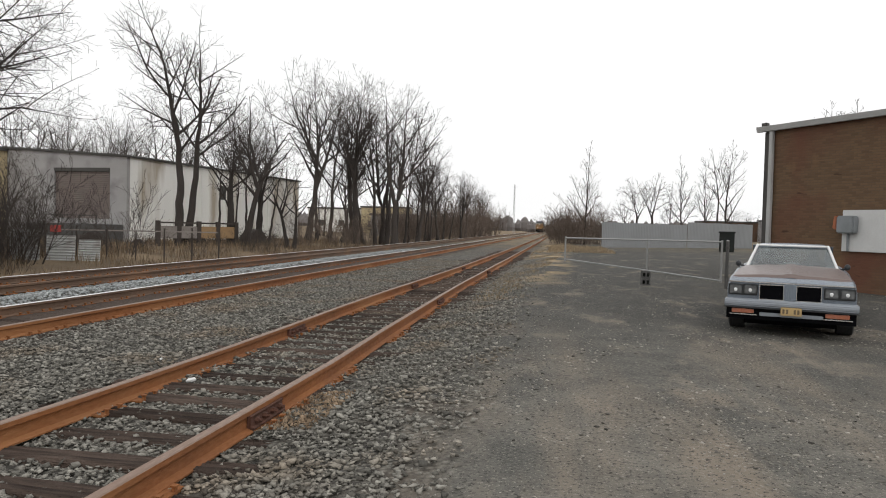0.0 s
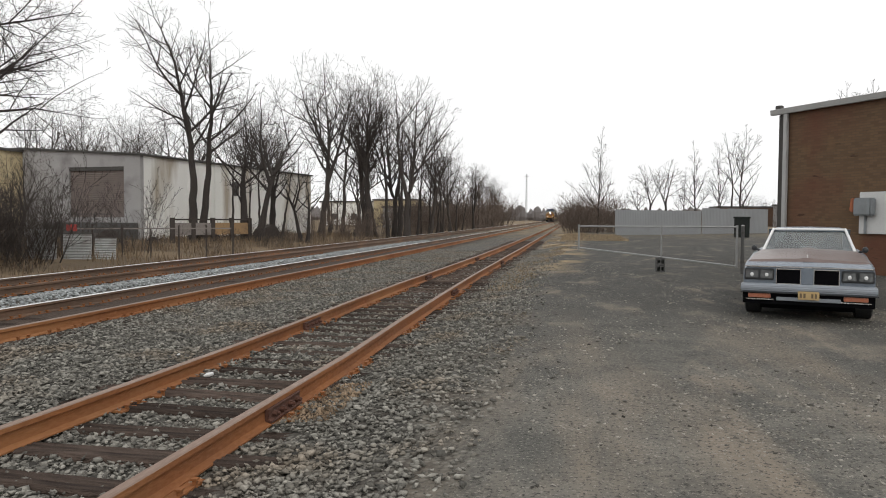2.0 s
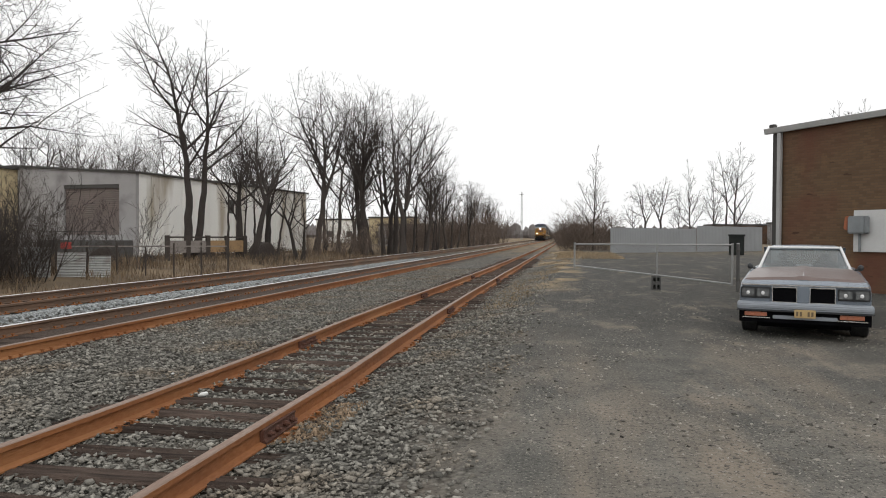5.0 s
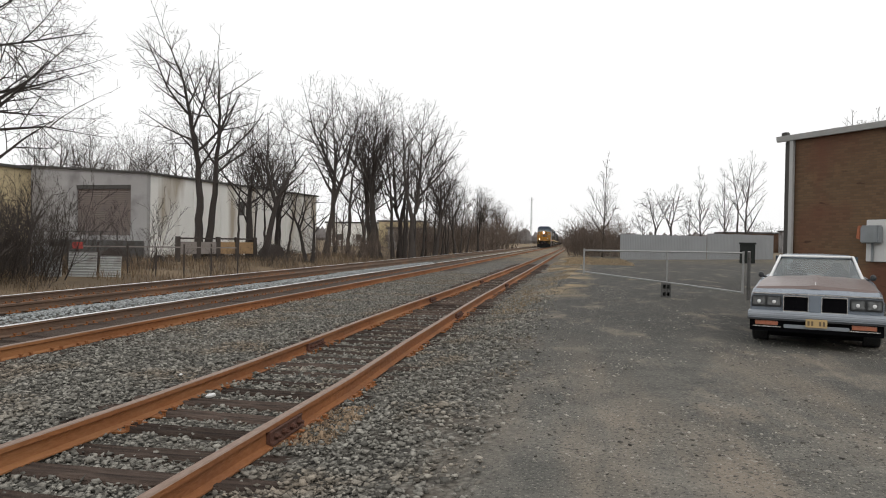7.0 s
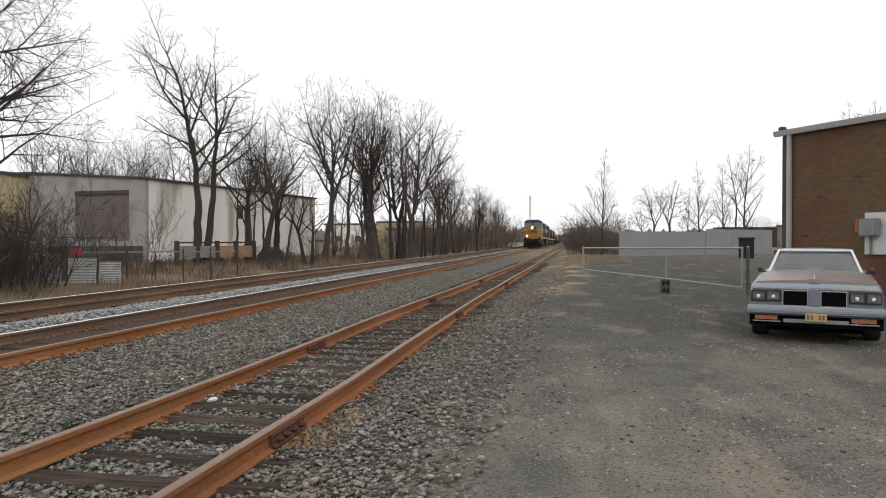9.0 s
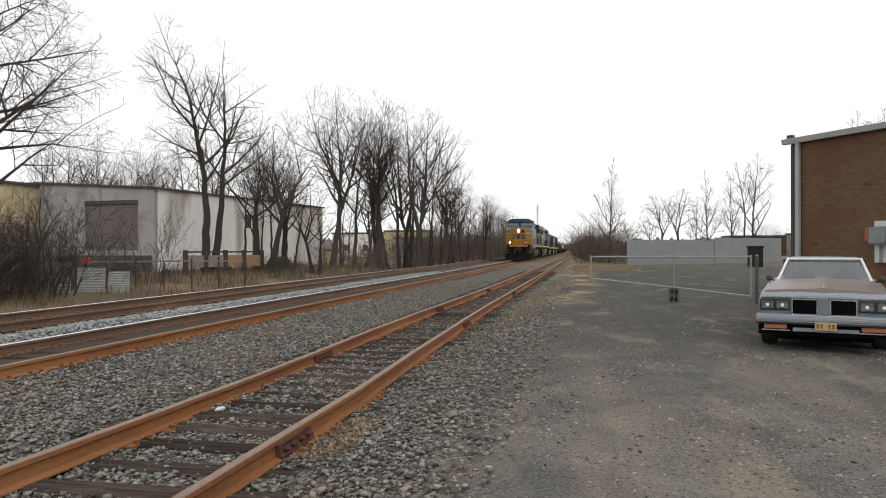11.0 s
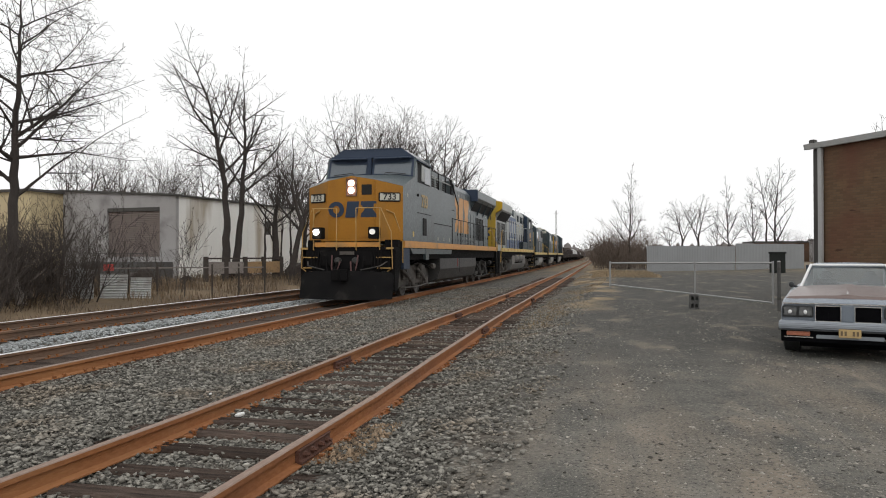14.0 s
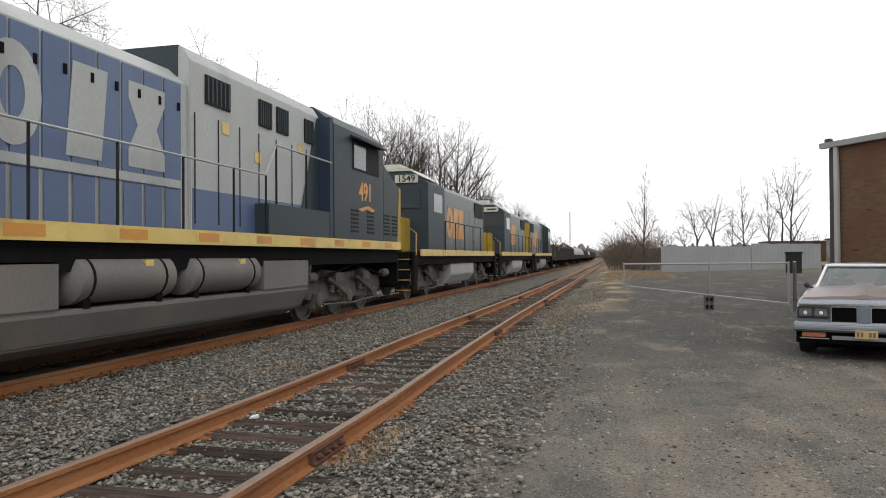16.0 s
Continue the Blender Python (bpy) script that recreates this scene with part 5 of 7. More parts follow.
    gl = Bld().add([(-A[2], A[0], A[1]), (A[2], A[0], A[1]), (B_[2], B_[0], B_[1] - 0.02), (-B_[2], B_[0], B_[1] - 0.02),
                    (-A[2], A[0] + 0.006, A[1]), (A[2], A[0] + 0.006, A[1]), (B_[2], B_[0] + 0.006, B_[1] - 0.02), (-B_[2], B_[0] + 0.006, B_[1] - 0.02)],
                   [(0, 1, 2, 3), (7, 6, 5, 4), (0, 4, 5, 1), (1, 5, 6, 2), (2, 6, 7, 3), (3, 7, 4, 0)]).part("windshield", M["glass"], c, "tinted windshield")
    gl.visible_shadow = False
    for s in (-1, 1):
        Bld().tube([(s * (A[2] + 0.01), A[0] - 0.01, A[1] - 0.01), (s * (B_[2] + 0.01), B_[0] - 0.01, zt)], 0.024, 8).part("windshield_pillar", M["white_trim"], c, "white pillar trim")
        b = Bld().add([(s * 0.735, 1.95, 0.90), (s * 0.74, 3.75, 0.90), (s * 0.60, 3.3, zt - 0.03), (s * 0.60, 2.58, zt - 0.03), (s * 0.729, 1.95, 0.90), (s * 0.734, 3.75, 0.90), (s * 0.594, 3.3, zt - 0.03), (s * 0.594, 2.58, zt - 0.03)],
                      [(0, 1, 2, 3), (7, 6, 5, 4), (0, 4, 5, 1), (1, 5, 6, 2), (2, 6, 7, 3), (3, 7, 4, 0)])
        w = b.part("side_window", M["glass"], c)
        w.visible_shadow = False
        Bld().prism([(3.3, zt - 0.01), (3.45, zt - 0.01), (4.05, 0.885), (3.7, 0.885)], "x", s * 0.60, s * 0.72).part("rear_pillar", M["car_silver"], c)
        m = Bld().lathe([(0, 0.025), (0.015, 0.045), (0.06, 0.05), (0.09, 0.025)], "y", (s * 0.885, 1.93, 0.93), 12)
        mo = m.part("door_mirror", M["lamp_dark"], c, smooth=True)
        Bld().tube([(s * 0.885, 1.97, 0.92), (s * 0.78, 1.99, 0.885)], 0.02, 6).part("mirror_arm", M["lamp_dark"], mo)
        seat = Bld().box(s * 0.14, 2.75, 0.45, s * 0.58, 2.93, 1.0).part("seat", M["seat_dark"], c, "dark seat back", 0.05)
        Bld().box(s * 0.25, 2.78, 1.01, s * 0.47, 2.88, 1.13).part("headrest", M["seat_dark"], seat, "", 0.04)
        for y in (0.96, 3.71):
            t = Bld().lathe([(-0.12, 0.22), (-0.125, 0.29), (-0.105, 0.322), (0.105, 0.322), (0.125, 0.29), (0.12, 0.22)], "x", (s * 0.80, y, 0.322), 28)
            t = t.part("tyre", M["rubber"], c, "black tyre", smooth=True)
            Bld().lathe([(-0.08, 0.219), (0.085 * s, 0.219), (0.06 * s, 0.19), (0.08 * s, 0.05), (0.085 * s, 0.0)], "x", (s * 0.80, y, 0.322), 20).part("rim", M["chrome"], t)
    Bld().tube([(-B_[2], B_[0] - 0.012, zt - 0.005), (B_[2], B_[0] - 0.012, zt - 0.005)], 0.02, 8).part("windshield_header", M["white_trim"], c, "white header trim")
    Bld().add([(-0.68, 4.0, 0.89), (0.68, 4.0, 0.89), (0.57, 3.36, zt - 0.02), (-0.57, 3.36, zt - 0.02), (-0.68, 4.006, 0.885), (0.68, 4.006, 0.885), (0.57, 3.366, zt - 0.025), (-0.57, 3.366, zt - 0.025)],
              [(0, 1, 2, 3), (7, 6, 5, 4), (0, 4, 5, 1), (1, 5, 6, 2), (2, 6, 7, 3), (3, 7, 4, 0)]).part("rear_window", M["glass"], c).visible_shadow = False
    Bld().box(-0.70, 1.80, 0.70, 0.70, 2.0, 0.885).part("dashboard", M["seat_dark"], c)
    Bld().box(-0.66, 0.35, 0.14, 0.66, 4.6, 0.30).part("underbody", M["grille_black"], c)
    st = Bld()
    st.lathe([(-0.01, 0.17), (-0.01, 0.19), (0.01, 0.19), (0.01, 0.17)], "y", (0.36, 2.25, 0.88), 20)
    st.part("steering_wheel", M["seat_dark"], c)


build_car()


# ---- the train ----
M["loco_grey"] = mat("faded_blue_grey_locomotive_paint", (0.068, 0.086, 0.091), (0.055, 0.071, 0.076), 0.38, 0.0, 0.9, 40, 0.05, stain=(0.042, 0.05, 0.053), stain_scale=0.8, stain_amt=0.3, stretch=(1, 1, 0.35))
M["loco_blue"] = mat("dark_blue_locomotive_paint", (0.016, 0.028, 0.055), (0.022, 0.035, 0.06), 0.55, 0.0, 0.9, 40, 0.05, spec=0.3)
M["loco_teal"] = mat("dark_slate_locomotive_paint", (0.034, 0.048, 0.056), (0.026, 0.038, 0.046), 0.5, 0.0, 0.9, 40, 0.05, spec=0.25)
M["loco_yellow"] = mat("dirty_amber_nose_paint", (0.36, 0.155, 0.010), (0.25, 0.108, 0.010), 0.5, 0.0, 1.3, 40, 0.05, spec=0.28, stain=(0.21, 0.11, 0.025), stain_scale=0.9, stain_amt=0.35, stretch=(1, 1, 0.4))
M["loco_lemon"] = mat("dirty_yellow_end_paint", (0.43, 0.265, 0.006), (0.31, 0.19, 0.006), 0.5, 0.0, 1.1, 40, 0.05, spec=0.28, stain=(0.26, 0.19, 0.04), stain_scale=0.9, stain_amt=0.4, stretch=(1, 1, 0.4))
M["stripe"] = mat("reflective_amber_stripe", (0.60, 0.27, 0.045), (0.47, 0.21, 0.04), 0.45, 0.0, 2.0, 40, 0.05, stain=(0.30, 0.17, 0.06), stain_scale=1.2, stain_amt=0.3)
M["stripe_lemon"] = mat("faded_yellow_stripe", (0.66, 0.50, 0.16), (0.52, 0.38, 0.11), 0.45, 0.0, 2.0, 40, 0.05, stain=(0.34, 0.24, 0.09), stain_scale=1.3, stain_amt=0.35)
M["loco_silver"] = mat("chalky_light_grey_paint", (0.40, 0.415, 0.405), (0.31, 0.325, 0.32), 0.5, 0.0, 0.8, 40, 0.05, stain=(0.25, 0.25, 0.245), stain_scale=0.7, stain_amt=0.35, stretch=(1, 1, 0.3))
M["loco_royal"] = mat("faded_royal_blue_paint", (0.058, 0.092, 0.19), (0.10, 0.14, 0.235), 0.5, 0.0, 0.9, 40, 0.05, stretch=(1, 1, 0.4))
M["tank_grey"] = mat("dusty_grey_tank", (0.155, 0.15, 0.143), (0.11, 0.105, 0.098), 0.75, 0.0, 0.9, 40, 0.1, stain=(0.16, 0.14, 0.12), stain_scale=0.7, stretch=(1, 1, 0.5))
M["tank_dark"] = mat("oily_dark_grey_tank", (0.038, 0.037, 0.035), (0.024, 0.023, 0.022), 0.5, 0.0, 0.9, 40, 0.1, stain=(0.055, 0.05, 0.046), stain_scale=0.8, stretch=(1, 1, 0.5), spec=0.4)
M["truck_dust"] = mat("dusty_brown_grey_running_gear", (0.12, 0.105, 0.09), (0.06, 0.053, 0.047), 0.9, 0.0, 2.5, 40, 0.2, stain=(0.03, 0.027, 0.026), stain_scale=1.6)
M["truck_dark"] = mat("oily_dark_running_gear", (0.042, 0.039, 0.036), (0.02, 0.019, 0.018), 0.8, 0.0, 2.5, 40, 0.2, stain=(0.075, 0.066, 0.056), stain_scale=1.6, stain_amt=0.3)
M["wheel_steel"] = mat("worn_wheel_steel", (0.14, 0.125, 0.115), (0.09, 0.08, 0.075), 0.55, 0.4, 4, 40, 0.1)
M["handrail_gold"] = mat("dull_yellow_handrail", (0.42, 0.26, 0.075), (0.31, 0.19, 0.06), 0.5, 0.1, 6, 40, 0.0)
M["plow_black"] = mat("scuffed_black_plow", (0.006, 0.006, 0.007), (0.012, 0.0115, 0.011), 0.7, 0.0, 2.5, 40, 0.1, stain=(0.022, 0.02, 0.019), stain_scale=2.2, stain_amt=0.12, spec=0.04)
M["grille_dark"] = mat("dark_louvre", (0.012, 0.012, 0.013), (0.02, 0.019, 0.019), 0.75, 0, 3, 40, 0.1, spec=0.2)
M["window_dark"] = mat("dark_cab_window", (0.035, 0.05, 0.065), (0.05, 0.06, 0.07), 0.08, 0.0, 1, 20, 0.0, spec=0.9)
M["window_light"] = mat("pale_reflecting_window", (0.085, 0.105, 0.125), (0.06, 0.075, 0.09), 0.08, 0.0, 1, 20, 0.0, spec=0.9)
M["board_white"] = mat("number_board_white", (0.50, 0.50, 0.42), (0.42, 0.42, 0.36), 0.5, 0, 4, 40, 0.0)
M["ink"] = mat("black_ink", (0.015, 0.015, 0.015), None, 0.6, 0, 4, 40, 0.0)
M["tan_paint"] = mat("worn_tan_lettering", (0.44, 0.31, 0.13), (0.36, 0.26, 0.12), 0.55, 0, 3, 40, 0.0)
M["headlight_on"] = mat("burning_headlight", (0.9, 0.9, 0.85), None, 0.3, 0, 4, 40, 0.0, emit=40.0)
M["headlight_dim"] = mat("dim_ditch_light", (0.8, 0.8, 0.78), None, 0.2, 0, 4, 40, 0.0, emit=0.35)
M["headlight_off"] = mat("unlit_headlight", (0.32, 0.34, 0.33), (0.2, 0.2, 0.2), 0.15, 0.4, 14, 60, 0.0)
M["cable_red"] = mat("red_brown_hose", (0.07, 0.022, 0.02), None, 0.6, 0, 6, 40, 0.0)
M["gond_brown"] = mat("dark_brown_gondola_paint", (0.055, 0.042, 0.038), (0.036, 0.03, 0.028), 0.8, 0, 1.2, 40, 0.1)
M["scrap"] = mat("rusty_scrap_load", (0.10, 0.065, 0.045), (0.05, 0.04, 0.036), 0.9, 0, 2, 30, 0.2, island=0.5)
M["coil_hood"] = mat("pale_car_cover", (0.35, 0.35, 0.34), (0.27, 0.27, 0.26), 0.6, 0, 1.2, 40, 0.05)

TRAIN, WHEELS = [], []
RZ = 0.03
WR = 0.50


def text(body, size, m, parent, at, name="lettering"):
    cu = bpy.data.curves.new(name, "FONT")
    cu.body, cu.size, cu.extrude, cu.offset = body, size, 0.004, size * 0.022
    cu.align_x, cu.align_y = "CENTER", "CENTER"
    tmp = new("tmp_text", cu)
    me = bpy.data.meshes.new_from_object(tmp)
    bpy.data.objects.remove(tmp)
    me.materials.clear()
    me.materials.append(m)
    ob = new(name, me)
    ob.parent = parent
    ob.matrix_basis = at
    return ob


SIDE = Matrix(((0, 0, 1, 0), (1, 0, 0, 0), (0, 1, 0, 0), (0, 0, 0, 1)))  # writing read from the near side, facing +x


def on_side(x, y, z):
    return Matrix.Translation((x, y, z)) @ SIDE


def on_front(x, y, z, turn=0.0):
    return Matrix.Translation((x, y, z)) @ Matrix.Rotation(radians(turn), 4, "Z") @ Matrix.Rotation(radians(90), 4, "X")


def truck(loco, ys, dust, name="truck"):
    """A bogie: cast side frames, springs, axle boxes, brake gear and its wheelsets."""
    a, b = ys[0] - 0.75, ys[-1] + 0.75
    mid = (a + b) / 2
    base = Bld().box(-0.9, a + 0.3, 0.55, 0.9, b - 0.3, 0.85).part(name, M["black"], loco, "dusty cast steel truck")
    for s in (-1, 1):
        prof = [(a, 0.72), (a + 0.1, 0.55), (ys[0] - 0.28, 0.50), (ys[0] - 0.2, 0.62), (ys[0] + 0.2, 0.62), (ys[0] + 0.3, 0.42)]
        for k in range(1, len(ys)):
            prof += [(ys[k] - 0.32, 0.42), (ys[k] - 0.2, 0.62), (ys[k] + 0.2, 0.62), (ys[k] + 0.28, 0.46 if k < len(ys) - 1 else 0.5)]
        prof += [(b - 0.1, 0.55), (b, 0.72), (b - 0.1, 0.95), (ys[-1] + 0.1, 0.98), (ys[-1] - 0.35, 1.18), (mid, 1.08), (ys[0] + 0.35, 1.18), (ys[0] - 0.1, 0.98), (a + 0.1, 0.95)]
        x0, x1 = sorted((s * 0.92, s * 1.06))
        Bld().prism(prof, "x", x0, x1).part("side_frame", dust, base, "", 0.02)
        for y in ys:
            Bld().lathe([(0, 0.16), (s * 0.09, 0.16), (s * 0.12, 0.12), (s * 0.13, 0.0)], "x", (s * 1.062, y, 0.5), 14).part("axle_box", dust, base)
            Bld().prism([(y - 0.21, 0.30), (y + 0.21, 0.30), (y + 0.17, 0.64), (y - 0.17, 0.64)], "x", *sorted((s * 0.95, s * 1.10))).part("pedestal", dust, base, "", 0.015)
        for k in range(len(ys) - 1):
            ym = (ys[k] + ys[k + 1]) / 2
            for e in (-0.16, 0.16):
                prof = []
                for q in range(13):
                    prof.append((0.03 * q, 0.075 if q % 2 else 0.055))
                Bld().lathe(prof, "z", (s * 1.12, ym + e, 0.62), 10).part("spring", dust, base)
            Bld().tube([(s * 1.17, ym - 0.55, 0.98), (s * 1.17, ym + 0.05, 0.78), (s * 1.17, ym + 0.62, 0.56)], [0.05, 0.07, 0.045], 8).part("damper", dust, base)
            Bld().box(*[v for v in (min(s * 1.08, s * 1.26), ym - 0.28, 0.86, max(s * 1.08, s * 1.26), ym + 0.28, 1.10)]).part("brake_bracket", dust, base, "", 0.03)
        Bld().lathe([(0, 0.10), (0.32, 0.12), (0.42, 0.09)], "y", (s * 1.22, a - 0.1, 1.02), 12).part("brake_cylinder", dust, base, smooth=True)
        Bld().lathe([(0, 0.10), (0.32, 0.12), (0.42, 0.09)], "y", (s * 1.22, b - 0.35, 1.02), 12).part("brake_cylinder", dust, base, smooth=True)
        Bld().tube([(s * 1.24, a + 0.1, 0.92), (s * 1.26, mid, 1.28), (s * 1.24, b - 0.1, 0.94)], 0.02, 6).part("air_pipe", M["black"], base)
        Bld().tube([(s * 1.22, ys[0], 0.40), (s * 1.22, mid, 0.34), (s * 1.22, ys[-1], 0.40)], 0.025, 6).part("brake_rod", dust, base)
    for y in ys:
        w = Bld()
        for s in (-1, 1):
            w.lathe([(-0.065 * s, WR + 0.028), (-0.04 * s, WR + 0.025), (-0.03 * s, WR), (0.065 * s, WR - 0.008), (0.065 * s, WR - 0.07), (0.03 * s, WR - 0.09), (0.03 * s, 0.16), (0.07 * s, 0.13), (0.07 * s, 0.0)], "x", (s * 0.755 / 1.05, 0, 0), 28)
        w.lathe([(-0.72, 0.09), (0.72, 0.09)], "x", (0, 0, 0), 12)
        ob = w.part("wheelset", M["wheel_steel"], base, smooth=True)
        ob.matrix_basis = pose(0, y, RZ + WR)
        WHEELS.append((ob, y))
    return base


def rail_line(loco, pts, z0, z1, m_post, m_rail, xs=1.47, r=0.018, both=True):
    """Walkway handrail: posts at the given places and one long bar."""
    for s in ((-1, 1) if both else (1,)):
        for y in pts:
            Bld().tube([(s * xs, y, z0), (s * xs, y, z1)], r, 6).part("handrail_post", m_post, loco)
        Bld().tube([(s * xs, pts[0], z1), (s * xs, pts[-1], z1)], r, 6).part("handrail", m_rail, loco)


def end_steps(loco, y, d, m_edge, m_body, z_top=1.62):
    """Corner steps at an end of the frame: d is the way out (-1 towards the nose)."""
    for s in (-1, 1):
        Bld().prism([(y, 0.35), (y - d * 0.32, 0.35), (y - d * 0.62, z_top), (y - d * 0.06, z_top)] if d < 0 else [(y, 0.35), (y - 0.32, 0.35), (y - 0.62, z_top), (y - 0.06, z_top)], "x", *sorted((s * 1.36, s * 1.46))).part("step_side", m_body, loco, "", 0.01)
        Bld().box(*[min(s * 0.86, s * 0.9), min(y, y - d * 0.5), 0.35, max(s * 0.86, s * 0.9), max(y, y - d * 0.5), z_top]).part("step_side", m_body, loco)
        for k, z in enumerate((0.42, 0.74, 1.06, 1.38)):
            a, b = sorted((y + d * 0.02, y - d * 0.34))
            st = Bld().box(min(s * 0.905, s * 1.355), a + 0.0, z - 0.02, max(s * 0.905, s * 1.355), b, z).part("step", M["black"], loco)
            e = y + d * 0.02
            lo, hi = sorted((e, e + d * 0.03))
            Bld().box(min(s * 0.905, s * 1.355), lo, z - 0.022, max(s * 0.905, s * 1.355), hi, z + 0.012).part("step_edge", m_edge, st, "yellow step edge")


def door_lines(loco, x, y0, y1, n, z0, z1, m, latch=True):
    """Tall hood doors standing a little proud, one by one."""
    for s in (-1, 1):
        for i in range(n):
            a, b = y0 + (y1 - y0) * i / n, y0 + (y1 - y0) * (i + 1) / n - 0.035
            d = Bld().box(*[min(s * x, s * (x + 0.022)), a, z0, max(s * x, s * (x + 0.022)), b, z1]).part("hood_door", m, loco, "", 0.006)
            if latch and s > 0:
                Bld().box(x + 0.022, b - 0.10, z0 + 0.35, x + 0.04, b - 0.05, z0 + 0.47).part("latch", M["black"], d)


def coupler(loco, y, d):
    Bld().box(-0.12, min(y, y + d * 0.55), 0.72, 0.12, max(y, y + d * 0.55), 0.98).part("drawbar", M["black"], loco)
    Bld().prism([(-0.2, y + d * 0.5), (0.2, y + d * 0.5), (0.24, y + d * 0.72), (0.08, y + d * 0.85), (-0.02, y + d * 0.68), (-0.22, y + d * 0.8)], "z", 0.68, 1.02).part("coupler", M["plow_black"], loco, "black greasy knuckle coupler", 0.02)


def emblem(loco, axis, a, b, u, z, h, w, m, label, k_w=1.0):
    """A painted emblem as three plain shapes in a row: a ring, a slanted block and a waisted block."""
    e = w / 3.1
    block = [(u + 1.08 * e, z), (u + 1.85 * e, z), (u + 2.0 * e, z + h), (u + 1.23 * e, z + h)]
    v = u + 2.1 * e
    waist = [(v, z), (v + e, z), (v + e, z + 0.2 * h), (v + 0.76 * e, z + 0.5 * h), (v + e, z + 0.8 * h), (v + e, z + h), (v, z + h), (v, z + 0.8 * h), (v + 0.24 * e, z + 0.5 * h), (v, z + 0.2 * h)]
    ring = Bld()
    cu_, cz_ = u + e / 2, z + h / 2
    n = 24
    outer = [(cu_ + e * 0.52 * k_w * math.cos(2 * math.pi * k / n), cz_ + h / 2 * math.sin(2 * math.pi * k / n)) for k in range(n)]
    inner = [(cu_ + (q - cu_) * 0.42, cz_ + (w_ - cz_) * 0.5) for q, w_ in outer]
    put = (lambda q, d: (d, q[0], q[1])) if axis == "x" else (lambda q, d: (q[0], d, q[1]))
    ring.add([put(q, d) for d in (a, b) for q in outer + inner],
             [f for k in range(n) for f in ((k, (k + 1) % n, n + (k + 1) % n, n + k), (2 * n + k, 3 * n + k, 3 * n + (k + 1) % n, 2 * n + (k + 1) % n),
                                            (k, 2 * n + k, 2 * n + (k + 1) % n, (k + 1) % n), (n + k, n + (k + 1) % n, 3 * n + (k + 1) % n, 3 * n + k))])
    ring.part("emblem", m, loco, label)
    for prof in (block, waist):
        mid_u = sum(q[0] for q in prof) / len(prof)
        prof = [(mid_u + (q[0] - mid_u) * k_w, q[1]) for q in prof]
        Bld().prism(prof, axis, a, b).part("emblem", m, loco, label)


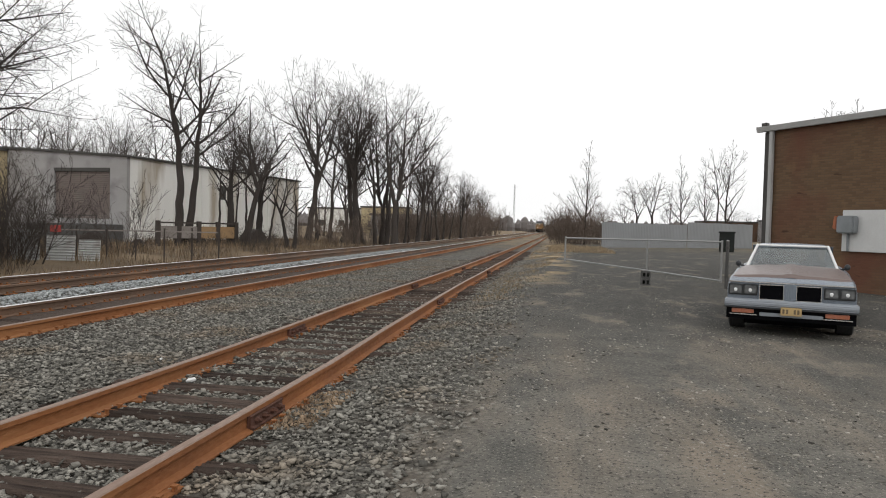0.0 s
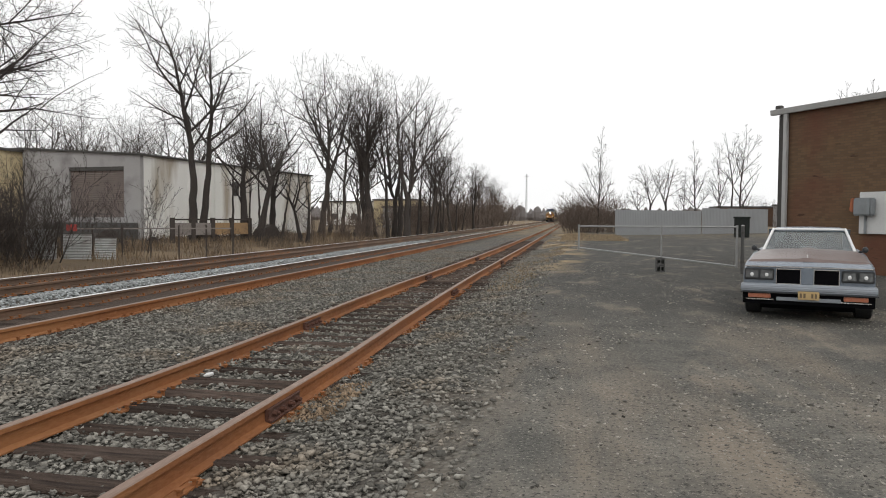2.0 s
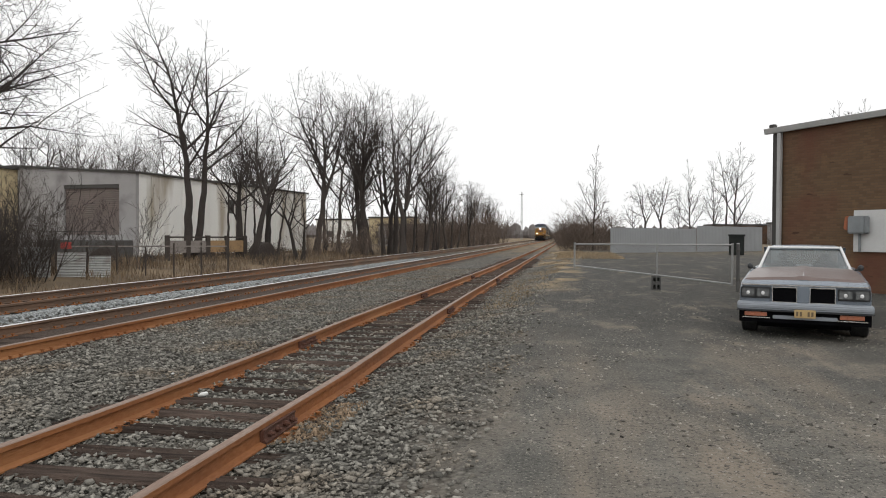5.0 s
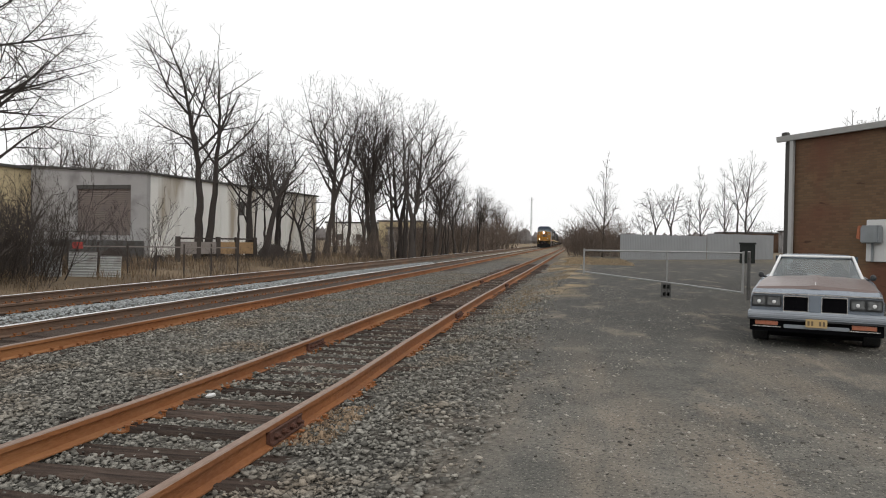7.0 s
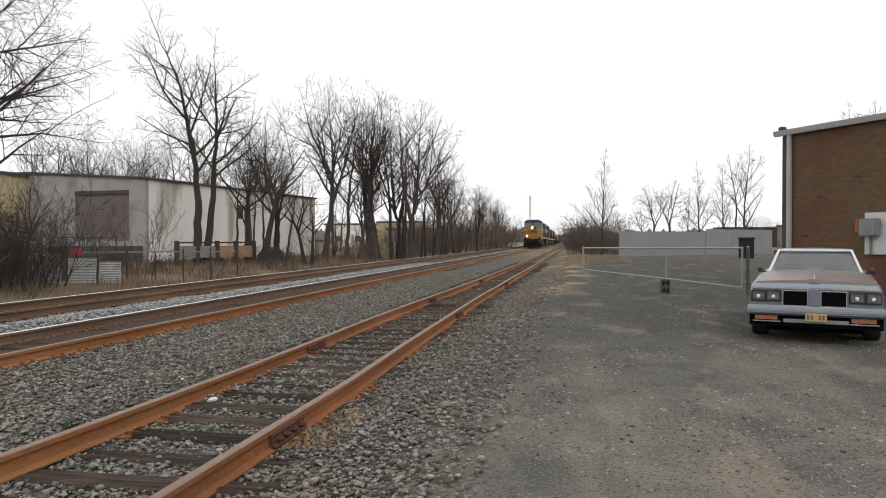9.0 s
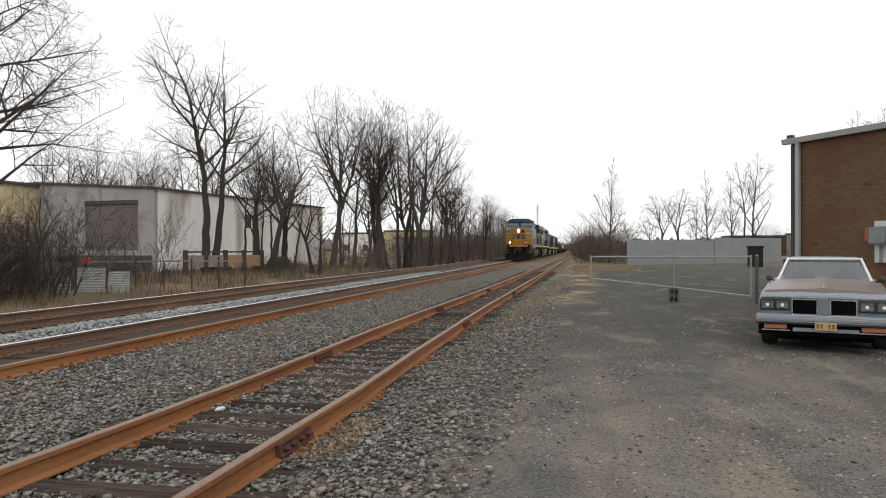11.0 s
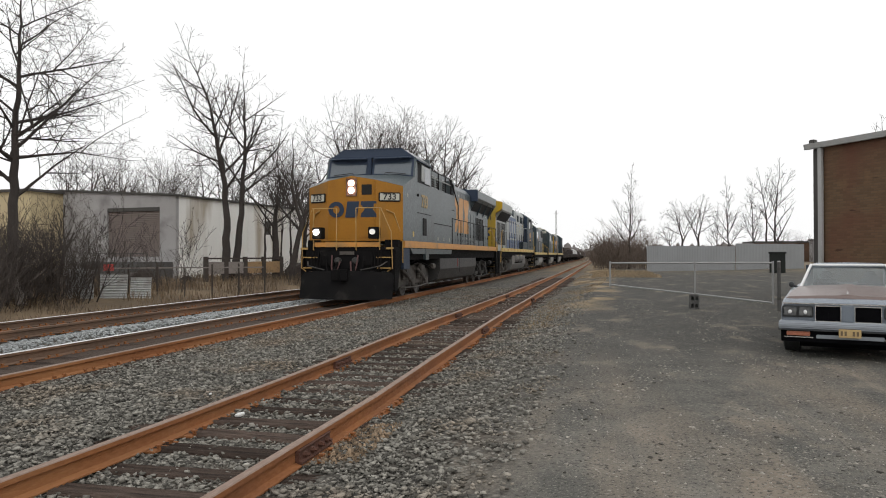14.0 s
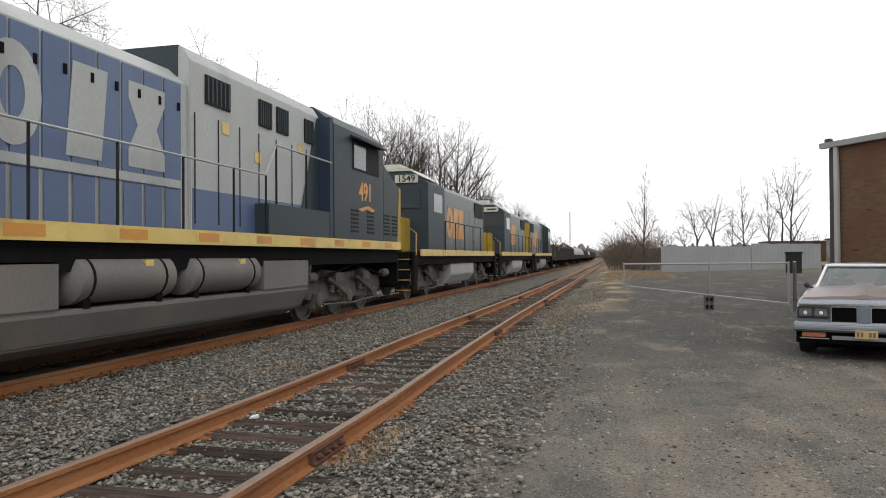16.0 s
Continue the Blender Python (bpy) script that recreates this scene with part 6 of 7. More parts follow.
def build_lead():
    """Leading wide-cab locomotive; y runs back from the nose's corner."""
    t = thing("locomotive", "leading wide-cab freight locomotive with an amber nose and blue-grey sides", "locomotive", group="locomotives of the train")
    TRAIN.append((t, 0.0))
    G, Y = M["loco_grey"], M["loco_yellow"]
    # frame and stripe
    Bld().box(-1.40, -0.3, 1.30, 1.40, 19.2, 1.60).part("underframe", M["black"], t)
    for s in (-1, 1):
        lo, hi = sorted((s * 1.44, s * 1.50))
        Bld().box(lo, 0.0, 1.68, hi, 19.2, 1.90).part("stripe_band", M["stripe"], t, "amber reflective stripe along the sill")
        prof = [(0.75, 1.66), (1.0, 1.48), (7.0, 1.48), (7.1, 1.66)]
        Bld().prism(prof, "x", *sorted((s * 1.38, s * 1.485))).part("side_skirt", G, t, "", 0.01)
        Bld().box(min(s * 1.40, s * 1.50), 2.72, 1.28, max(s * 1.40, s * 1.50), 3.15, 1.66).part("jacking_pad", G, t)
    Bld().box(-1.43, -0.92, 1.60, 1.43, 19.2, 1.69).part("walkway", M["black"], t)
    # nose: centre panel, two swept facets, grey flanks
    W = 1.49
    zb = 1.93

    def panel(p, name, m, label=""):
        """A thick plate from its four outer corners, pushed 6 cm towards the locomotive's middle."""
        q = [Vector(v) for v in p]
        nrm = (q[1] - q[0]).cross(q[3] - q[0]).normalized()
        cen = Vector((0, 2.0, 2.8))
        if nrm.dot(cen - q[0]) < 0:
            nrm = -nrm
        r = [v + 0.06 * nrm for v in q]
        n = len(q)
        return Bld().add([tuple(v) for v in q + r], [tuple(range(n)), tuple(range(n, 2 * n))[::-1]] + [(i, (i + 1) % n, n + (i + 1) % n, n + i) for i in range(n)]).part(name, m, t, label)

    panel([(-0.75, -0.5, zb - 0.05), (0.75, -0.5, zb - 0.05), (0.75, -0.5, 3.78), (0, -0.5, 3.92), (-0.75, -0.5, 3.78)], "nose_front", Y, "amber nose front")
    for s in (-1, 1):
        panel([(s * 0.75, -0.5, zb - 0.05), (s * W, -0.15, zb - 0.05), (s * W, -0.15, 3.60), (s * 0.75, -0.5, 3.78)], "nose_facet", Y, "amber swept nose side")
        panel([(s * W, -0.15, 1.90), (s * W, 3.55, 1.90), (s * W, 3.55, 4.68), (s * W, 1.46, 4.68), (s * W, 1.25, 4.04), (s * W, -0.15, 3.60)], "cab_side", G, "blue-grey cab side")
        panel([(s * 0.75, -0.5, 3.785), (s * W, -0.15, 3.605), (s * W, 1.25, 4.045), (s * 0.7, 1.25, 4.14)], "nose_top", G)
        # windscreens in the raked front
        panel([(s * 0.06, 1.23, 4.12), (s * 1.49, 1.255, 4.05), (s * 1.49, 1.47, 4.69), (s * 0.06, 1.47, 4.76)], "windscreen_frame", M["loco_blue"])
        panel([(s * 0.14, 1.235, 4.18), (s * 1.36, 1.25, 4.11), (s * 1.36, 1.435, 4.60), (s * 0.14, 1.435, 4.64)], "windscreen", M["window_light"], "windscreen pane")
        Bld().tube([(s * 0.5, 1.15, 4.10), (s * 0.55, 1.17, 4.2), (s * 1.2, 1.2, 4.15)], 0.012, 5).part("wiper", M["black"], t)
        Bld().prism([(1.42, 4.72), (1.25, 4.68), (1.25, 4.70), (1.42, 4.745)], "x", *sorted((s * 0.12, s * 1.33))).part("sun_visor", M["loco_blue"], t)
        # chamfered roof
        panel([(s * 1.50, 1.44, 4.685), (s * 1.50, 3.60, 4.685), (s * 0.98, 3.60, 5.06), (s * 0.98, 1.52, 5.06)], "roof_chamfer", G)
        # side window recess and panes
        w = Bld().box(min(s * 1.482, s * 1.496), 1.62, 3.90, max(s * 1.482, s * 1.496), 3.32, 4.56).part("window_opening", M["grille_dark"], t, "dark cab window opening")
        Bld().box(min(s * 1.497, s * 1.515), 2.48, 3.93, max(s * 1.497, s * 1.515), 3.30, 4.52).part("window_pane", M["window_light"], w, "pale cab window")
        Bld().box(min(s * 1.497, s * 1.53), 2.08, 3.98, max(s * 1.497, s * 1.53), 2.40, 4.52).part("window_pane", M["loco_silver"], w, "pale sliding window")
        Bld().prism([(s * 1.485, 4.60), (s * 1.56, 4.585), (s * 1.56, 4.61), (s * 1.485, 4.66)], "y", 1.5, 3.5).part("awning", M["loco_blue"], t)
        Bld().box(min(s * 1.491, s * 1.51), 2.30, 2.12, max(s * 1.491, s * 1.51), 2.78, 2.72).part("vent", M["grille_dark"], t, "black side vent")
        Bld().box(min(s * 1.488, s * 1.499), 1.6, 2.86, max(s * 1.488, s * 1.499), 3.52, 2.885).part("drip_rail", M["grille_dark"], t)
        Bld().box(min(s * 1.49, s * 1.50), 1.0, 2.05, max(s * 1.49, s * 1.50), 1.14, 2.22).part("data_plate", M["stripe_lemon"], t)
        Bld().box(min(s * 1.49, s * 1.50), 0.32, 3.30, max(s * 1.49, s * 1.50), 0.42, 3.40).part("marker", M["board_white"], t)
        Bld().lathe([(0, 0.05), (s * 0.04, 0.05), (s * 0.05, 0.02)], "x", (s * 1.49, 1.62, 3.46), 10).part("lug", M["grille_dark"], t)
    panel([(-0.75, -0.5, 3.785), (0, -0.5, 3.925), (0.75, -0.5, 3.785), (0.7, 1.25, 4.14), (-0.7, 1.25, 4.14)], "nose_top", G)
    panel([(-0.98, 1.52, 5.06), (0.98, 1.52, 5.06), (1.5, 1.44, 4.685), (0, 1.45, 4.75), (-1.5, 1.44, 4.685)], "roof_brow", M["loco_blue"])
    Bld().box(-0.98, 1.5, 5.0, 0.98, 3.6, 5.06).part("roof", M["loco_blue"], t, "dark blue cab roof", 0.01)
    Bld().box(-1.44, 3.49, 1.9, 1.44, 3.55, 4.9).part("cab_back", G, t)
    Bld().box(-0.055, 1.22, 4.1, 0.055, 1.36, 4.72).part("windscreen_post", M["loco_blue"], t)
    for x, y in ((-0.6, 2.2), (-0.2, 2.6)):
        Bld().tube([(x, y, 5.06), (x, y, 5.06), (x + 0.25, y, 5.06), (x + 0.25, y, 5.06)], 0.015, 5).part("roof_grab", M["handrail_gold"], t)
    for s in (-1, 1):
        text("733", 0.60, M["tan_paint"], t, on_side(1.497, 2.55, 3.28) if s > 0 else Matrix.Translation((-1.497, 2.55, 3.28)) @ Matrix.Rotation(radians(180), 4, "Z") @ SIDE, "road_number")
    # nose fittings
    hb = Bld().box(-0.17, -0.53, 3.28, 0.17, -0.501, 3.84).part("headlight_box", M["rust_dark"], t, "dark headlight housing", 0.01)
    for z in (3.46, 3.69):
        Bld().lathe([(0, 0.082), (-0.04, 0.082), (-0.045, 0.0)], "y", (0.0, -0.531, z), 20).part("headlight", M["headlight_on"], hb, "burning round headlight")
    nd = Bld().box(0.24, -0.525, 2.0, 0.72, -0.501, 3.72).part("nose_door", Y, t, "amber nose door", 0.01)
    Bld().box(0.32, -0.54, 3.32, 0.64, -0.5255, 3.64).part("door_window", M["grille_dark"], nd, "black rounded door window", 0.05)
    for z in (2.2, 2.9, 3.5):
        Bld().box(0.70, -0.545, z, 0.78, -0.5255, z + 0.14).part("hinge", Y, nd)
    for s in (-1, 1):
        at = Matrix.Translation((s * 1.12, -0.318, 3.25)) @ Matrix.Rotation(radians(s * 25.3), 4, "Z")
        nb = new("number_board", Bld().cbox((0, -0.02, 0), (0.66, 0.05, 0.29)).mesh("number_board", M["grille_dark"], 0.03))
        nb.parent, nb.matrix_basis = t, at
        pl = new("board_face", Bld().cbox((0, -0.05, 0), (0.58, 0.012, 0.21)).mesh("board_face", M["board_white"], 0.005))
        pl.parent = nb
        text("733", 0.27, M["ink"], nb, on_front(0, -0.058, 0), "road_number")
        # emblem in plain shapes across the nose
    emblem(t, "y", -0.530, -0.5255, -0.72, 2.62, 0.5, 1.5, M["loco_blue"], "worn dark blue emblem of plain shapes")
    # porch, ditch lights, plow
    Bld().box(-1.0, -0.95, 1.70, 1.0, -0.86, 1.84).part("porch_edge", M["stripe"], t, "amber porch edge")
    Bld().box(-1.3, -0.90, 0.95, 1.3, -0.82, 1.69).part("pilot", M["plow_black"], t, "black pilot plate")
    for s in (-1, 1):
        d = Bld().box(s * 0.86 - 0.16, -1.1, 1.94, s * 0.86 + 0.13, -0.78, 2.30).part("ditch_light_box", M["black"], t, "black ditch light box", 0.02)
        Bld().lathe([(0, 0.085), (-0.05, 0.085), (-0.045, 0.07), (-0.04, 0.0)], "y", (s * 0.86 - 0.02, -1.101, 2.15), 20).part("ditch_light", M["headlight_on"] if s < 0 else M["headlight_dim"], d, "burning ditch light")
    pb = Bld()
    secs = []
    for x in (-1.42, -1.0, -0.5, 0, 0.5, 1.0, 1.42):
        k = abs(x) / 1.42
        y0 = -1.55 + 0.5 * k ** 1.5
        secs.append([(x, y0 + 0.22, 0.98 - 0.05 * k), (x, y0 + 0.10, 0.75), (x, y0 + 0.02, 0.40), (x, y0 - 0.06, 0.12), (x, y0 - 0.02, 0.12), (x, y0 + 0.06, 0.40), (x, y0 + 0.14, 0.75), (x, y0 + 0.26, 0.98 - 0.05 * k)])
    n = 8
    pb.add([p for q in secs for p in q], [(j * n + i, j * n + (i + 1) % n, (j + 1) * n + (i + 1) % n, (j + 1) * n + i) for j in range(6) for i in range(n)] + [tuple(range(n)), tuple(range(6 * n, 7 * n))])
    pb.part("snow_plow", M["plow_black"], t, "scuffed black curved plow", smooth=True)
    for s in (-1, 1):
        Bld().box(s * 0.6 - 0.05, -1.3, 0.5, s * 0.6 + 0.05, -0.83, 0.62).part("plow_bracket", M["black"], t)
    for s in (-1, 1):
        Bld().tube([(s * 1.22, -0.92, 1.25), (s * 1.1, -1.2, 1.12), (s * 0.55, -1.32, 1.0)], 0.02, 6).part("uncoupling_lever", M["truck_dark"], t)
        Bld().box(s * 0.62 - 0.16, -0.98, 1.12, s * 0.62 + 0.16, -0.901, 1.42).part("pilot_locker", M["black"], t, "", 0.015)
        Bld().lathe([(0, 0.10), (-0.10, 0.10), (-0.13, 0.06)], "y", (s * 0.27, -0.901, 1.28), 12).part("hose_socket", M["truck_dark"], t)
        for k in range(4):
            Bld().tube([(s * (0.78 + 0.09 * k), -0.93, 1.55), (s * (0.80 + 0.09 * k), -1.06, 1.05 + 0.05 * k), (s * (0.70 + 0.09 * k), -1.02, 0.92)], 0.02, 6).part("air_hose", M["black"], t)
        Bld().box(min(s * 1.21, s * 1.42), -1.0, 1.62, max(s * 1.21, s * 1.42), -0.93, 1.68).part("step_edge", M["handrail_gold"], t)
        Bld().box(min(s * 1.28, s * 1.491), -0.10, 1.0, max(s * 1.28, s * 1.491), 0.62, 1.66).part("corner_skirt", M["loco_blue"], t, "dark blue corner skirt", 0.01)
    Bld().box(-0.22, -0.94, 1.46, 0.22, -0.901, 1.56).part("pilot_plate", M["truck_dust"], t)
    coupler(t, -0.85, -1)
    for k, (x, m_) in enumerate(((-0.45, "cable_red"), (0.35, "cable_red"), (-0.62, "black"), (0.55, "black"))):
        Bld().tube([(x, -0.95, 1.45), (x * 0.95, -1.05, 1.1), (x * 0.8, -1.15, 0.85), (x * 0.55, -1.12, 0.95), (x * 0.4, -1.0, 1.25)], 0.025, 6).part("air_hose", M[m_], t)
    for s in (-1, 1):
        for x in (0.3, 1.02):
            Bld().tube([(s * x, -0.98, 1.6), (s * x, -0.98, 2.88)], 0.015, 8).part("front_handrail", M["handrail_gold"], t, "dull yellow handrail")
        Bld().tube([(s * 0.3, -0.98, 2.88), (s * 1.05, -0.98, 2.88), (s * 1.36, -0.97, 2.15), (s * 1.40, -0.97, 1.05), (s * 1.25, -1.0, 0.95)], 0.015, 8).part("front_handrail", M["handrail_gold"], t, "dull yellow handrail")
        Bld().tube([(s * 1.05, -0.42, 2.85), (s * 1.25, -0.30, 2.75), (s * 1.47, -0.12, 1.98), (s * 1.47, -0.12, 1.2)], 0.02, 8).part("step_handrail", M["handrail_gold"], t, "dull yellow handrail")
        Bld().box(s * 1.02, -0.45, 1.0, s * 1.42, -0.02, 1.92).part("step_well", M["plow_black"], t)
    end_steps(t, -0.92, -1, M["handrail_gold"], M["black"])
    # equipment hood flush with the cab
    for s in (-1, 1):
        lo, hi = sorted((s * 1.30, s * 1.47))
        Bld().box(lo, 3.6, 1.90, hi, 7.15, 3.92).part("equipment_side", G, t, "blue-grey equipment cabinet", 0.01)
        Bld().box(min(s * 1.471, s * 1.483), 4.05, 2.6, max(s * 1.471, s * 1.483), 7.05, 2.63).part("panel_lip", M["grille_dark"], t)
        for y in (4.6, 5.6, 6.6):
            Bld().box(min(s * 1.471, s * 1.48), y, 1.98, max(s * 1.471, s * 1.48), y + 0.1, 2.12).part("placard", M["board_white"], t)
        b = Bld().box(min(s * 1.05, s * 1.2), 3.6, 3.921, max(s * 1.05, s * 1.2), 7.9, 4.66).part("upper_hood_side", G, t)
        for y in (3.85, 4.6, 5.35, 6.5):
            v = Bld().box(min(s * 1.201, s * 1.22), y, 4.0, max(s * 1.201, s * 1.22), y + (0.55 if y < 6 else 0.4), 4.5).part("louvre_frame", M["loco_silver"], b, "pale louvre frame")
            for k in range(5):
                Bld().box(min(s * 1.2205, s * 1.235), y + 0.05, 4.05 + 0.085 * k, max(s * 1.2205, s * 1.235), y + (0.5 if y < 6 else 0.35), 4.11 + 0.085 * k).part("louvre_slat", M["grille_dark"], v)
        rail_pts = (3.7, 4.9, 6.1, 7.1)
        for y in rail_pts:
            Bld().tube([(s * 1.44, y, 3.75), (s * 1.44, y, 4.55)], 0.028, 6).part("roof_walk_post", M["grille_dark"], t)
        Bld().tube([(s * 1.44, 3.7, 4.55), (s * 1.44, 7.15, 4.55), (s * 1.44, 8.6, 3.6), (s * 1.44, 8.6, 3.0)], 0.022, 6).part("roof_walk_rail", M["grille_dark"], t)
        Bld().tube([(s * 1.44, 3.7, 4.3), (s * 1.44, 7.1, 4.3)], 0.022, 6).part("roof_walk_rail", M["loco_silver"], t)
    Bld().box(-1.29, 3.6, 3.86, 1.29, 7.15, 3.918).part("roof_walk", M["black"], t)
    Bld().prism([(-1.04, 3.9), (1.04, 3.9), (1.18, 4.66), (0.8, 4.74), (-0.8, 4.74), (-1.18, 4.66)], "y", 3.62, 7.9).part("upper_hood", G, t, "", 0.02)
    # long hood with proud doors
    Bld().prism([(-1.15, 1.70), (1.15, 1.70), (1.15, 4.35), (0.95, 4.6), (-0.95, 4.6), (-1.15, 4.35)], "y", 7.16, 18.35).part("long_hood", G, t, "blue-grey long hood")
    door_lines(t, 1.15, 8.65, 13.0, 7, 1.95, 4.28, G)
    door_lines(t, 1.15, 13.05, 18.2, 7, 1.95, 3.45, G)
    for s in (-1, 1):
        for i in range(5):
            y = 14.4 + 0.48 * i
            Bld().box(min(s * 1.173, s * 1.19), y, 2.2, max(s * 1.173, s * 1.19), y + 0.26, 3.35).part("radiator_louvre", M["grille_dark"], t, "black vertical louvre")
        # big plain blocks where the side lettering stands
        x0, x1 = sorted((s * 1.1725, s * 1.18))
        emblem(t, "x", x0, x1, 8.72, 2.45, 1.6, 3.75, M["stripe"], "big amber emblem of plain shapes")
    for s in (-1, 1):
        bay = Bld().box(min(s * 1.151, s * 1.40), 7.16, 1.90, max(s * 1.151, s * 1.40), 8.2, 4.5).part("blower_bay", G, t, "", 0.015)
        Bld().box(min(s * 1.401, s * 1.412), 7.42, 3.95, max(s * 1.401, s * 1.412), 7.9, 4.42).part("bay_grille", M["grille_dark"], bay, "black blower grille")
        for k in range(5):
            Bld().box(min(s * 1.4125, s * 1.42), 7.44 + 0.09 * k, 3.97, max(s * 1.4125, s * 1.42), 7.46 + 0.09 * k, 4.40).part("grille_bar", M["loco_teal"], bay)
        Bld().box(min(s * 1.401, s * 1.41), 7.3, 3.3, max(s * 1.401, s * 1.41), 8.1, 3.33).part("bay_lip", M["grille_dark"], bay)
        for k in range(10):
            Bld().box(min(s * 1.1725, s * 1.179), 8.9 + 0.52 * k, 2.05, max(s * 1.1725, s * 1.179), 8.97 + 0.52 * k, 2.15).part("bolt_plate", M["grille_dark"], t)
        for y, z in ((10.0, 4.1), (12.6, 3.55), (12.75, 2.2), (11.9, 2.2), (17.4, 3.5)):
            Bld().box(min(s * 1.173, s * 1.1795), y, z, max(s * 1.173, s * 1.1795), y + 0.16, z + 0.07).part("placard", M["board_white"], t)
        for y in (14.9, 16.6, 18.2):
            Bld().prism([(s * 1.16, 3.45), (s * 1.46, 4.2), (s * 1.44, 4.22), (s * 1.155, 3.62)], "y", y, y + 0.05).part("wing_bracket", M["loco_teal"], t)
        for y in (6.3, 7.6, 8.5, 9.6, 10.8, 12.4):
            Bld().tube([(s * 1.30, y, 1.30), (s * 1.30, y + 0.1, 1.46), (s * 1.34, y + 0.25, 1.52)], 0.05, 8).part("pipe_fitting", M["truck_dust"], t)
        Bld().box(min(s * 1.421, s * 1.432), 8.55, 0.95, max(s * 1.421, s * 1.432), 8.60, 1.32).part("fuel_gauge", M["red_sign"], t, "red fuel sight gauge")
    Bld().box(-0.5, 9.2, 4.6, 0.5, 12.6, 4.70).part("exhaust_cover", M["grille_dark"], t, "", 0.02)
    # radiator wings
    for s in (-1, 1):
        Bld().prism([(s * 1.152, 3.75), (s * 1.50, 4.26), (s * 1.50, 4.64), (s * 0.9, 4.70), (s * 0.9, 4.0)], "y", 13.2, 19.15).part("radiator_wing", M["loco_grey"], t, "overhanging radiator wing", 0.01)
        Bld().prism([(s * 1.155, 3.70), (s * 1.44, 4.24), (s * 1.46, 4.255), (s * 1.47, 4.25), (s * 1.16, 3.66)], "y", 13.25, 19.1).part("radiator_screen", M["grille_dark"], t, "dark radiator screen")
        Bld().box(min(s * 0.95, s * 1.51), 13.05, 4.1, max(s * 0.95, s * 1.51), 13.199, 4.68).part("wing_end", M["loco_blue"], t, "dark blue wing end", 0.01)
    Bld().box(-0.95, 13.1, 4.6, 0.95, 19.1, 4.72).part("radiator_top", M["loco_blue"], t)
    rail_line(t, [7.25, 9.08, 10.7, 12.25, 13.6, 15.0, 16.4, 17.8, 19.1], 1.70, 2.95, M["grille_dark"], M["grille_dark"])
    Bld().box(1.0, 7.3, 1.91, 1.45, 7.75, 2.45).part("walkway_box", M["loco_grey"], t, "", 0.01)
    # tank, trucks, rear end
    Bld().prism([(-1.42, 0.9), (-1.3, 0.5), (-0.9, 0.36), (0.9, 0.36), (1.3, 0.5), (1.42, 0.9), (1.42, 1.34), (-1.42, 1.34)], "y", 5.2, 13.04).part("fuel_tank", M["tank_dark"], t, "oily dark grey fuel tank", 0.03)
    for s in (-1, 1):
        Bld().box(min(s * 1.421, s * 1.43), 8.9, 0.7, max(s * 1.421, s * 1.43), 8.93, 1.33).part("tank_seam", M["grille_dark"], t)
    truck(t, (0.45, 2.35, 4.2), M["truck_dust"])
    truck(t, (14.2, 16.0, 17.8), M["truck_dark"])
    Bld().box(-1.3, 19.2, 0.9, 1.3, 19.3, 1.9).part("rear_pilot", M["plow_black"], t)
    end_steps(t, 20.0, 1, M["handrail_gold"], M["black"])
    coupler(t, 19.3, 1)
    for s in (-1, 1):
        Bld().tube([(s * 0.5, 19.4, 1.6), (s * 0.5, 19.4, 2.9), (s * 1.2, 19.5, 2.9), (s * 1.42, 19.9, 1.9), (s * 1.42, 19.9, 0.8)], 0.024, 6).part("rear_handrail", M["handrail_gold"], t)
    Bld().box(-1.0, 18.36, 1.7, 1.0, 18.42, 4.2).part("hood_end", M["loco_grey"], t)
    return t


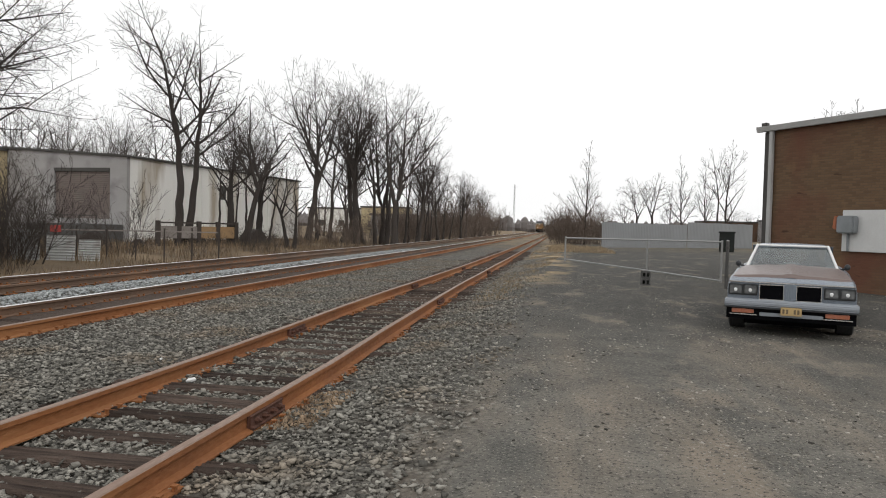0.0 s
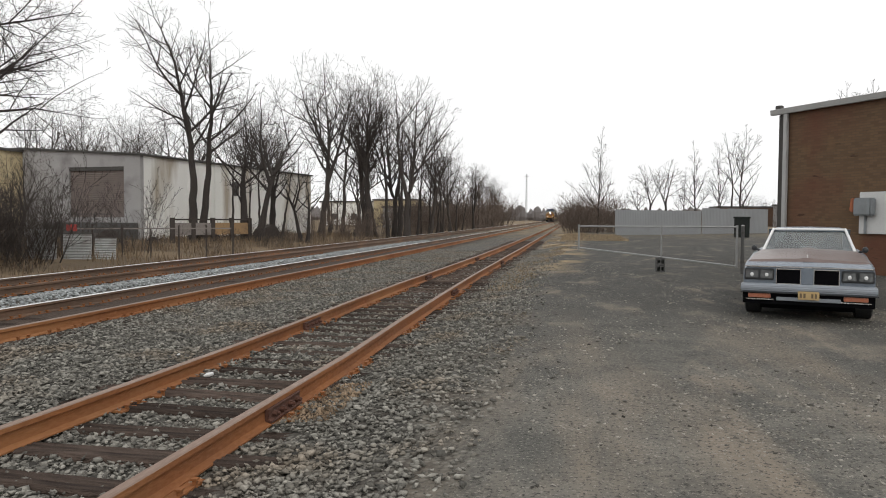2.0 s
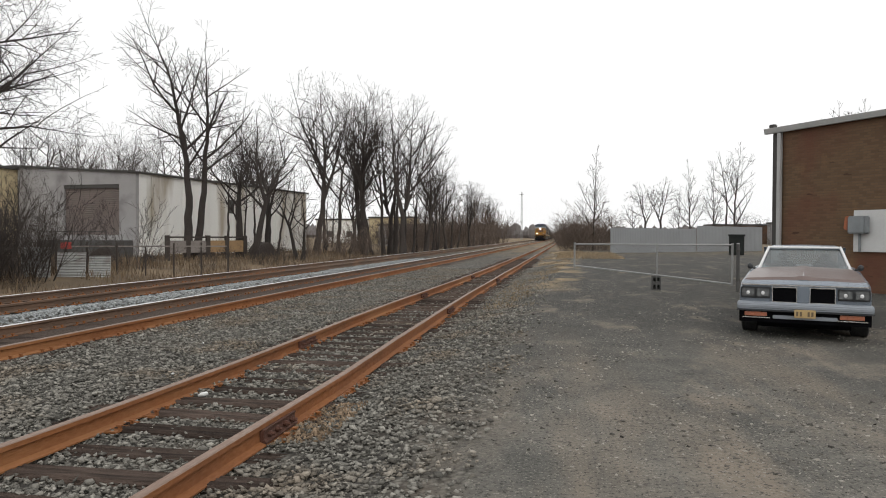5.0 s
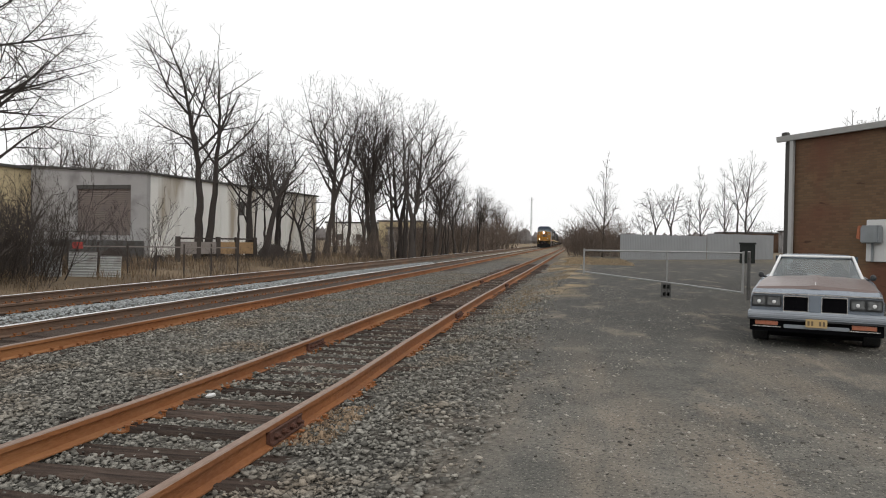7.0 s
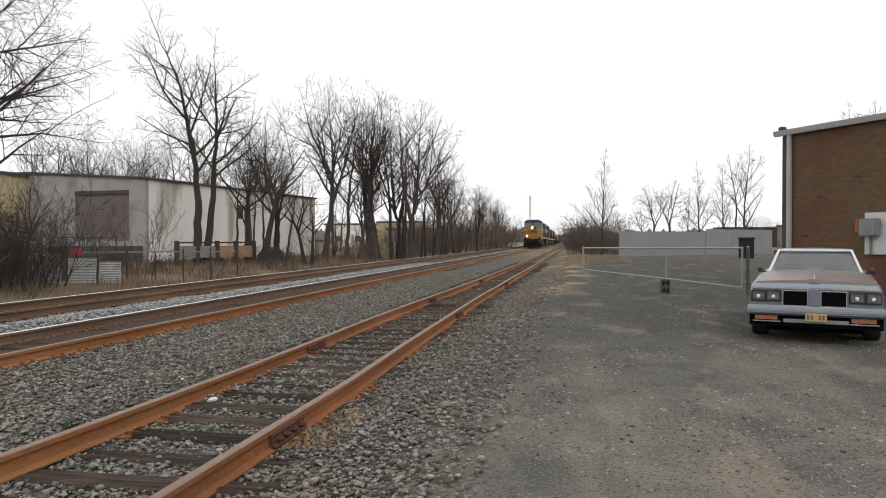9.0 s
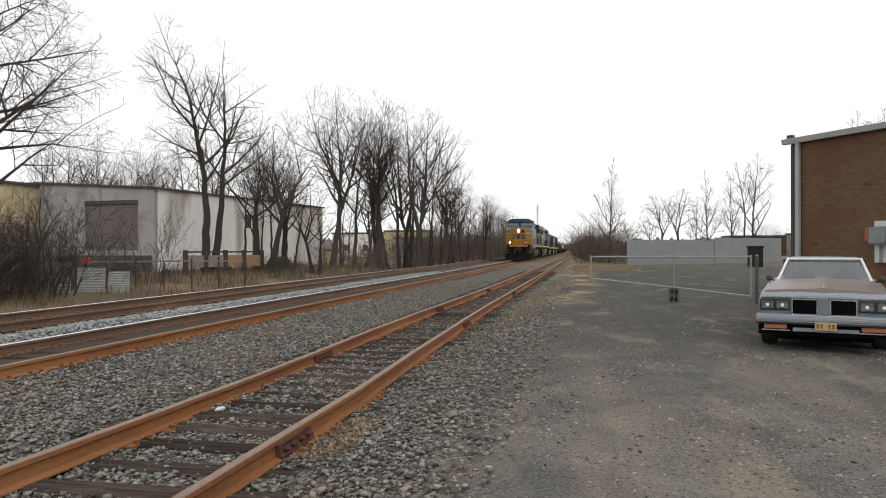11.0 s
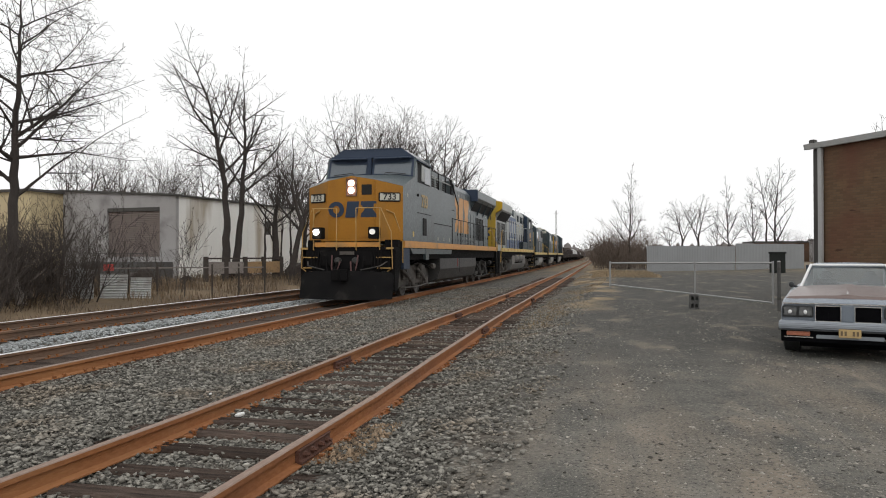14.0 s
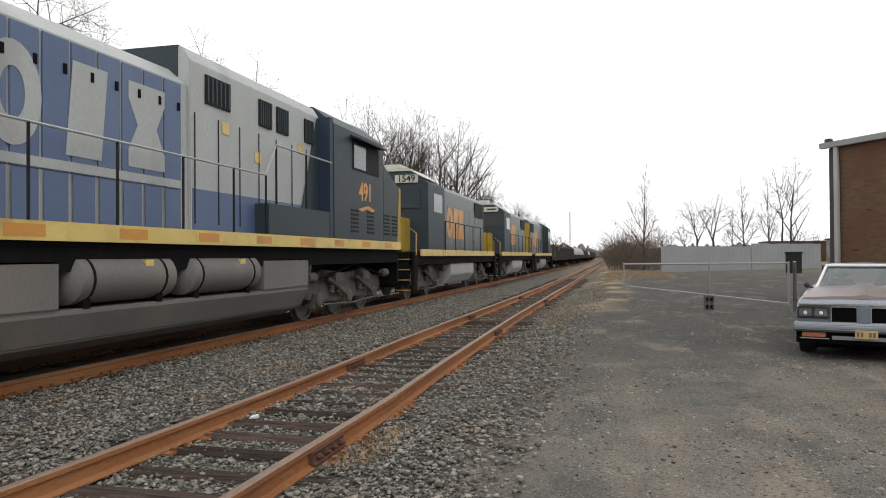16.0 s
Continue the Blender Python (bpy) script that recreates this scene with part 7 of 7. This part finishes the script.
def build_second():
    """Second locomotive, running cab last: yellow radiator end first; y from the lead's nose minus 20.3."""
    o = 20.3
    t = thing("locomotive", "second locomotive in chalky grey and faded blue with a yellow end", "locomotive", group="locomotives of the train")
    TRAIN.append((t, o))
    S, Bm = M["loco_silver"], M["loco_royal"]
    Bld().box(-1.40, 0.6, 1.30, 1.40, 21.2, 1.60).part("underframe", M["black"], t)
    Bld().box(-1.43, 0.3, 1.60, 1.43, 21.4, 1.69).part("walkway", M["black"], t)
    for s in (-1, 1):
        lo, hi = sorted((s * 1.44, s * 1.50))
        Bld().box(lo, 1.6, 1.66, hi, 21.1, 1.88).part("stripe_band", M["stripe_lemon"], t, "faded yellow stripe along the sill")
        for i in range(11):
            Bld().box(min(s * 1.501, s * 1.504), 2.2 + 1.75 * i, 1.70, max(s * 1.501, s * 1.504), 2.75 + 1.75 * i, 1.84).part("reflector", M["stripe"], t)
    # yellow end with overhanging top
    Bld().prism([(-1.10, 1.70), (1.10, 1.70), (1.10, 4.0), (1.5, 4.25), (1.5, 4.70), (1.1, 4.80), (-1.1, 4.80), (-1.5, 4.70), (-1.5, 4.25), (-1.10, 4.0)], "y", 1.35, 1.6).part("radiator_end", M["loco_lemon"], t, "yellow radiator end", 0.01)
    Bld().prism([(-1.10, 1.70), (1.10, 1.70), (1.10, 3.9), (-1.10, 3.9)], "y", 1.601, 5.9).part("radiator_hood", S, t)
    for s in (-1, 1):
        Bld().prism([(s * 1.102, 3.72), (s * 1.50, 4.25), (s * 1.50, 4.70), (s * 0.9, 4.79), (s * 0.9, 3.9)], "y", 1.601, 6.4).part("radiator_wing", S, t, "overhanging chalky grey radiator wing", 0.01)
        Bld().prism([(s * 1.105, 3.66), (s * 1.46, 4.22), (s * 1.475, 4.235), (s * 1.115, 3.62)], "y", 1.8, 6.2).part("radiator_screen", M["grille_dark"], t, "dark radiator screen")
        for i in range(7):
            y = 1.95 + 0.56 * i
            Bld().box(min(s * 1.101, s * 1.12), y, 2.1, max(s * 1.101, s * 1.12), y + 0.30, 3.5).part("louvre", M["grille_dark"], t, "black tall louvre")
            Bld().box(min(s * 1.101, s * 1.112), y + 0.34, 2.0, max(s * 1.101, s * 1.112), y + 0.5, 3.6).part("door_rib", S, t)
        Bld().box(min(s * 1.102, s * 1.106), 1.62, 1.72, max(s * 1.102, s * 1.106), 1.9, 2.5).part("blue_corner", Bm, t)
    hb = Bld().box(-0.18, 1.31, 3.85, 0.18, 1.349, 4.45).part("headlight_box", M["grille_dark"], t, "", 0.02)
    for z in (4.02, 4.27):
        Bld().lathe([(0, 0.10), (-0.05, 0.10), (-0.055, 0.0)], "y", (0, 1.309, z), 16).part("headlight", M["headlight_off"], hb, "unlit round headlight")
    Bld().box(-0.16, 1.33, 3.3, 0.16, 1.349, 3.8).part("end_vent", M["grille_dark"], t)
    emblem(t, "y", 1.335, 1.349, -0.72, 2.62, 0.48, 1.5, M["loco_blue"], "dark blue emblem of plain shapes")
    text("491", 0.34, M["ink"], t, on_front(0.66, 1.345, 3.72), "road_number")
    # engine hood: grey over blue
    Bld().prism([(-1.15, 1.70), (1.15, 1.70), (1.15, 4.15), (0.85, 4.42), (-0.85, 4.42), (-1.15, 4.15)], "y", 5.901, 11.2).part("engine_hood", S, t, "chalky grey engine hood")
    for s in (-1, 1):
        n = 11
        for i in range(n):
            a = 6.05 + 5.0 * i / n
            b = a + 5.0 / n - 0.04
            d = Bld().box(*[min(s * 1.15, s * 1.172), a, 2.5, max(s * 1.15, s * 1.172), b, 4.12]).part("hood_door", Bm if 2 < i else S, t, "", 0.006)
            Bld().box(*[min(s * 1.1725, s * 1.176), a + 0.02, 1.9, max(s * 1.1725, s * 1.176), b - 0.02, 2.49]).part("lower_panel", Bm, t)
            if s > 0:
                Bld().box(1.1725, b - 0.1, 3.7, 1.19, b - 0.05, 3.82).part("latch", M["black"], d)
        # pale plain shapes of the big emblem on the blue doors
        x0, x1 = sorted((s * 1.173, s * 1.178))
        emblem(t, "x", x0, x1, 7.35, 2.72, 1.18, 3.4, S, "pale emblem of plain shapes", 0.72)
        Bld().box(*[min(s * 1.1765, s * 1.181), 6.05, 2.52, max(s * 1.1765, s * 1.181), 11.0, 2.64]).part("pale_line", S, t)
    # blower and equipment section, taller
    Bld().prism([(-1.2, 1.70), (1.2, 1.70), (1.2, 4.55), (1.05, 4.78), (-1.05, 4.78), (-1.2, 4.55)], "y", 11.201, 16.1).part("equipment_hood", S, t, "chalky grey equipment hood", 0.01)
    Bld().box(-1.22, 11.19, 4.3, 1.0, 11.5, 4.80).part("step_face", M["loco_teal"], t)
    for s in (-1, 1):
        for y, w, z0, z1 in ((11.6, 0.75, 3.95, 4.42), (13.35, 0.5, 3.9, 4.4), (14.05, 0.5, 3.9, 4.4), (15.3, 0.45, 3.9, 4.4)):
            v = Bld().box(*[min(s * 1.201, s * 1.225), y, z0, max(s * 1.201, s * 1.225), y + w, z1]).part("grille", M["grille_dark"], t, "black hood grille")
            for k in range(6):
                Bld().box(*[min(s * 1.2255, s * 1.24), y + w * (k + 0.3) / 6, z0 + 0.03, max(s * 1.2255, s * 1.24), y + w * (k + 0.55) / 6, z1 - 0.03]).part("grille_bar", M["loco_teal"], v)
        Bld().box(*[min(s * 1.201, s * 1.206), 11.25, 1.9, max(s * 1.201, s * 1.206), 16.05, 2.55]).part("lower_panel", Bm, t)
        for i in range(7):
            Bld().box(*[min(s * 1.207, s * 1.216), 11.3 + 0.68 * i, 2.0, max(s * 1.207, s * 1.216), 11.32 + 0.68 * i, 3.75]).part("door_seam", M["grille_dark"], t)
        for y, z in ((12.1, 3.55), (13.2, 3.2), (15.0, 3.62)):
            Bld().box(*[min(s * 1.207, s * 1.212), y, z, max(s * 1.207, s * 1.212), y + 0.22, z + 0.2]).part("placard", M["stripe_lemon"], t)
        # slanted slate field before the cab
        Bld().prism([(14.9, 1.9), (16.1, 1.9), (16.1, 4.5), (15.9, 4.5)], "x", *sorted((s * 1.217, s * 1.223))).part("slate_field", M["loco_teal"], t)
        Bld().box(*[min(s * 1.05, s * 1.47), 13.2, 1.89, max(s * 1.05, s * 1.47), 16.2, 2.45]).part("side_box", M["loco_teal"], t, "slate side locker", 0.01)
    # cab
    T = M["loco_teal"]
    Bld().prism([(-1.49, 1.89), (1.49, 1.89), (1.49, 4.45), (1.0, 4.85), (-1.0, 4.85), (-1.49, 4.45)], "y", 16.2, 19.6).part("cab", T, t, "dark slate cab", 0.01)
    Bld().prism([(19.601, 1.89), (21.05, 1.89), (21.05, 3.4), (19.601, 3.95)], "x", -1.49, 1.49).part("nose", T, t, "", 0.01)
    Bld().prism([(20.75, 1.88), (21.10, 1.88), (21.10, 3.42), (20.98, 3.45)], "x", -1.50, 1.50).part("nose_stripe", M["loco_lemon"], t)
    for s in (-1, 1):
        w = Bld().box(*[min(s * 1.491, s * 1.50), 17.3, 3.55, max(s * 1.491, s * 1.50), 19.2, 4.25]).part("window_opening", M["grille_dark"], t)
        Bld().box(*[min(s * 1.501, s * 1.51), 17.4, 3.6, max(s * 1.501, s * 1.51), 18.2, 4.2]).part("window_pane", M["window_light"], w)
        Bld().prism([(s * 1.49, 4.3), (s * 1.7, 4.24), (s * 1.7, 4.27), (s * 1.49, 4.36)], "y", 17.2, 19.3).part("awning", M["grille_dark"], t)
        for y in (17.2, 18.3, 19.6, 20.3):
            for k in range(6):
                Bld().box(*[min(s * 1.491, s * 1.50), y, 2.05 + 0.1 * k, max(s * 1.491, s * 1.50), y + 0.5, 2.10 + 0.1 * k]).part("louvre_slat", M["grille_dark"], t)
        Bld().box(*[min(s * 1.16, s * 1.478), 16.0, 1.9, max(s * 1.16, s * 1.478), 16.18, 4.55]).part("cab_bulkhead", M["loco_blue"], t)
    text("491", 0.62, M["stripe"], t, on_side(1.495, 18.2, 3.05), "road_number")
    Bld().prism([(17.7, 2.62), (18.0, 2.58), (18.3, 2.66), (18.7, 2.60), (18.9, 2.66), (18.4, 2.74), (18.0, 2.68)], "x", 1.491, 1.496).part("cab_flourish", M["stripe"], t)
    rail_line(t, [1.8, 3.4, 5.0, 6.4, 7.8, 9.2, 10.6, 12.0, 13.1], 1.69, 2.95, M["grille_dark"], M["loco_silver"])
    for s in (-1, 1):
        Bld().tube([(s * 1.47, 13.1, 2.95), (s * 1.47, 13.5, 3.55), (s * 1.47, 16.1, 3.55)], 0.018, 6).part("handrail", M["loco_silver"], t)
        for y in (13.5, 14.8):
            Bld().tube([(s * 1.47, y, 2.45), (s * 1.47, y, 3.55)], 0.02, 6).part("handrail_post", M["grille_dark"], t)
        Bld().tube([(s * 0.3, 0.45, 1.6), (s * 0.3, 0.45, 2.9), (s * 1.0, 0.45, 2.9), (s * 1.35, 0.4, 2.05), (s * 1.38, 0.4, 0.95)], 0.026, 8).part("front_handrail", M["handrail_gold"], t, "dull yellow handrail")
        Bld().tube([(s * 1.47, 1.8, 2.95), (s * 1.47, 1.55, 2.9), (s * 1.45, 1.3, 1.9), (s * 1.45, 1.1, 1.0)], 0.026, 8).part("step_handrail", M["handrail_gold"], t, "yellow step handrail")
    end_steps(t, 0.25, -1, M["handrail_gold"], M["black"])
    Bld().box(-1.3, 0.35, 0.9, 1.3, 0.45, 1.69).part("pilot", M["plow_black"], t)
    coupler(t, 0.4, -1)
    # notched tank with two air reservoirs lying on its ledge
    Bld().prism([(-1.42, 0.8), (-1.25, 0.45), (-0.9, 0.30), (0.9, 0.30), (1.25, 0.45), (1.42, 0.8), (1.42, 0.86), (-1.42, 0.86)], "y", 6.9, 15.0).part("fuel_tank", M["tank_grey"], t, "dusty grey fuel tank", 0.03)
    for s in (-1, 1):
        for a, b in ((6.9, 8.3), (13.1, 15.0)):
            Bld().box(*[min(s * 0.5, s * 1.42), a, 0.861, max(s * 0.5, s * 1.42), b, 1.42]).part("tank_shoulder", M["tank_grey"], t, "", 0.02)
        for a, b in ((8.45, 10.5), (10.75, 12.95)):
            r = Bld().lathe([(0, 0.05), (0.03, 0.21), (0.12, 0.315), (b - a - 0.12, 0.315), (b - a - 0.03, 0.21), (b - a, 0.05)], "y", (s * 1.20, a, 1.21), 20).part("air_reservoir", M["tank_grey"], t, "dusty grey air cylinder", smooth=True)
            Bld().box(*[min(s * 1.3, s * 1.475), b - 0.75, 1.34, max(s * 1.3, s * 1.475), b - 0.58, 1.44]).part("sticker", M["stripe_lemon"], r)
            for y in (a + 0.3, b - 0.35):
                Bld().lathe([(-0.02, 0.322), (0.02, 0.322)], "y", (s * 1.20, y, 1.21), 20).part("strap", M["black"], r)
                Bld().box(*[min(s * 1.05, s * 1.40), y - 0.06, 0.85, max(s * 1.05, s * 1.40), y + 0.06, 0.98]).part("cradle", M["black"], r)
    truck(t, (2.4, 4.2, 6.0), M["truck_dust"])
    truck(t, (16.2, 18.0, 19.8), M["truck_dust"])
    coupler(t, 21.4, 1)
    Bld().box(-1.3, 21.4, 0.7, 1.3, 21.5, 1.69).part("pilot", M["plow_black"], t)
    return t


def build_road_switcher(o, L, number, cab_last=False):
    """A four-axle hood unit; its own y from 0 to L."""
    t = thing("locomotive", "four-axle hood locomotive in dark slate with amber letter shapes", "locomotive", group="locomotives of the train")
    TRAIN.append((t, o))
    T, G = M["loco_teal"], M["loco_grey"]

    def fy(y):
        return L - y if cab_last else y

    def bx(x0, y0, z0, x1, y1, z1, *a):
        p, q = sorted((fy(y0), fy(y1)))
        return Bld().box(min(x0, x1), p, z0, max(x0, x1), q, z1)

    bx(-1.4, 0.6, 1.2, 1.4, L - 0.6, 1.52).part("underframe", M["black"], t)
    for s in (-1, 1):
        bx(s * 1.42, 1.2, 1.48, s * 1.48, L - 1.0, 1.70).part("stripe_band", M["stripe_lemon"], t)
    bx(-1.42, 0.5, 1.53, 1.42, L - 0.5, 1.60).part("walkway", M["black"], t)
    bx(-0.85, 1.0, 1.6, 0.85, 2.1, 2.75).part("low_nose", M["loco_lemon"], t, "yellow low nose", 0.04)
    y0, y1 = sorted((fy(2.1), fy(4.4)))
    Bld().prism([(-1.45, 1.6), (1.45, 1.6), (1.45, 3.95), (0.9, 4.32), (-0.9, 4.32), (-1.45, 3.95)], "y", y0, y1).part("cab", T, t, "dark slate cab", 0.01)
    Bld().prism([(-1.3, 4.12), (-0.85, 4.36), (0.85, 4.36), (1.3, 4.12), (0.8, 4.45), (-0.8, 4.45)], "y", y0, y1).part("cab_roof", M["board_white"], t, "pale cab roof")
    bx(-0.5, 2.3, 4.451, 0.5, 3.2, 4.62).part("air_conditioner", M["board_white"], t, "white roof unit", 0.03)
    f = fy(2.1)
    d = 1 if cab_last else -1
    for s in (-1, 1):
        bx(s * 0.2, 2.06, 3.1, s * 1.2, 2.099, 3.75).part("windscreen", M["window_dark"], t)
        bx(s * 1.451, 2.8, 3.0, s * 1.46, 4.0, 3.65).part("side_window", M["window_dark"], t)
        b = bx(s * 0.35, 2.04, 3.95, s * 1.12, 2.099, 4.22).part("number_board", M["board_white"], t, "white number board", 0.01)
        if not number:
            bx(s * 0.5, 2.025, 4.04, s * 1.0, 2.039, 4.13).part("number_bar", M["ink"], t)
        if number and not cab_last:
            text(number, 0.30, M["ink"], t, on_front(s * 0.74, fy(2.035), 4.085), "road_number")
    y0, y1 = sorted((fy(4.401), fy(L - 1.3)))
    Bld().prism([(-1.0, 1.6), (1.0, 1.6), (1.0, 4.05), (0.8, 4.25), (-0.8, 4.25), (-1.0, 4.05)], "y", y0, y1).part("long_hood", G, t, "blue-grey long hood", 0.01)
    n = 9
    door_lines(t, 1.0, y0 + 0.2, y1 - 0.2, n, 1.8, 3.5, G, False)
    mid = (y0 + y1) / 2
    for s in (-1, 1):
        x0, x1 = sorted((s * 1.0225, s * 1.03))
        emblem(t, "x", x0, x1, mid - 2.9, 2.2, 1.25, 3.1, M["stripe"], "amber emblem of plain shapes")
        bx(s * 1.001, L - 3.6, 3.3, s * 1.04, L - 1.6, 4.0).part("radiator_grille", M["grille_dark"], t)
    rail_line(t, list(np.linspace(y0, y1, 7)), 1.6, 2.75, M["grille_dark"], M["grille_dark"])
    bx(-0.95, L - 1.299, 1.6, 0.95, L - 1.2, 4.0).part("hood_end", M["loco_lemon"], t, "yellow hood end")
    end_steps(t, 0.3, -1, M["handrail_gold"], M["black"], 1.5)
    end_steps(t, L - 0.3, 1, M["handrail_gold"], M["black"], 1.5)
    for s in (-1, 1):
        for e, sg in ((0.35, 1), (L - 0.35, -1)):
            Bld().tube([(s * 0.9, e, 1.6), (s * 0.9, e, 2.7), (s * 1.42, e + sg * 0.4, 2.2), (s * 1.42, e + sg * 0.3, 0.8)], 0.024, 6).part("end_handrail", M["handrail_gold"], t)
    yt0, yt1 = L * 0.36, L * 0.64
    Bld().lathe([(0, 0.3), (0.05, 0.62), (yt1 - yt0 - 0.05, 0.62), (yt1 - yt0, 0.3)], "y", (0, yt0, 0.95), 20).part("fuel_tank", M["tank_grey"], t, "", 0)
    for s in (-1, 1):
        Bld().prism([(s * 0.4, 0.35), (s * 1.15, 0.42), (s * 1.36, 0.75), (s * 1.36, 1.18), (s * 0.4, 1.18)], "y", yt0, yt1).part("tank_side", M["coil_hood"], t, "pale grey tank side", 0.03)
    truck(t, (L * 0.2 - 1.25, L * 0.2 + 1.25), M["truck_dust"])
    truck(t, (L * 0.8 - 1.25, L * 0.8 + 1.25), M["truck_dust"])
    coupler(t, 0.3, -1)
    coupler(t, L - 0.3, 1)
    Bld().box(-1.3, 0.3, 0.6, 1.3, 0.4, 1.52).part("pilot", M["plow_black"], t)
    Bld().box(-1.3, L - 0.4, 0.6, 1.3, L - 0.3, 1.52).part("pilot", M["plow_black"], t)


def build_gondola(o, L, cover):
    name = "covered_coil_car" if cover else "gondola"
    t = thing(name, "low freight car with a pale rounded cover" if cover else "dark brown gondola car loaded with rusty scrap", "freight car", group="freight cars of the train")
    TRAIN.append((t, o))
    m = M["gond_brown"]
    h = 1.55 if cover else 2.35
    Bld().box(-1.4, 0.5, 1.0, 1.4, L - 0.5, 1.15).part("floor_frame", M["black"], t)
    for s in (-1, 1):
        w = Bld().box(*[min(s * 1.38, s * 1.45), 0.5, 1.0, max(s * 1.38, s * 1.45), L - 0.5, h]).part("side_wall", m, t)
        Bld().box(*[min(s * 1.36, s * 1.52), 0.45, h, max(s * 1.36, s * 1.52), L - 0.45, h + 0.09]).part("top_chord", m, w)
        k = int(L / 1.5)
        for i in range(k + 1):
            y = 0.6 + (L - 1.2) * i / k
            Bld().box(*[min(s * 1.451, s * 1.53), y - 0.06, 1.0, max(s * 1.451, s * 1.53), y + 0.06, h]).part("side_post", m, w)
    for y in (0.5, L - 0.57):
        Bld().box(-1.37, y, 1.151, 1.37, y + 0.07, h).part("end_wall", m, t)
    if cover:
        for j in range(2):
            a = 0.7 + j * (L - 1.2) / 2
            b = a + (L - 1.6) / 2
            prof = [(-1.36, 1.4)] + [(-1.36 * math.cos(math.pi * q / 10), 1.9 + 1.0 * math.sin(math.pi * q / 10)) for q in range(11)] + [(1.36, 1.4)]
            Bld().prism(prof, "y", a, b).part("coil_cover", M["coil_hood"], t, "pale rounded cover")
    else:
        r = random.Random(int(o))
        b = Bld()
        for i in range(70):
            c = (r.uniform(-1.2, 1.2), r.uniform(0.8, L - 0.8), h - 0.15 + r.uniform(-0.2, 0.28))
            b.cbox((0, 0, 0), (r.uniform(0.1, 0.9), r.uniform(0.2, 1.4), r.uniform(0.04, 0.3)), pose(*c, r.uniform(-40, 40), r.uniform(-40, 40), r.uniform(0, 180)))
        b.box(-1.35, 0.6, 1.16, 1.35, L - 0.6, h - 0.3)
        tagged(b.part("scrap_load", M["scrap"], t, "tangled rusty scrap"), kind="stuff")
    truck(t, (1.4, 3.1), M["black"])
    truck(t, (L - 3.1, L - 1.4), M["black"])
    coupler(t, 0.4, -1)
    coupler(t, L - 0.4, 1)


build_lead()
build_second()
build_road_switcher(42.6, 15.8, "1549")
build_road_switcher(58.9, 15.8, "")
build_road_switcher(75.2, 15.4, "", True)
for k in range(9):
    build_gondola(91.2 + 17.2 * k, 16.6, k in (2, 3, 5))
for loco, _ in TRAIN:
    loco.scale = (1.05, 1, 1)


# ---- what moves ----
# seconds and the place of the leading nose along the line
NOSE = [(0, 314.5), (3.5, 241.5), (7, 168.3), (8.5, 136.8), (11, 84.2), (12.5, 53.0), (13.5, 32.05), (14, 21.4), (14.5, 10.6), (15, -0.15), (15.5, -10.95), (16, -21.8)]


def nose_at(t):
    return float(np.interp(t, [a for a, _ in NOSE], [b for _, b in NOSE]))


def motions():
    for ob, back_by in TRAIN:
        rows = []
        for t, y in NOSE:
            yy = y + back_by
            rows.append((t, pose(-7.705 + bend(yy), yy, -0.03, 0, 0, math.degrees(4.2e-5 * max(yy, 0)))))
        walk(ob, rows)
    # the wheels roll: less than a quarter turn from row to row
    for ob, y in WHEELS[:12]:
        rows = []
        for k in range(481):
            t = k / 30.0
            turn = math.degrees((NOSE[0][1] - nose_at(t)) / WR)
            rows.append((t, Matrix.Translation((0, y, RZ + WR)) @ Matrix.Rotation(radians(turn), 4, "X")))
        walk(ob, rows)


motions()
